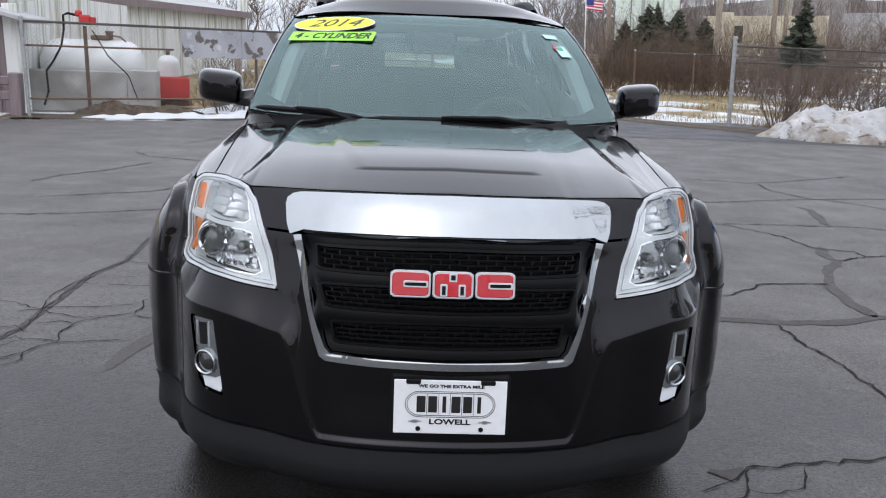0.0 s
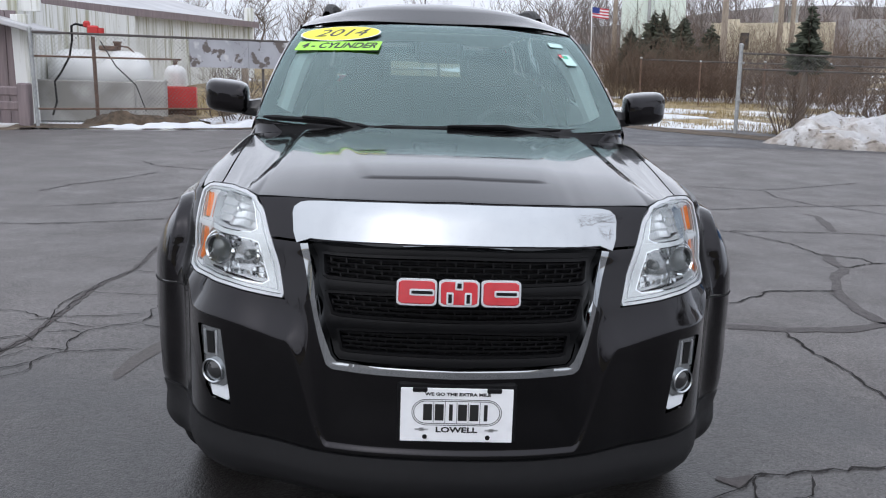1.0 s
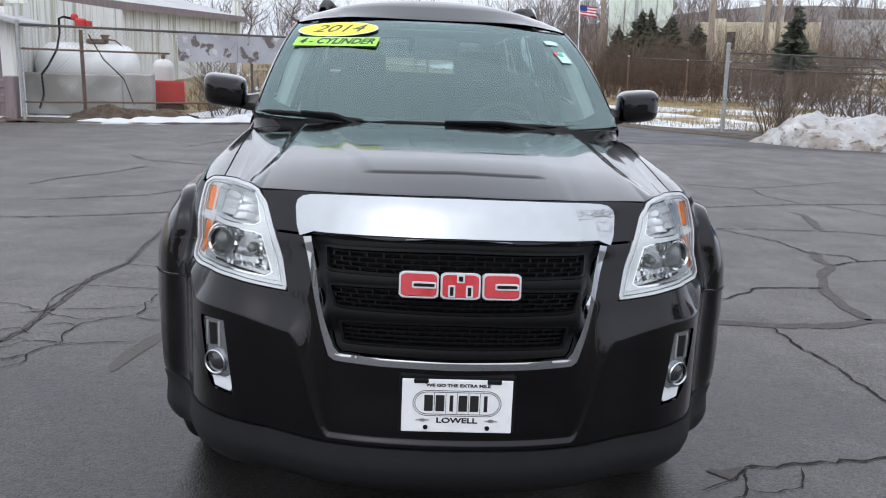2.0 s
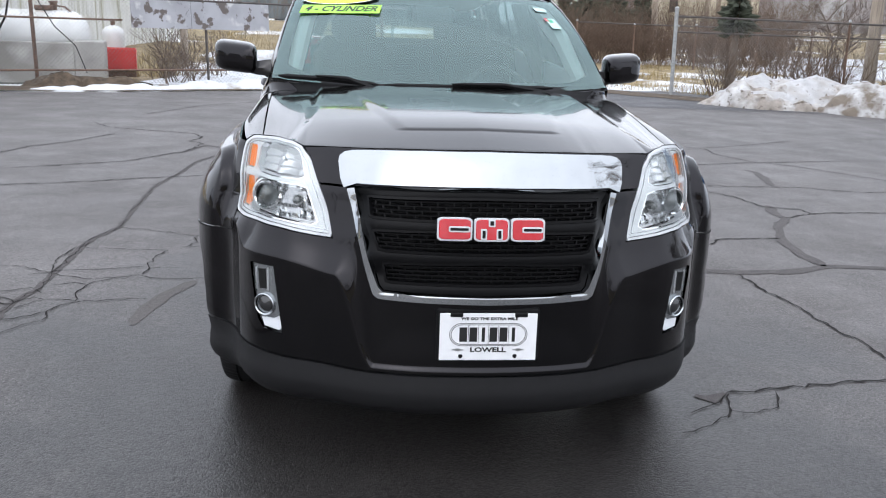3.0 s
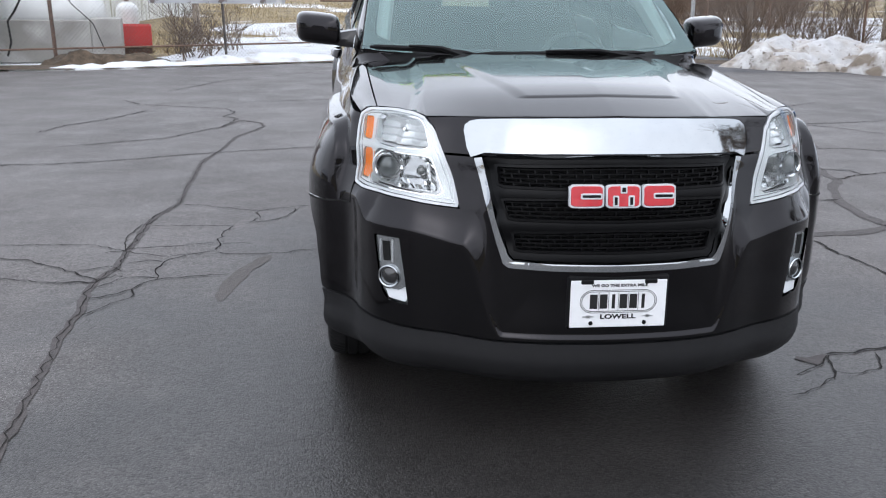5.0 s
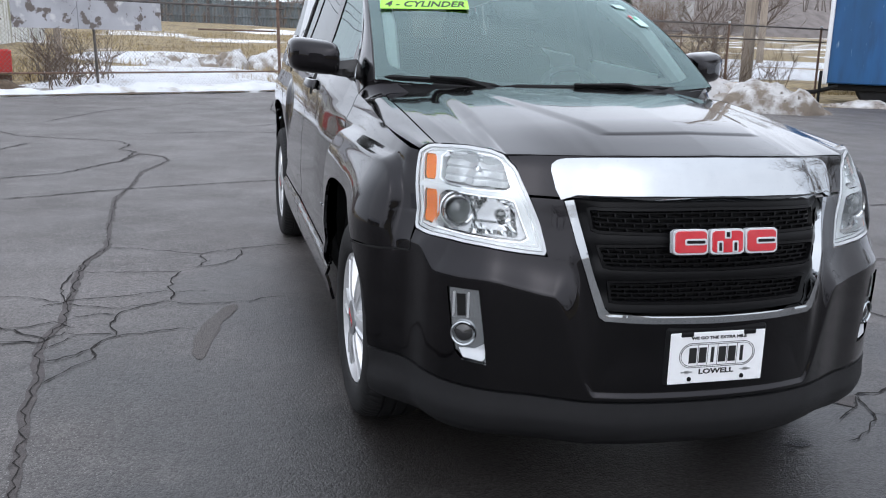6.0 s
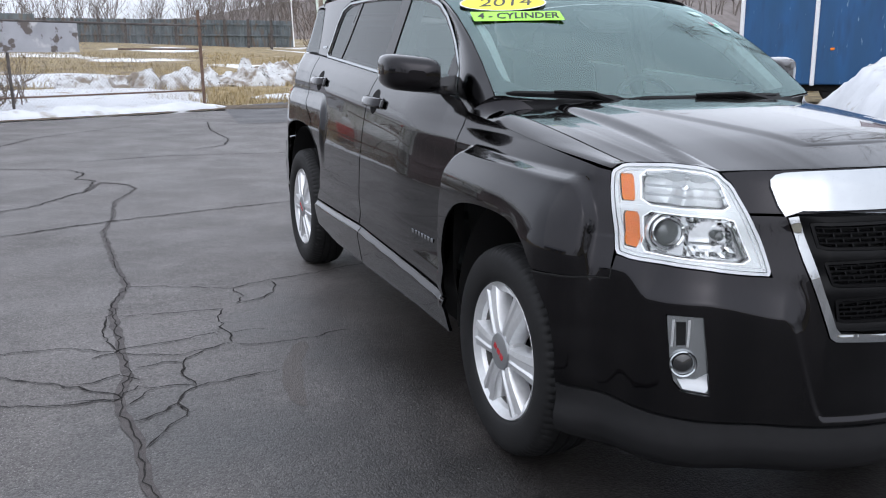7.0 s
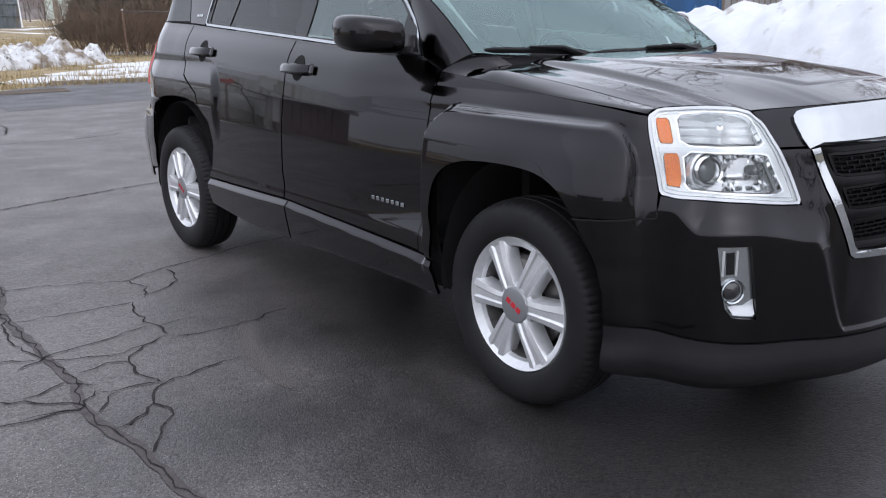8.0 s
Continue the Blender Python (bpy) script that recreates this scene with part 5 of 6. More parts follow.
road = Shape().sheet([[(p.x, p.y, .004) for p in apron[:n_a]], [(p.x, p.y, .004) for p in far_side[:n_a]]])
single("road", road, NEWASPHALT, "dark newer asphalt driveway apron", "road", kind="structure")


def ribbon(lines, width, lift, seed, amount=.02, step=.07, ragged=True):
    """Cracks: ragged strips a little above the asphalt."""
    rnd, sh = random.Random(seed), Shape()
    for line in lines:
        pts = jag(line, step, amount, rnd.random())
        rows_r = []
        for i, p in enumerate(pts):
            d = (pts[min(i + 1, len(pts) - 1)] - pts[max(i - 1, 0)]).normalized()
            wide = rnd.uniform(.25, .75) if ragged else .5 + .28 * noise.noise(Vector((p.x * 3, p.y * 3, seed)))
            o = Vector((-d.y, d.x)) * width * wide * (.35 if i in (0, len(pts) - 1) else 1)
            q = rnd.uniform(.4, 1) if ragged else rnd.uniform(.85, 1)
            rows_r.append([(p.x - o.x, p.y - o.y, lift), (p.x + o.x * q, p.y + o.y * q, lift)])
        sh.sheet(rows_r)
    return sh


joint = [[(-1.90, -.3), (-1.98, .6), (-2.04, 1.12), (-2.04, 1.40), (-2.09, 1.68), (-2.09, 1.85), (-2.04, 2.05), (-2.05, 2.27), (-2.06, 2.5), (-2.07, 2.9), (-2.06, 3.20), (-1.98, 3.50), (-2.02, 4.13), (-2.06, 5.08),
          (-1.98, 5.64), (-1.94, 6.35), (-1.72, 7.07), (-1.79, 7.35), (-2.02, 7.55), (-2.17, 7.0)]]
far_west = [[(-2.17, 7.0), (-2.29, 6.85), (-2.6, 6.3), (-3.03, 6.08), (-3.5, 5.79)], [(-2.17, 7.0), (-2.07, 7.67), (-2.26, 7.86), (-2.16, 8.2), (-2.31, 8.54), (-2.72, 8.69), (-3.4, 8.94), (-3.73, 9.4)],
            [(-3.93, 6.68), (-3.78, 7.2), (-3.49, 7.62), (-3.21, 8.35)], [(-4.4, 4.9), (-3.28, 4.98), (-2.88, 5.1), (-2.0, 5.5), (-1.63, 5.62), (-1.16, 5.76), (-.55, 5.94), (.8, 6.2)],
            [(-2.22, 9.2), (-1.17, 9.5), (.1, 9.4), (.7, 9.6)], [(-.15, 14.04), (-.3, 12.6), (-.22, 11.2), (-.4, 10.45), (-.82, 10.1)], [(-3.35, 10.5), (-2.77, 12.03), (-1.43, 13.57)]]
near_west = [[(-1.98, 3.5), (-1.7, 3.4), (-1.42, 3.27), (-1.23, 3.37), (-.9, 3.45), (-.68, 3.56), (-.1, 3.62)], [(-1.19, 3.36), (-1.18, 3.25), (-1.22, 3.11), (-1.34, 3.01), (-1.47, 2.93)], [(-1.42, 3.26), (-1.39, 3.09), (-1.45, 2.97)],
             [(-2.05, 2.94), (-1.79, 2.9), (-1.53, 2.89)], [(-1.53, 2.89), (-1.58, 2.72), (-1.58, 2.54), (-1.56, 2.48), (-1.57, 2.35)], [(-1.56, 2.48), (-1.47, 2.5), (-1.39, 2.48)],
             [(-1.59, 2.52), (-1.75, 2.46), (-2.01, 2.42), (-2.18, 2.32)], [(-1.58, 2.34), (-1.7, 2.28), (-1.85, 2.25), (-2.08, 2.35)], [(-1.58, 2.33), (-1.52, 2.29), (-1.29, 2.27), (-1.0, 2.34)]]
nearest_west = [[(-1.7, 2.28), (-1.81, 2.15), (-1.83, 2.03), (-1.79, 1.85)], [(-1.82, 2.14), (-1.89, 2.18), (-2.0, 2.14)], [(-1.44, 1.91), (-1.56, 1.89), (-1.78, 1.84), (-1.86, 1.75), (-1.88, 1.69), (-1.85, 1.61), (-1.9, 1.52), (-2.02, 1.33)],
                [(-1.88, 1.69), (-1.97, 1.61), (-2.05, 1.57)], [(-1.79, 1.86), (-1.95, 1.88), (-2.01, 1.91)], [(-1.95, 1.87), (-2.03, 1.77), (-2.06, 1.73)], [(-2.24, 2.02), (-2.18, 2.02), (-2.08, 2.08), (-2.0, 1.99)],
                [(-2.29, 1.83), (-2.19, 1.83), (-2.11, 1.79), (-2.01, 1.93)]]
outer_west = [[(-3.1, 2.55), (-2.58, 2.52), (-2.29, 2.5), (-2.07, 2.38)], [(-3.0, 2.3), (-2.55, 2.23), (-2.31, 2.05), (-2.08, 1.83)], [(-3.0, 1.93), (-2.51, 1.89), (-2.35, 1.83), (-2.08, 1.8)], [(-2.07, 2.38), (-2.13, 2.7), (-2.06, 3.18)]]
worn_band = [[(-1.26, 2.24), (-1.36, 2.0), (-1.42, 1.72), (-1.43, 1.5)]]
east_seal = [[(3.85, 6.6), (3.92, 6.47), (3.83, 6.05), (3.71, 5.62)], [(3.2, 4.64), (3.1, 4.33), (3.1, 4.12), (2.87, 3.79), (2.72, 3.42), (2.64, 3.0), (2.64, 2.66)],
             [(1.5, 2.56), (1.99, 2.5), (2.35, 2.53), (2.64, 2.66), (3.11, 2.62), (4.4, 2.7)], [(.99, .65), (1.04, .61), (1.13, .67)]]
east_wide = [[(1.97, 2.45), (1.98, 2.12), (2.02, 1.89), (2.04, 1.5), (2.08, 1.2), (2.06, .97), (2.0, .6)], [(1.13, .67), (1.38, .71), (1.58, .75), (2.02, .83), (2.7, .9)]]
east = [[(3.3, 8.5), (3.98, 8.28), (4.69, 8.62), (5.73, 9.29)], [(4.06, 8.21), (4.01, 7.73), (4.22, 7.22), (4.62, 6.92), (5.2, 5.99)], [(2.9, 6.7), (3.25, 6.81), (4.03, 7.1), (5.53, 7.43)], [(2.4, 5.5), (3.36, 5.56), (3.94, 5.55), (4.47, 5.36), (5.2, 5.42)],
        [(2.7, 5.5), (3.06, 4.99), (3.13, 4.56), (3.4, 4.49), (3.41, 4.31)], [(3.1, 4.12), (3.41, 4.31), (3.65, 4.37), (4.9, 4.4)], [(1.6, 2.9), (1.95, 3.09), (2.24, 3.37), (2.72, 3.42)]]
near_east = [[(1.14, .67), (1.07, .58), (.97, .52), (.91, .48)], [(1.14, .66), (1.08, .5), (1.05, .45), (.95, .37), (.81, .31)], [(1.08, .5), (1.18, .48), (1.29, .53), (1.33, .61), (1.35, .68)]]
tagged(single("crack", ribbon(joint, .042, .003, 5, .010, .06, False), SEAL, flat=True), "wide dark sealed joint in the asphalt", "crack", kind="structure")
tagged(single("crack", ribbon(east_seal, .085, .003, 6, .012, .08, False), SEAL, flat=True), "wide dark sealed joint in the asphalt", "crack", kind="structure")
tagged(single("stain", ribbon(worn_band, .085, .002, 7, .008, .06, False), WORN, flat=True), "faint brown worn seal on the asphalt", "stain", kind="structure")
for k, (lines, w) in enumerate(((far_west, .020), (near_west, .0085), (nearest_west, .009), (outer_west, .009), (east, .018), (east_wide, .016), (near_east, .008), (joint, .006))):
    tagged(single("crack", ribbon(lines, w, .005, 20 + k, .016, .04), TAR, flat=True), "thin branching crack in the asphalt", "crack", kind="structure")


def blot(x, y, rx, ry, seed, lift=.003):
    rnd = random.Random(seed)
    n, ph = 40, [rnd.uniform(0, 6.3) for _ in range(4)]
    ring_ = [(x + rx * math.cos(t) * (1 + .18 * math.sin(3 * t + ph[0]) + .10 * math.sin(7 * t + ph[1])), y + ry * math.sin(t) * (1 + .18 * math.sin(4 * t + ph[2]) + .1 * math.sin(9 * t + ph[3])), lift) for t in np.linspace(0, 2 * math.pi, n + 1)[:-1]]
    return Shape().add(ring_, [tuple(range(n))])


for x, y, rx, ry in ((.625, .33, .045, .028), (.56, .29, .02, .013)):
    single("stain", blot(x, y, rx, ry, x), WET, "dark damp stain on the asphalt", "stain", kind="structure")


# ---- winter growth and snow ----
def heap(name, line, width, heights, material, seed, label, category="snow pile", rough_=.10):
    """A bank of snow along a line; heights at the line's points."""
    rnd = random.Random(seed)
    pts = [Vector(p) for p in line]
    rows_h, total = [], sum((b - a).length for a, b in zip(pts, pts[1:]))
    n = max(14, int(total / .085))
    acc = [0]
    for a, b in zip(pts, pts[1:]):
        acc.append(acc[-1] + (b - a).length)
    m_ = 40
    off = Vector((rnd.uniform(0, 50), rnd.uniform(0, 50), 0))
    for i in range(n + 1):
        d = total * i / n
        c = Vector([float(np.interp(d, acc, [p[k] for p in pts])) for k in (0, 1)])
        e = Vector([float(np.interp(min(total, d + .05), acc, [p[k] for p in pts])) for k in (0, 1)]) - Vector([float(np.interp(max(0, d - .05), acc, [p[k] for p in pts])) for k in (0, 1)])
        o = Vector((-e.y, e.x)).normalized()
        h = float(np.interp(d, acc, heights))
        w = width * (.55 + .45 * min(1, h / max(heights))) * (.25 + .75 * min(1, 4 * min(i, n - i) / n + .02))
        row = []
        for j in range(m_ + 1):
            t = -1 + 2 * j / m_
            p = c + o * (t * w)
            q = Vector((p.x, p.y, 0)) + off
            base = h * (1 - abs(t) ** 2.2) ** .8 * min(1, 6 * min(i, n - i) / n + .05)
            bumps = noise.fractal(q * 1.6, 1, 2, 5) * rough_ * 2.2 + noise.fractal(q * 4.5, 1, 2, 5) * rough_ * .8
            z = base + bumps * min(1, base * 5)
            row.append((p.x + .5 * rough_ * noise.noise(q * 3), p.y + .5 * rough_ * noise.noise(q * 3 + Vector((9, 9, 9))), rise(p.x, p.y) + max(-.04, z) - (.05 if j in (0, m_) else .0)))
        rows_h.append(row)
    return single(name, Shape().sheet(rows_h), material, label, category)


heap("snow_bank", [(6.95, 15.6), (7.9, 15.0), (9.4, 14.9), (10.6, 14.6)], .80, [.40, .56, .60, .45], OLDSNOW, 1, "grey-white ploughed snow bank on the asphalt edge", rough_=.075)
heap("snow_bank", [(6.75, 15.3), (7.9, 14.65), (9.4, 14.5), (10.6, 14.2)], .55, [.36, .42, .46, .34], MUDSNOW, 12, "muddy foot of ploughed snow on the asphalt edge", rough_=.10)
heap("snow_bank", [(8.7, 14.2), (9.8, 13.6), (10.9, 13.2)], .60, [.42, .55, .30], DIRTYSNOW, 2, "grey dirty ploughed snow bank beside the fence", rough_=.11)
heap("snow_bank", [(12.9, 13.5), (12.4, 12.3), (12.1, 11.2), (11.9, 9.6), (11.5, 8.2), (11.5, 6.8), (11.3, 4.5), (11.5, -2)], 1.9, [.2, .75, 1.15, 1.36, 1.45, 1.72, 1.9, 1.8], SNOW, 4, "high bank of white ploughed snow", rough_=.075)
heap("snow_bank", [(12.7, 16.0), (13.9, 14.9), (15.3, 13.5)], .40, [.06, .11, .08], MUDSNOW, 9, "low dirty snow along the blue truck body", rough_=.12)
heap("snow_strip", [(-6.7, 13.85), (-5.5, 14.12), (-3.2, 15.25), (-1.2, 16.25), (.3, 17.0), (.9, 17.3)], .33, [.03, .08, .12, .13, .20, .05], SNOW, 5, "thin strip of snow along the fence", rough_=.075)
heap("snow_patch", [(-4.6, 16.5), (-3.0, 17.5), (-.8, 18.8), (.2, 19.7)], 1.9, [.07, .12, .12, .06], SNOW, 6, "snow lying behind the fence", rough_=.03)
heap("snow_patch", [(-4.8, 19.9), (-1.8, 21.4), (.6, 22.8)], 2.9, [.10, .12, .08], SNOW, 7, "snow lying on the field", rough_=.03)
heap("dirt_mound", [(-6.6, 14.35), (-5.6, 14.55), (-4.7, 14.95), (-3.9, 15.35)], .34, [.06, .15, .13, .05], DIRT, 77, "brown wet dirt mound along the fence foot", "dirt mound", rough_=.13)
heap("snow_patch", [(-5, 27), (0, 29.5)], 3.0, [.06, .05], SNOW, 8, "snow lying on the field", rough_=.03)
for k, (x, y, w, h) in enumerate(((-2.0, 23.4, .9, .38), (-.7, 24.4, .8, .42), (.5, 24.6, .7, .34), (1.6, 25.9, .9, .46), (.9, 25.2, .6, .28), (-1.4, 24.0, .6, .3))):
    heap("snow_lump", [(x - w, y), (x, y + .1), (x + w, y + .2)], .62, [.4 * h, h, .45 * h], GREYSNOW, 30 + k, "dirty snow lump on dead grass", rough_=.13)
heap("snow_bank", [(2.0, 25.4), (2.8, 26.0), (3.6, 26.3), (4.4, 26.9), (5.2, 26.8), (6.4, 27.3)], .9, [.35, .62, .45, .58, .40, .3], GREYSNOW, 40, "broken dirty snow bank on dead grass", rough_=.17)
for k, (x, y, w) in enumerate(((3.0, 20.6, 1.2), (5.0, 20.2, 1.9), (5.6, 22.6, 2.4), (6.0, 18.8, 1.5), (8.6, 19.2, 2.0), (7.0, 25.0, 2.0), (13, 24, 3.0), (18, 26, 4.0), (11, 31, 4))):
    heap("snow_patch", [(x - w, y), (x, y + .3), (x + w, y + .2)], .5 + .16 * w, [.03, .06, .03], SNOW, 50 + k, "patch of old snow on dead grass", rough_=.03)
dirt = jag([(-7.3, 13.75), (-6.6, 14.05), (-4.5, 14.6), (-2.0, 15.8), (.6, 17.2), (2.2, 17.2)], .3, .1, 70)
single("dirt_strip", Shape().sheet([[(p.x, p.y - .35, .012) for p in dirt], [(p.x, p.y + .1, .05) for p in dirt], [(p.x - .1, p.y + .6, .0) for p in dirt]]), DIRT, "dark dirt and dead leaves along the fence", "dirt", kind="structure")
dirt = jag([(2.6, 19.6), (4.6, 19.4), (6.2, 17.2), (7.4, 16.2)], .3, .12, 71)
single("dirt_strip", Shape().sheet([[(p.x - .3, p.y - .5, .012) for p in dirt], [(p.x, p.y + .1, .05) for p in dirt], [(p.x + .3, p.y + .7, .0) for p in dirt]]), DIRT, "dark dirt at the driveway edge", "dirt", kind="structure")


def twigs(sh, base, way, length, radius, depth, rnd, spread=.6, sides=4, droop=0.0, kids=(2, 4)):
    """A branch with its side branches."""
    p, d = Vector(base), Vector(way).normalized()
    n, pts = 4, [Vector(base)]
    for k in range(n):
        d = (d + Vector((rnd.uniform(-1, 1), rnd.uniform(-1, 1), rnd.uniform(-.6, .8) - droop)) * .22).normalized()
        p = p + d * length / n
        pts.append(p.copy())
    sh.tube(pts, [radius * (1 - .6 * k / n) for k in range(n + 1)], sides, False)
    if depth:
        for _ in range(rnd.randint(*kids)):
            k = rnd.randint(1, n)
            o = Vector((rnd.uniform(-1, 1), rnd.uniform(-1, 1), rnd.uniform(-.2, .8)))
            twigs(sh, pts[k], d * (1 - spread) + o * spread, length * rnd.uniform(.5, .78), radius * .5, depth - 1, rnd, spread, 3, droop, kids)


def bush(x, y, height, width, seed, material=BRUSH, stems=14, group="brush"):
    rnd, sh = random.Random(seed), Shape()
    z = rise(x, y)
    for _ in range(stems):
        a, r = rnd.uniform(0, 6.3), rnd.uniform(0, width * .5)
        twigs(sh, (x + r * math.cos(a), y + r * math.sin(a), z - .05), (math.cos(a) * .45, math.sin(a) * .45, 1), height * rnd.uniform(.4, .75), .015, 2, rnd, .55, 3, 0, (3, 5))
    return single("shrub", sh, material, "bare brown winter shrub", "shrub", group, flat=True)


def tree(x, y, height, radius, seed, depth=4, label="bare leafless grey-brown winter tree", material=BARK, z=None):
    rnd = random.Random(seed)
    z = rise(x, y) if z is None else z
    root = thing("tree", (x, y, z), label, "tree", "bare trees")
    trunk, crown = Shape(), Shape()
    pts = [Vector((x + .02 * height * rnd.uniform(-1, 1) * k, y + .02 * height * rnd.uniform(-1, 1) * k, z - .1 + height * .62 * k / 5)) for k in range(6)]
    trunk.tube(pts, [radius * (1.25 if k == 0 else 1 - .13 * k) for k in range(6)], 8)
    for k in range(2, 6):
        for _ in range(4):
            a = rnd.uniform(0, 6.3)
            twigs(crown, pts[k], (math.cos(a), math.sin(a), rnd.uniform(.3, 1.1)), height * rnd.uniform(.22, .42), radius * .42, depth - 1, rnd, .55, 4, 0, (3, 5))
    part("trunk", trunk, material, root)
    part("crown", crown, material, root, flat=True)
    return root


def spruce(x, y, z, height, width, seed, bare=0.0):
    rnd = random.Random(seed)
    root = thing("spruce", (x, y, z), "dark green spruce tree", "tree", "spruces")
    part("trunk", Shape().tube([(x, y, z - .2), (x, y, z + height * .95)], [width * .06, .01], 6), BARK, root)
    sh = Shape()
    layers = int(height * 17)
    for k in range(layers):
        t = k / layers
        if t < bare:
            continue
        r = width / 2 * (1 - t) ** .75 * rnd.uniform(.62, 1.15)
        n = max(9, int(30 * (1 - t)))
        for j in range(n):
            a = 6.283 * (j + rnd.random()) / n
            c, s = math.cos(a), math.sin(a)
            zb = z + height * (.06 + .94 * t) + rnd.uniform(-.05, .05) * height * .3
            rr = r * rnd.uniform(.45, 1.12) * (1 + .25 * noise.noise(Vector((c * 2, s * 2, k * .12 + seed))))
            tip = Vector((x + c * rr, y + s * rr, zb - rr * rnd.uniform(-.1, .35)))
            mid = Vector((x + c * rr * .5, y + s * rr * .5, zb - rr * .02))
            o = Vector((-s, c, 0)) * rr * .15
            root_p = Vector((x, y, zb + .02))
            k0 = len(sh.v)
            sh.add([root_p, mid + o + Vector((0, 0, -.06 * rr)), tip, mid - o + Vector((0, 0, -.06 * rr)), mid + Vector((0, 0, .10 * rr)), mid + Vector((0, 0, -.35 * rr))], [(0, 1, 4), (1, 2, 4), (2, 3, 4), (3, 0, 4), (0, 5, 2)])
    part("crown", sh, SPRUCE, root, flat=True)
    return root


# ---- fences ----
def chain_fence(points, height, posts, label, z_mesh=.08, extra=(), thin=.0024, cell=.075, wire_of=None):
    """A chain-link fence along points: posts at given ways along it, rails and woven wire."""
    pts = [Vector((*p, 0)) for p in points]
    acc = [0]
    for a, b in zip(pts, pts[1:]):
        acc.append(acc[-1] + (b - a).length)
    at_ = lambda d, z: Vector((float(np.interp(d, acc, [p.x for p in pts])), float(np.interp(d, acc, [p.y for p in pts])), 0)) + Vector((-.028 * z, 0, z))
    on = lambda d, z: at_(d, z) + Vector((0, 0, rise(*at_(d, 0).xy)))
    root = thing("chain_link_fence", tuple(at_(0, 0)), label, "fence")
    for d, h, r, mat_ in posts:
        part("post", Shape().tube([on(d, -.1), on(d, h)], r, 8), mat_, root)
        part("post_cap", Shape().turn([(r * 1.25, -.02), (r * 1.25, .01), (r * .6, .035), (0, .04)], Matrix.Translation(on(d, h)), 10), GALV, root)
    ways = np.linspace(0, acc[-1], max(3, int(acc[-1] / 1.5)))
    part("top_rail", Shape().tube([on(d, height) for d in ways], .022, 6), DARKRAIL, root)
    for z, d0, d1, m_ in extra:
        part("rail", Shape().tube([on(d, z) for d in np.linspace(d0, d1, 6)], .018, 6), m_, root)
    wire, n = Shape(), int(acc[-1] / cell)
    hh = height - z_mesh
    for k in range(-int(hh / cell), n):
        for sg in (1, -1):
            d0 = k * cell if sg > 0 else (k * cell + hh)
            a, b = (d0, z_mesh), (d0 + sg * hh, height)
            if a[0] > acc[-1] or b[0] > acc[-1] + hh or min(a[0], b[0]) < -hh:
                continue
            lo, hi = max(0, (0 - a[0]) / (sg * hh) if sg > 0 else (acc[-1] - a[0]) / (sg * hh)), min(1, (acc[-1] - a[0]) / (sg * hh) if sg > 0 else (0 - a[0]) / (sg * hh))
            lo, hi = max(0, lo), min(1, hi)
            if hi - lo < .03:
                continue
            wire.tube([on(a[0] + sg * hh * t, z_mesh + hh * t) + Vector((0, .003 * sg, 0)) for t in (lo, (lo + hi) / 2, hi)], thin, 3, False)
    part("woven_wire", wire, wire_of or OLDWIRE, root, flat=True)
    return root, on, acc


FENCE = [(-6.90, 13.80), (-3.1, 15.95), (.45, 18.1)]
fence, fon, facc = chain_fence(FENCE, 1.66, [(0, 1.72, .035, GALV), (4.21, 1.2, .026, DARKRAIL), (8.36, 2.0, .034, RUSTY)], "weathered chain-link fence with rusty posts", extra=((1.25, 0, 2.6, RUSTY), (.33, 0, 8.3, RUSTY), (1.18, 6.4, 8.3, RUSTY)))
board = thing("sign_board", tuple(fon(3.0, 0)), "peeling grey sign board hung on the fence", "sign")
for d0, d1 in ((2.75, 3.9), (3.91, 5.55)):
    a, b = fon(d0, 1.12) + Vector((.02, -.04, 0)), fon(d1, 1.12) + Vector((.02, -.04, 0))
    up_ = Vector((-.015, 0, .52))
    o = Vector((.012, -.02, 0))
    part("board_panel", Shape().add([a, b, b + up_, a + up_, a + o, b + o, b + up_ + o, a + up_ + o], [(0, 3, 2, 1), (4, 5, 6, 7), (0, 1, 5, 4), (1, 2, 6, 5), (2, 3, 7, 6), (3, 0, 4, 7)]), BOARD, board)
GATE = [(6.75, 16.95), (9.2, 17.3), (13.0, 18.2), (18, 20), (26, 24)]
gate, gon, gacc = chain_fence(GATE, 1.75, [(0, 1.92, .045, GALV), (4.6, 1.8, .03, RUSTY), (8.2, 1.8, .03, RUSTY), (12, 1.8, .03, RUSTY), (17, 1.8, .03, RUSTY)], "tall chain-link fence overgrown with brush", extra=((1.42, 0, 14, DARKRAIL),))
part("hinge", Shape().box((.10, .07, .05), pose(6.73, 16.93, 1.55), .01), GALV, gate)
part("hinge", Shape().box((.10, .07, .05), pose(6.74, 16.93, .75), .01), GALV, gate)
far_f, _, _ = chain_fence([(7.6, 29.2), (11.6, 28.0), (15.5, 27.2)], 1.45, [(0, 1.5, .035, RUSTY), (2, 1.45, .03, RUSTY), (4.1, 1.5, .04, RUSTY), (6.2, 1.5, .03, RUSTY), (8, 1.5, .03, RUSTY)], "far rusty chain-link fence in brush", thin=.006, cell=.13, wire_of=RUSTY)

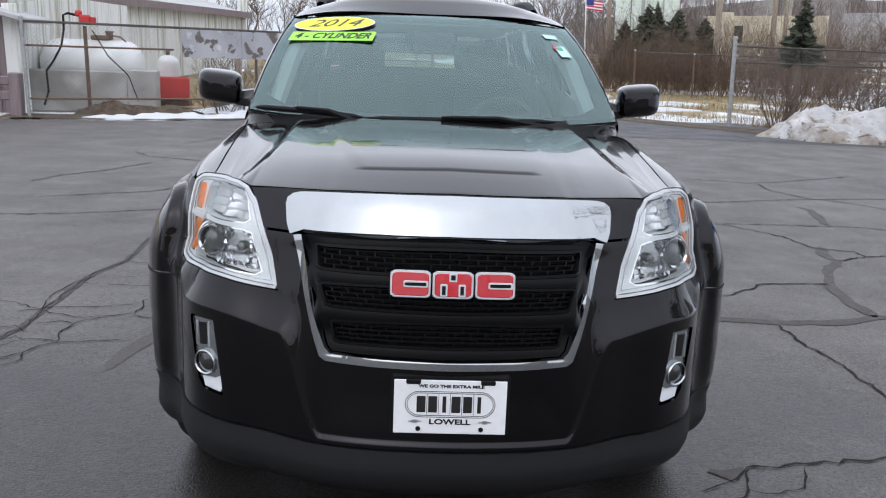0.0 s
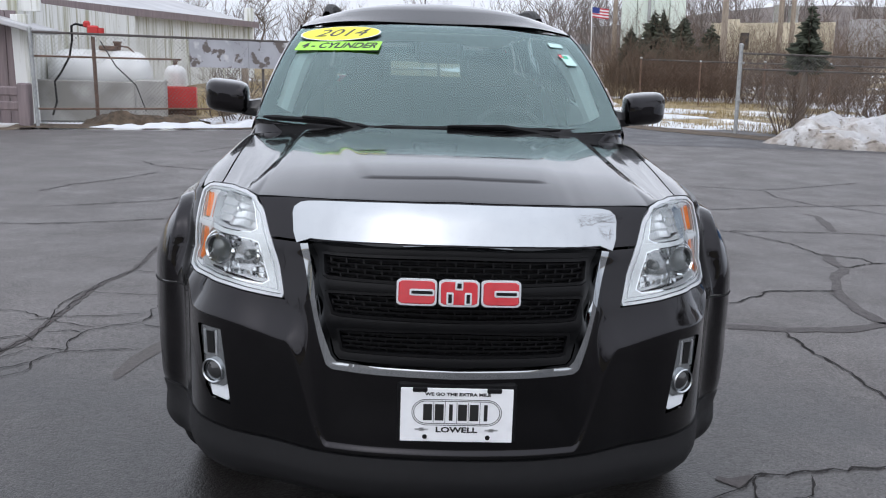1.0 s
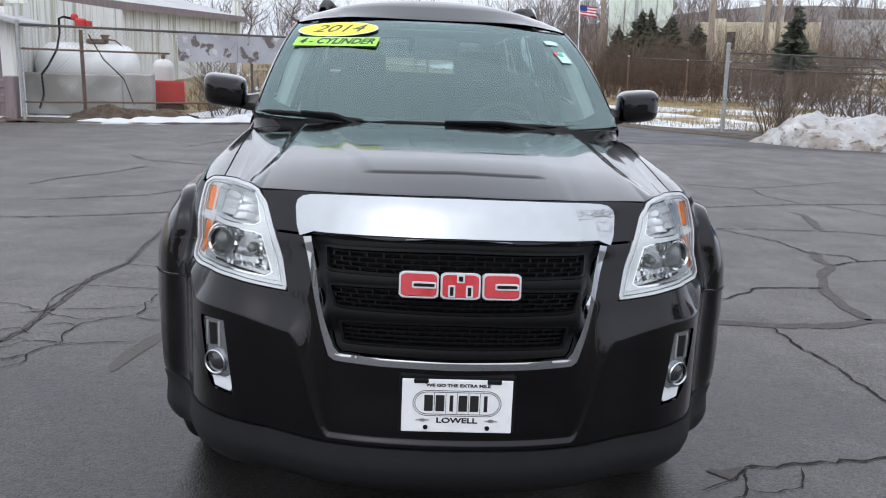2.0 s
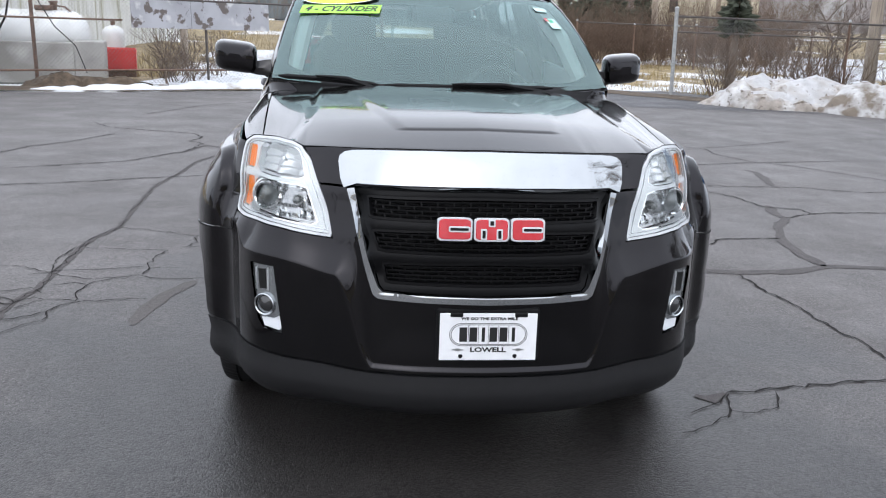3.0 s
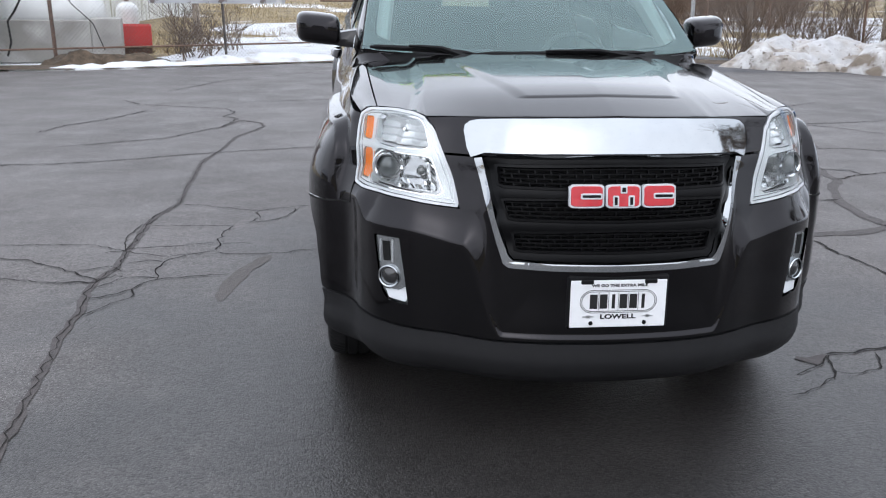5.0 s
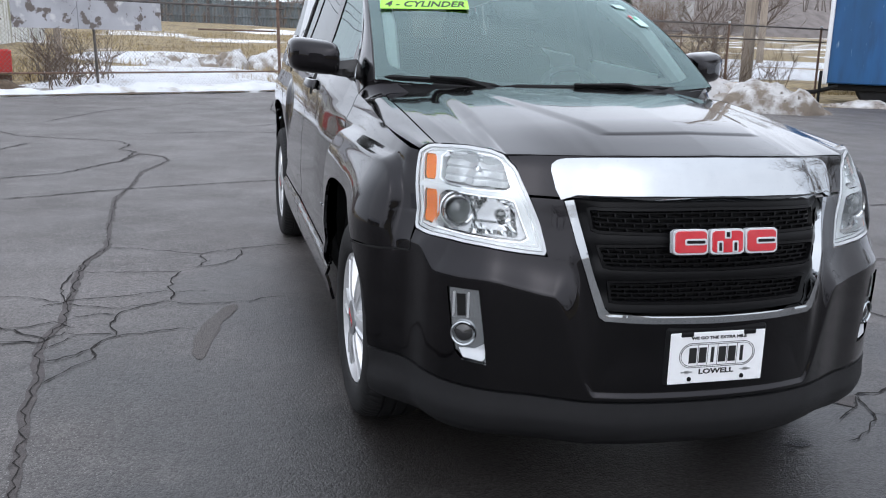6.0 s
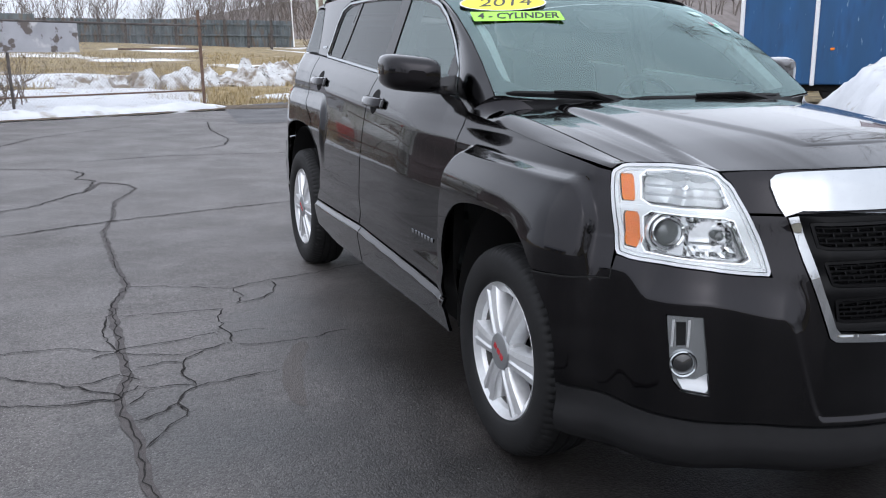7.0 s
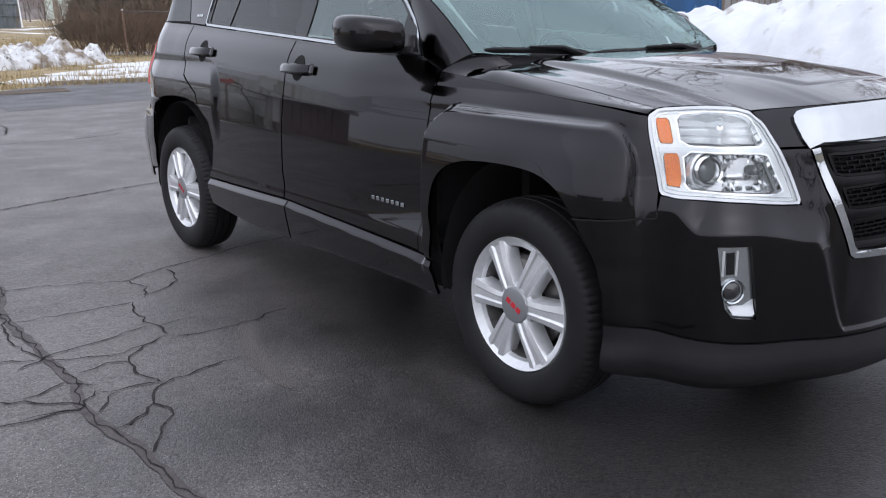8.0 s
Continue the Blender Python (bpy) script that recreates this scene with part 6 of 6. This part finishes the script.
# brush along the fences
rb = random.Random(11)
for k in range(34):
    d = rb.uniform(2.0, 17) if k > 9 else (1.45, 4.3)[k % 2] + rb.uniform(-.25, .25)
    p = gon(d, 0)
    bush(p.x + rb.uniform(-.3, .3), p.y + rb.uniform(.15, .8), rb.uniform(1.1, 2.0), .5, 1000 + k, stems=6 if k < 10 else 4)
for k in range(46):
    x = rb.uniform(7.0, 15.5)
    bush(x, 29.9 - .12 * (x - 7) + rb.uniform(0, 3), rb.uniform(1.5, 2.5), 1.3, 1400 + k, stems=15)
for k in range(9):
    d = rb.uniform(1.9, 4.0)
    p = fon(d, 0)
    bush(p.x + rb.uniform(-.6, .3), p.y + rb.uniform(.5, 2.6), rb.uniform(.7, 1.5), .6, 180 + k, stems=5)
for k in range(18):
    x = rb.uniform(10, 24)
    bush(x, 44 + rb.uniform(-2, 6), rb.uniform(3, 4.6), 2.6, 210 + k, stems=18)


def grass(name, region, count, seed, label):
    rnd, sh = random.Random(seed), Shape()
    for _ in range(count):
        x, y = region(rnd)
        if noise.noise(Vector((x * .35, y * .35, 3))) < -.12:
            continue
        z, a, h = rise(x, y) - .035, rnd.uniform(0, 6.3), rnd.uniform(.06, .26)
        w, l = .010 + .004 * rnd.random(), rnd.uniform(.02, .14)
        c, s = math.cos(a), math.sin(a)
        sh.add([(x - s * w, y + c * w, z), (x + s * w, y - c * w, z), (x + c * l, y + s * l, z + h)], [(0, 1, 2)])
    return single(name, sh, GRASS, label, "grass", kind="stuff", flat=True)


heap("snow_patch", [(12.6, 30.5), (18, 28.6), (25, 27)], 3.2, [.05, .07, .05], SNOW, 90, "broad sheet of old snow on the field", rough_=.02)
heap("snow_patch", [(15, 38), (21, 36), (30, 33)], 3.0, [.05, .07, .05], SNOW, 91, "broad sheet of old snow on the field", rough_=.02)
grass("dry_grass", lambda r: (r.uniform(-7, 14), 18.5 + 26 * r.random() ** 1.5), 26000, 5, "matted yellow dead grass")
grass("dry_grass", lambda r: ((lambda d: (gon(d, 0).x + r.uniform(-.3, .5), gon(d, 0).y + r.uniform(-.2, 1.0)))(r.uniform(0, 14))), 5000, 6, "tall yellow dead grass along the fence")

# ---- behind the fence: tanks, pump post, walls ----
tank = thing("fuel_tank", (-6.1, 16.0, 0), "white horizontal fuel tank with rust streaks", "tank", "fuel tanks")
ax = pose(-6.72, 16.6, .88, 0, 90, 12)
part("shell", Shape().turn([(.50 * math.sin(k * math.pi / 18), -.62 - .40 * math.cos(k * math.pi / 18)) for k in range(10)] + [(.50 * math.cos(k * math.pi / 18), .62 + .40 * math.sin(k * math.pi / 18)) for k in range(10)], ax, 40), TANKWHITE, tank)
part("filler_neck", Shape().turn([(.07, 0), (.07, .16), (.09, .16), (.09, .20), (0, .20)], pose(-6.4, 16.7, 1.36), 14), RUSTY, tank)
part("manway", Shape().box((.34, .2, .10), pose(-6.55, 16.6, 1.42), .02), RUSTY, tank)
tank2 = thing("gas_tank", (-5.68, 18.4, 0), "small upright white gas tank with a domed top", "tank")
part("shell", Shape().turn([(0, .02), (.20, .04), (.24, .10)] + [(.24 * math.cos(k * math.pi / 16), .90 + .20 * math.sin(k * math.pi / 16)) for k in range(9)], pose(-5.68, 18.4, 0), 32), TANKWHITE, tank2)
part("valve", Shape().turn([(.05, 0), (.05, .07), (.07, .08), (0, .11)], pose(-5.68, 18.4, 1.09), 12), RUSTY, tank2)
pipe = thing("vent_pipe", (-5.95, 16.75, 1.3), "rusty curved vent pipe on the tank", "pipe")
part("pipe", Shape().tube([(-6.45, 16.62, 1.34), (-6.35, 16.6, 1.47), (-6.15, 16.6, 1.45), (-5.98, 16.6, 1.30), (-5.93, 16.6, 1.12)], .018, 8), RUSTY, pipe)
for x, y, w, d_, h, rz, m_ in ((-6.75, 15.7, 1.95, .22, .80, 10, CONCRETE), (-5.55, 16.1, .55, .7, .84, 10, CONCRETE)):
    single("concrete_block", Shape().box((w, d_, h), pose(x, y, h / 2 - .02, 0, 0, rz), .02), m_, "weathered grey concrete block under the tanks", "concrete block", "tank blocks")
crate = thing("red_box", (-5.0, 17.9, 0), "open red painted steel box beside the tanks", "box")
for dx, dy, w, d_ in ((0, -.34, .74, .03), (0, .34, .74, .03), (-.355, 0, .03, .66), (.355, 0, .03, .66)):
    m_ = pose(-5.42, 17.7, .40, 0, 0, 12) @ pose(dx, dy, 0)
    part("side", Shape().box((w, d_, .46), m_, .008), REDBOX, crate)
part("bottom", Shape().box((.70, .66, .03), pose(-5.42, 17.7, .19, 0, 0, 12)), REDBOX, crate)
part("skid", Shape().box((.8, .1, .12), pose(-5.42, 17.5, .09, 0, 0, 12), .01), RUSTY, crate)
valve = thing("pump_post", (-6.15, 14.7, 0), "rusty pipe post with a red fuel valve on top", "pipe")
part("pipe", Shape().tube([(-6.15, 14.7, -.05), (-6.18, 14.7, 1.62)], .035, 10), RUSTY, valve)
part("valve_body", Shape().box((.20, .12, .16), pose(-6.16, 14.68, 1.74, 0, 0, 10), .03).box((.12, .10, .12), pose(-6.28, 14.7, 1.84), .03).turn([(.0, 0), (.06, 0), (.06, .12), (0, .12)], pose(-6.02, 14.68, 1.66), 14), REDBOX, valve)
part("elbow", Shape().tube([(-6.28, 14.7, 1.80), (-6.50, 14.75, 1.84), (-6.58, 14.75, 1.80), (-6.58, 14.75, 1.55)], .022, 8), DARK, valve)
part("hose", Shape().tube([(-6.58, 14.75, 1.55), (-6.66, 14.8, 1.25), (-6.85, 14.85, .95), (-7.0, 14.9, .78), (-6.98, 14.9, .4), (-7.05, 14.85, .15)], .020, 8), DARK, valve)
part("hose", Shape().tube([(-6.05, 14.7, 1.55), (-5.85, 14.9, 1.1), (-5.55, 15.1, .75), (-5.40, 15.2, .25)], .011, 6), DARK, valve)
single("white_post", Shape().box((.16, .16, 1.15), pose(-4.6, 21.0, .5, 0, -1.6), .02), POLE, "pale weathered wooden post in the snow", "post")
for k in range(2):
    r_ = random.Random(300 + k)
    single("debris", Shape().box((.7, .12, .08), pose(-5.8 + .5 * k, 14.95 + .3 * k, .07, 0, 8 * r_.uniform(-1, 1), r_.uniform(0, 70)), .02), DARK, "dark rotten timber on the ground", "timber", "rotten timbers")

# the white shed and the boarded garage
shed = thing("metal_building", (-9, 26, 0), "long white corrugated building with mildew streaks and a grey roof", "building")
A, B_ = Vector((-11.6, 17.4, 0)), Vector((-7.4, 36, 0))
along = (B_ - A).normalized()
out = Vector((along.y, -along.x, 0))
total = (B_ - A).length
corr = []
for k in range(int(total / .10) + 1):
    p = A + along * (.10 * k) + out * (.022 if k % 3 == 0 else 0)
    corr.append([(p.x, p.y, -.1), (p.x - .05, p.y, 2.62)])
part("wall", Shape().sheet(corr), SIDING, shed, flat=True)
part("end_wall", Shape().add([B_ + Vector((0, 0, -.1)), B_ + Vector((-12, 1.5, -.1)), B_ + Vector((-12, 1.5, 2.6)), B_ + Vector((-6, .8, 4.2)), B_ + Vector((0, 0, 2.6))], [(0, 1, 2, 3, 4)]), SIDING, shed)
part("corner_board", Shape().box((.35, .30, 3.4), pose(B_.x + .1, B_.y - .1, 1.5), .02), SIDING, shed)
ridge = Vector((-6.0, .9, 1.55))
rf = Shape().sheet([[A + out * .35 + Vector((0, 0, 2.58)), B_ + out * .35 + along * .4 + Vector((0, 0, 2.58))], [A + ridge + Vector((0, 0, 2.62)), B_ + ridge + along * .4 + Vector((0, 0, 2.62))]])
part("roof", rf, ROOFING, shed)
part("fascia", Shape().sheet([[A + out * .36 + Vector((0, 0, z)), B_ + out * .36 + along * .4 + Vector((0, 0, z))] for z in (2.42, 2.66)]), PURPLE, shed, "brown eave board")
garage = thing("garage", (-9, 15.5, 0), "boarded purple-brown garage with white corner", "building")
part("corner_post", Shape().box((.28, .30, 2.0), pose(-7.55, 14.95, .98, 0, -1.5), .01), SIDING, garage)
for k in range(14):
    part("board", Shape().box((.19, .05, 2.1), pose(-7.79 - .20 * k, 15.0, 1.0), .008), PURPLE, garage)
part("eave", Shape().box((4.2, 1.1, .10), pose(-9.1, 14.9, 2.18, 0, 14, 0), .02), ROOFING, garage)
part("gable", Shape().box((4.2, .06, .5), pose(-9.4, 15.2, 2.3), .01), SIDING, garage)
part("wall", Shape().box((.1, 7, 2.3), pose(-7.75, 18.6, 1.1)), SIDING, garage)
guard = thing("guard_rail", (-7.1, 13.9, 0), "weathered purple-grey guard rail with a stout post", "rail")
part("post", Shape().box((.20, .20, .82), pose(-7.12, 13.85, .36), .02), PURPLE, guard)
for z in (.36, .62):
    part("rail", Shape().box((3.6, .08, .16), pose(-8.9, 13.95, z), .02), PURPLE, guard)

# ---- distance ----
yard = thing("metal_fence", (3, 58, 0), "long blue-grey corrugated metal yard fence", "fence")
for k in range(11):
    x0 = -5.2 + 1.5 * k
    z0 = 1.34 + .004 * k * 3
    ribs = [[(x0 + .10 * j, 57.9 + (.05 if j % 2 else 0), z0 - .5), (x0 + .10 * j, 57.9 + (.05 if j % 2 else 0), z0 + 1.20)] for j in range(15)]
    part("sheet", Shape().sheet(ribs), BLUEGREY, yard, flat=True)
    part("post", Shape().box((.16, .14, 2.2), pose(x0 - .05, 57.82, z0 + .16), .01), DARKRAIL, yard)
    for h in (.25, .95):
        part("rail", Shape().box((1.5, .06, .10), pose(x0 + .7, 57.85, z0 + h), .008), BLUEGREY, yard)
slat = thing("slat_fence", (-5, 57, 0), "far dark slatted fence", "fence")
part("panel", Shape().box((3.4, .06, 1.5), pose(-6.0, 57.2, 2.0)), BLUEGREY, slat)
beige = thing("factory", (24, 58, 2), "beige flat-roofed factory with a dark window", "building")
p, q = Vector((20.3, 58.9, 0)), Vector((27.0, 56.3, 0))
part("wall", Shape().box((7.8, 5, 3.4), Matrix.Translation(((p + q) / 2 + Vector((.4, 2.7, 2.75)))) @ pose(0, 0, 0, 0, -1.5, -21), .02), BEIGE, beige)
part("pilaster", Shape().box((.9, .5, 3.6), pose(20.7, 58.5, 2.8, 0, -1.5, -21), .02), BEIGE, beige)
part("window", Shape().box((.55, .08, 1.1), pose(21.45, 58.15, 3.2, 0, -1.5, -21)), WINDOW, beige)
part("vent", Shape().turn([(.35, 0), (.35, 1.2), (.42, 1.3), (0, 1.5)], pose(24.3, 60, 4.4), 14).turn([(.35, 0), (.35, 1.2), (.42, 1.3), (0, 1.5)], pose(25.3, 60, 4.4), 14), GALV, beige)
part("annex", Shape().box((5.0, 4, 2.6), pose(34, 64, 3.9, 0, -1.5, -24)), ROOFING, beige)
green = thing("silo_building", (17, 66, 0), "tall pale green industrial building", "building")
for k in range(4):
    part("panel", Shape().box((1.12, 3, 8), pose(15.5 + 1.13 * k, 66.6 - .27 * k, 5.5, 0, -1.5, -14), .04), PALEGREEN, green)
part("pipe", Shape().tube([(16.6, 64.6, 1), (16.4, 64.6, 9)], .12, 8), GALV, green)
for k, (x, y, z, h, w) in enumerate(((10.85, 40.7, .5, 3.5, 2.9), (12.1, 40.3, .5, 3.2, 2.8), (13.4, 40, .6, 2.9, 2.4), (10.0, 21.3, .1, 3.1, 2.1), (10.2, 42.5, .4, 2.9, 2.6), (13.0, 43.0, .5, 3.4, 2.8), (11.5, 41.6, .4, 3.7, 2.8))):
    spruce(x, y, z, h, w, 400 + k, .42 if h == 3.1 else 0)


def utility_pole(x, y, z, h, r, arm=True):
    root = thing("utility_pole", (x, y, z), "weathered wooden utility pole", "pole", "utility poles")
    top_ = Vector((x - .028 * h, y, z + h))
    part("pole", Shape().tube([(x, y, z - .3), top_], [r, r * .75], 10), POLE, root)
    if arm:
        part("crossarm", Shape().box((2.2, .10, .12), pose(top_.x, y - .1, z + h - .6, 0, -1.6, 10), .01), POLE, root)
    return root


for a in ((12.45, 35.2, .4, 9, .14), (21.8, 53, 1.6, 9, .17), (22.5, 52.9, 1.6, 9, .15), (12.4, 18.6, .0, 9, .16), (21.2, 31, .8, 9, .15), (10.4, 47, .6, 9, .14)):
    utility_pole(*a)
wires = Shape()
for z in (5.2, 5.6, 6.0):
    wires.tube([Vector((-40, 47, z + 2)).lerp(Vector((60, 36, z + 2)), t) + Vector((0, 0, -1.6 * 4 * t * (1 - t))) for t in np.linspace(0, 1, 16)], .02, 4)
single("overhead_wire", wires, DARK, "thin black overhead wires", "wire")
flag = thing("flag_pole", (10.75, 56.3, 0), "white pole with a small striped flag", "flag")
part("pole", Shape().tube([(10.9, 56.3, 1), (10.7, 56.3, 5.2)], .04, 8), WHITE, flag)
for k in range(7):
    part("stripe", Shape().sheet([[(10.75 + .12 * j, 56.3 + .05 * math.sin(j * 1.3), 4.95 - .09 * k - .012 * j - d) for j in range(10)] for d in (0, .088)]), FLAGRED if k % 2 == 0 else WHITE, flag)
part("canton", Shape().sheet([[(10.74 + .12 * j, 56.27 + .05 * math.sin(j * 1.3), 4.955 - .012 * j - d) for j in range(5)] for d in (0, .35)]), FLAGBLUE, flag)

for k, (x, y, h) in enumerate(((16.5, 28.2, 3.0), (17.4, 28.6, 2.6), (-14, 110, 7), (-20, 112, 8), (-11, 108, 6.5), (30, 44, 5))):
    tree(x, y, h, h * .018, 500 + k, 4 if y < 60 else 3)
tree(18.5, 11.0, 11, .26, 520, 5, "large bare winter tree behind the snow bank")
tree(21, 2.0, 12, .28, 521, 5, "large bare winter tree behind the snow bank")


def woods(name, line, count, heights, seed, label):
    """Far winter woods: many thin stems."""
    rnd, sh = random.Random(seed), Shape()
    for _ in range(count):
        t = rnd.random()
        k = min(len(line) - 2, int(t * (len(line) - 1)))
        a, b = Vector(line[k]), Vector(line[k + 1])
        p = a.lerp(b, rnd.random())
        x, y, z = p.x + rnd.uniform(-3, 3), p.y + rnd.uniform(-6, 10), p.z
        h = rnd.uniform(*heights) * (1 + .3 * noise.noise(Vector((x * .05, y * .05, 0))))
        twigs(sh, (x, y, z - .5), (rnd.uniform(-.1, .1), 0, 1), h * .7, h * .014, 2, rnd, .45, 3, 0, (4, 6))
    return single(name, sh, FARWOOD, label, "woods", kind="stuff", flat=True)


woods("far_woods", [(14, 96, 2.2), (34, 92, 4.2), (60, 84, 5.2), (88, 70, 6)], 190, (5, 8.0), 1, "grey-brown leafless woods on a rise")
woods("far_woods", [(-46, 118, 1.3), (-20, 118, 1.4), (4, 118, 1.6)], 120, (4, 6.5), 2, "grey leafless woods far off")
woods("far_woods", [(3, 75, 1.2), (14, 72, 1.8), (24, 70, 2.2)], 90, (3, 5.0), 3, "brown leafless thicket")
hill = Shape().sheet([[(x, 130 + 8 * math.sin(x * .05), -1) for x in range(-150, 200, 10)], [(x, 150, (2.4 if x < 0 else 2.4 + min(10, x * .15)) + 1.1 * noise.noise(Vector((x * .06, 0, 0)))) for x in range(-150, 200, 10)],
                      [(x, 210, (3.0 if x < 0 else 3.0 + min(11, x * .16)) + 1.1 * noise.noise(Vector((x * .06, 4, 0)))) for x in range(-150, 200, 10)]])
single("backdrop_hill", hill, FARWOOD, "low grey-brown wooded hill", "hill", kind="structure")

# the blue truck body, porch and clutter behind the bank
body_m = pose(15.17, 14.65, 0, 0, -1.0, -43.5)
truck = thing("truck_body", (15.7, 14.5, 0), "blue steel truck body with white corner posts and scratches", "truck body")
part("box", Shape().box((5.45, 2.3, 2.9), body_m @ pose(0, 1.15, 1.95), .03), BLUE, truck)
for x in (-2.72, -1.02, 2.70):
    part("corner_post", Shape().box((.10, .08, 2.95), body_m @ pose(x, -.02, 1.95), .02), WHITE if x < 2 else BLUE, truck)
part("under_frame", Shape().box((5.3, 2.0, .16), body_m @ pose(0, 1.15, .42), .02), DARK, truck)
for x in (-1.6, -.4, 1.9):
    part("wheel", Shape().turn([(0, -.12), (.40, -.12), (.45, -.08), (.45, .08), (.40, .12), (0, .12)], body_m @ pose(x, .35, .45, 90), 24), RUBBER, truck)
part("tow_hitch", Shape().tube([body_m @ Vector((-2.4, -.15, .45)), body_m @ Vector((-2.9, -.2, .30)), body_m @ Vector((-3.1, -.2, .28))], .05, 8).tube([body_m @ Vector((-2.8, -.2, .05)), body_m @ Vector((-2.8, -.2, .8))], .035, 8), DARK, truck)
part("marker_light", Shape().box((.10, .03, .06), body_m @ pose(-.62, -.03, 1.35), .01), AMBER, truck)
porch_m = pose(21.3, 15.1, .40, 0, 0, -54)
porch = thing("porch", (21.3, 15.1, 0), "weathered wooden porch with railing and steps", "porch")
for k in range(22):
    part("baluster", Shape().box((.045, .04, .95), porch_m @ pose(-.2 + .16 * k, 0, 1.45), .004), POLE, porch)
for z in (.95, 1.95):
    part("rail", Shape().box((3.6, .08, .09), porch_m @ pose(1.5, 0, z), .01), POLE, porch)
for k in range(6):
    part("step", Shape().box((.9, .28, .05), porch_m @ pose(-1.1, .1 + .22 * k, .35 + .17 * k), .006), POLE, porch)
for x in (-1.65, -.45, 3.3):
    part("post", Shape().box((.12, .12, 3.2), porch_m @ pose(x, .1, 1.3), .01), POLE, porch)
for k in range(14):
    for sg in (-1, 1):
        part("lattice", Shape().box((.03, .012, 1.5), porch_m @ pose(-1.5 + .16 * k, .9 + .01 * sg, 2.3, 0, 45 * sg, 0)), POLE, porch)
part("deck", Shape().box((5.2, 2.2, .12), porch_m @ pose(.8, 1.3, .9), .01), POLE, porch)
house = thing("house", (26, 16, 0), "plain grey-sided house behind the porch", "house")
part("wall", Shape().box((11, 5, 4.6), porch_m @ pose(2.6, 5.2, 1.9), .02), ROOFING, house)
part("roof", Shape().sheet([[porch_m @ Vector((x, y, z)) for x in (-3.4, 8.6)] for y, z in ((2.3, 4.5), (5.2, 6.6), (8.1, 4.5))]), PURPLE, house)
tub = thing("white_tub", (13.31, 11.63, 0), "white plastic tub with a dark opening in the snow", "tub")
part("body", Shape().box((.66, .6, .86), pose(13.31, 11.63, .95, 0, 0, -45), .10), WHITE, tub)
part("opening", Shape().box((.42, .03, .26), pose(13.12, 11.41, 1.17, 0, 0, -45), .04), DARK, tub)

# the office across the lot, mirrored in the flank of the car
office = thing("office", (-42, 3, 0), "low white office with garage doors and a dark eave", "building")
part("wall", Shape().box((.4, 26, 3.0), pose(-41, 2, 1.5)), SIDING, office)
part("eave", Shape().box((1.6, 27, .35), pose(-40.7, 2, 3.1), .05), PURPLE, office)
part("roof", Shape().sheet([[(-39.9, y, 3.3) for y in (-11.5, 15.5)], [(-46, y, 5.4) for y in (-11.5, 15.5)]]), SNOW, office)
for k in range(5):
    part("garage_door", Shape().box((.1, 3.0, 2.4), pose(-40.78, -7 + 4.2 * k, 1.2), .02), GALV if k % 2 else BEIGE, office)
for k in range(5):
    part("door_frame", Shape().box((.12, .22, 2.5), pose(-40.76, -5.05 + 4.2 * k, 1.25), .01), DARK, office)
# unseen shop added behind the camera; trees added to darken the car's reflections
far = thing("shop", (4, -45, 0), "unseen long low shop added behind the camera", "building")
part("wall", Shape().box((46, 6, 3.6), pose(0, -46, 1.8)), BEIGE, far)
part("roof", Shape().box((47, 7, .4), pose(0, -46, 3.8), .05), ROOFING, far)
woods("street_woods", [(-90, -62, 0), (-30, -66, 0), (30, -66, 0), (90, -60, 0)], 130, (8, 12), 4, "unseen leafless trees added to darken the car's reflections")
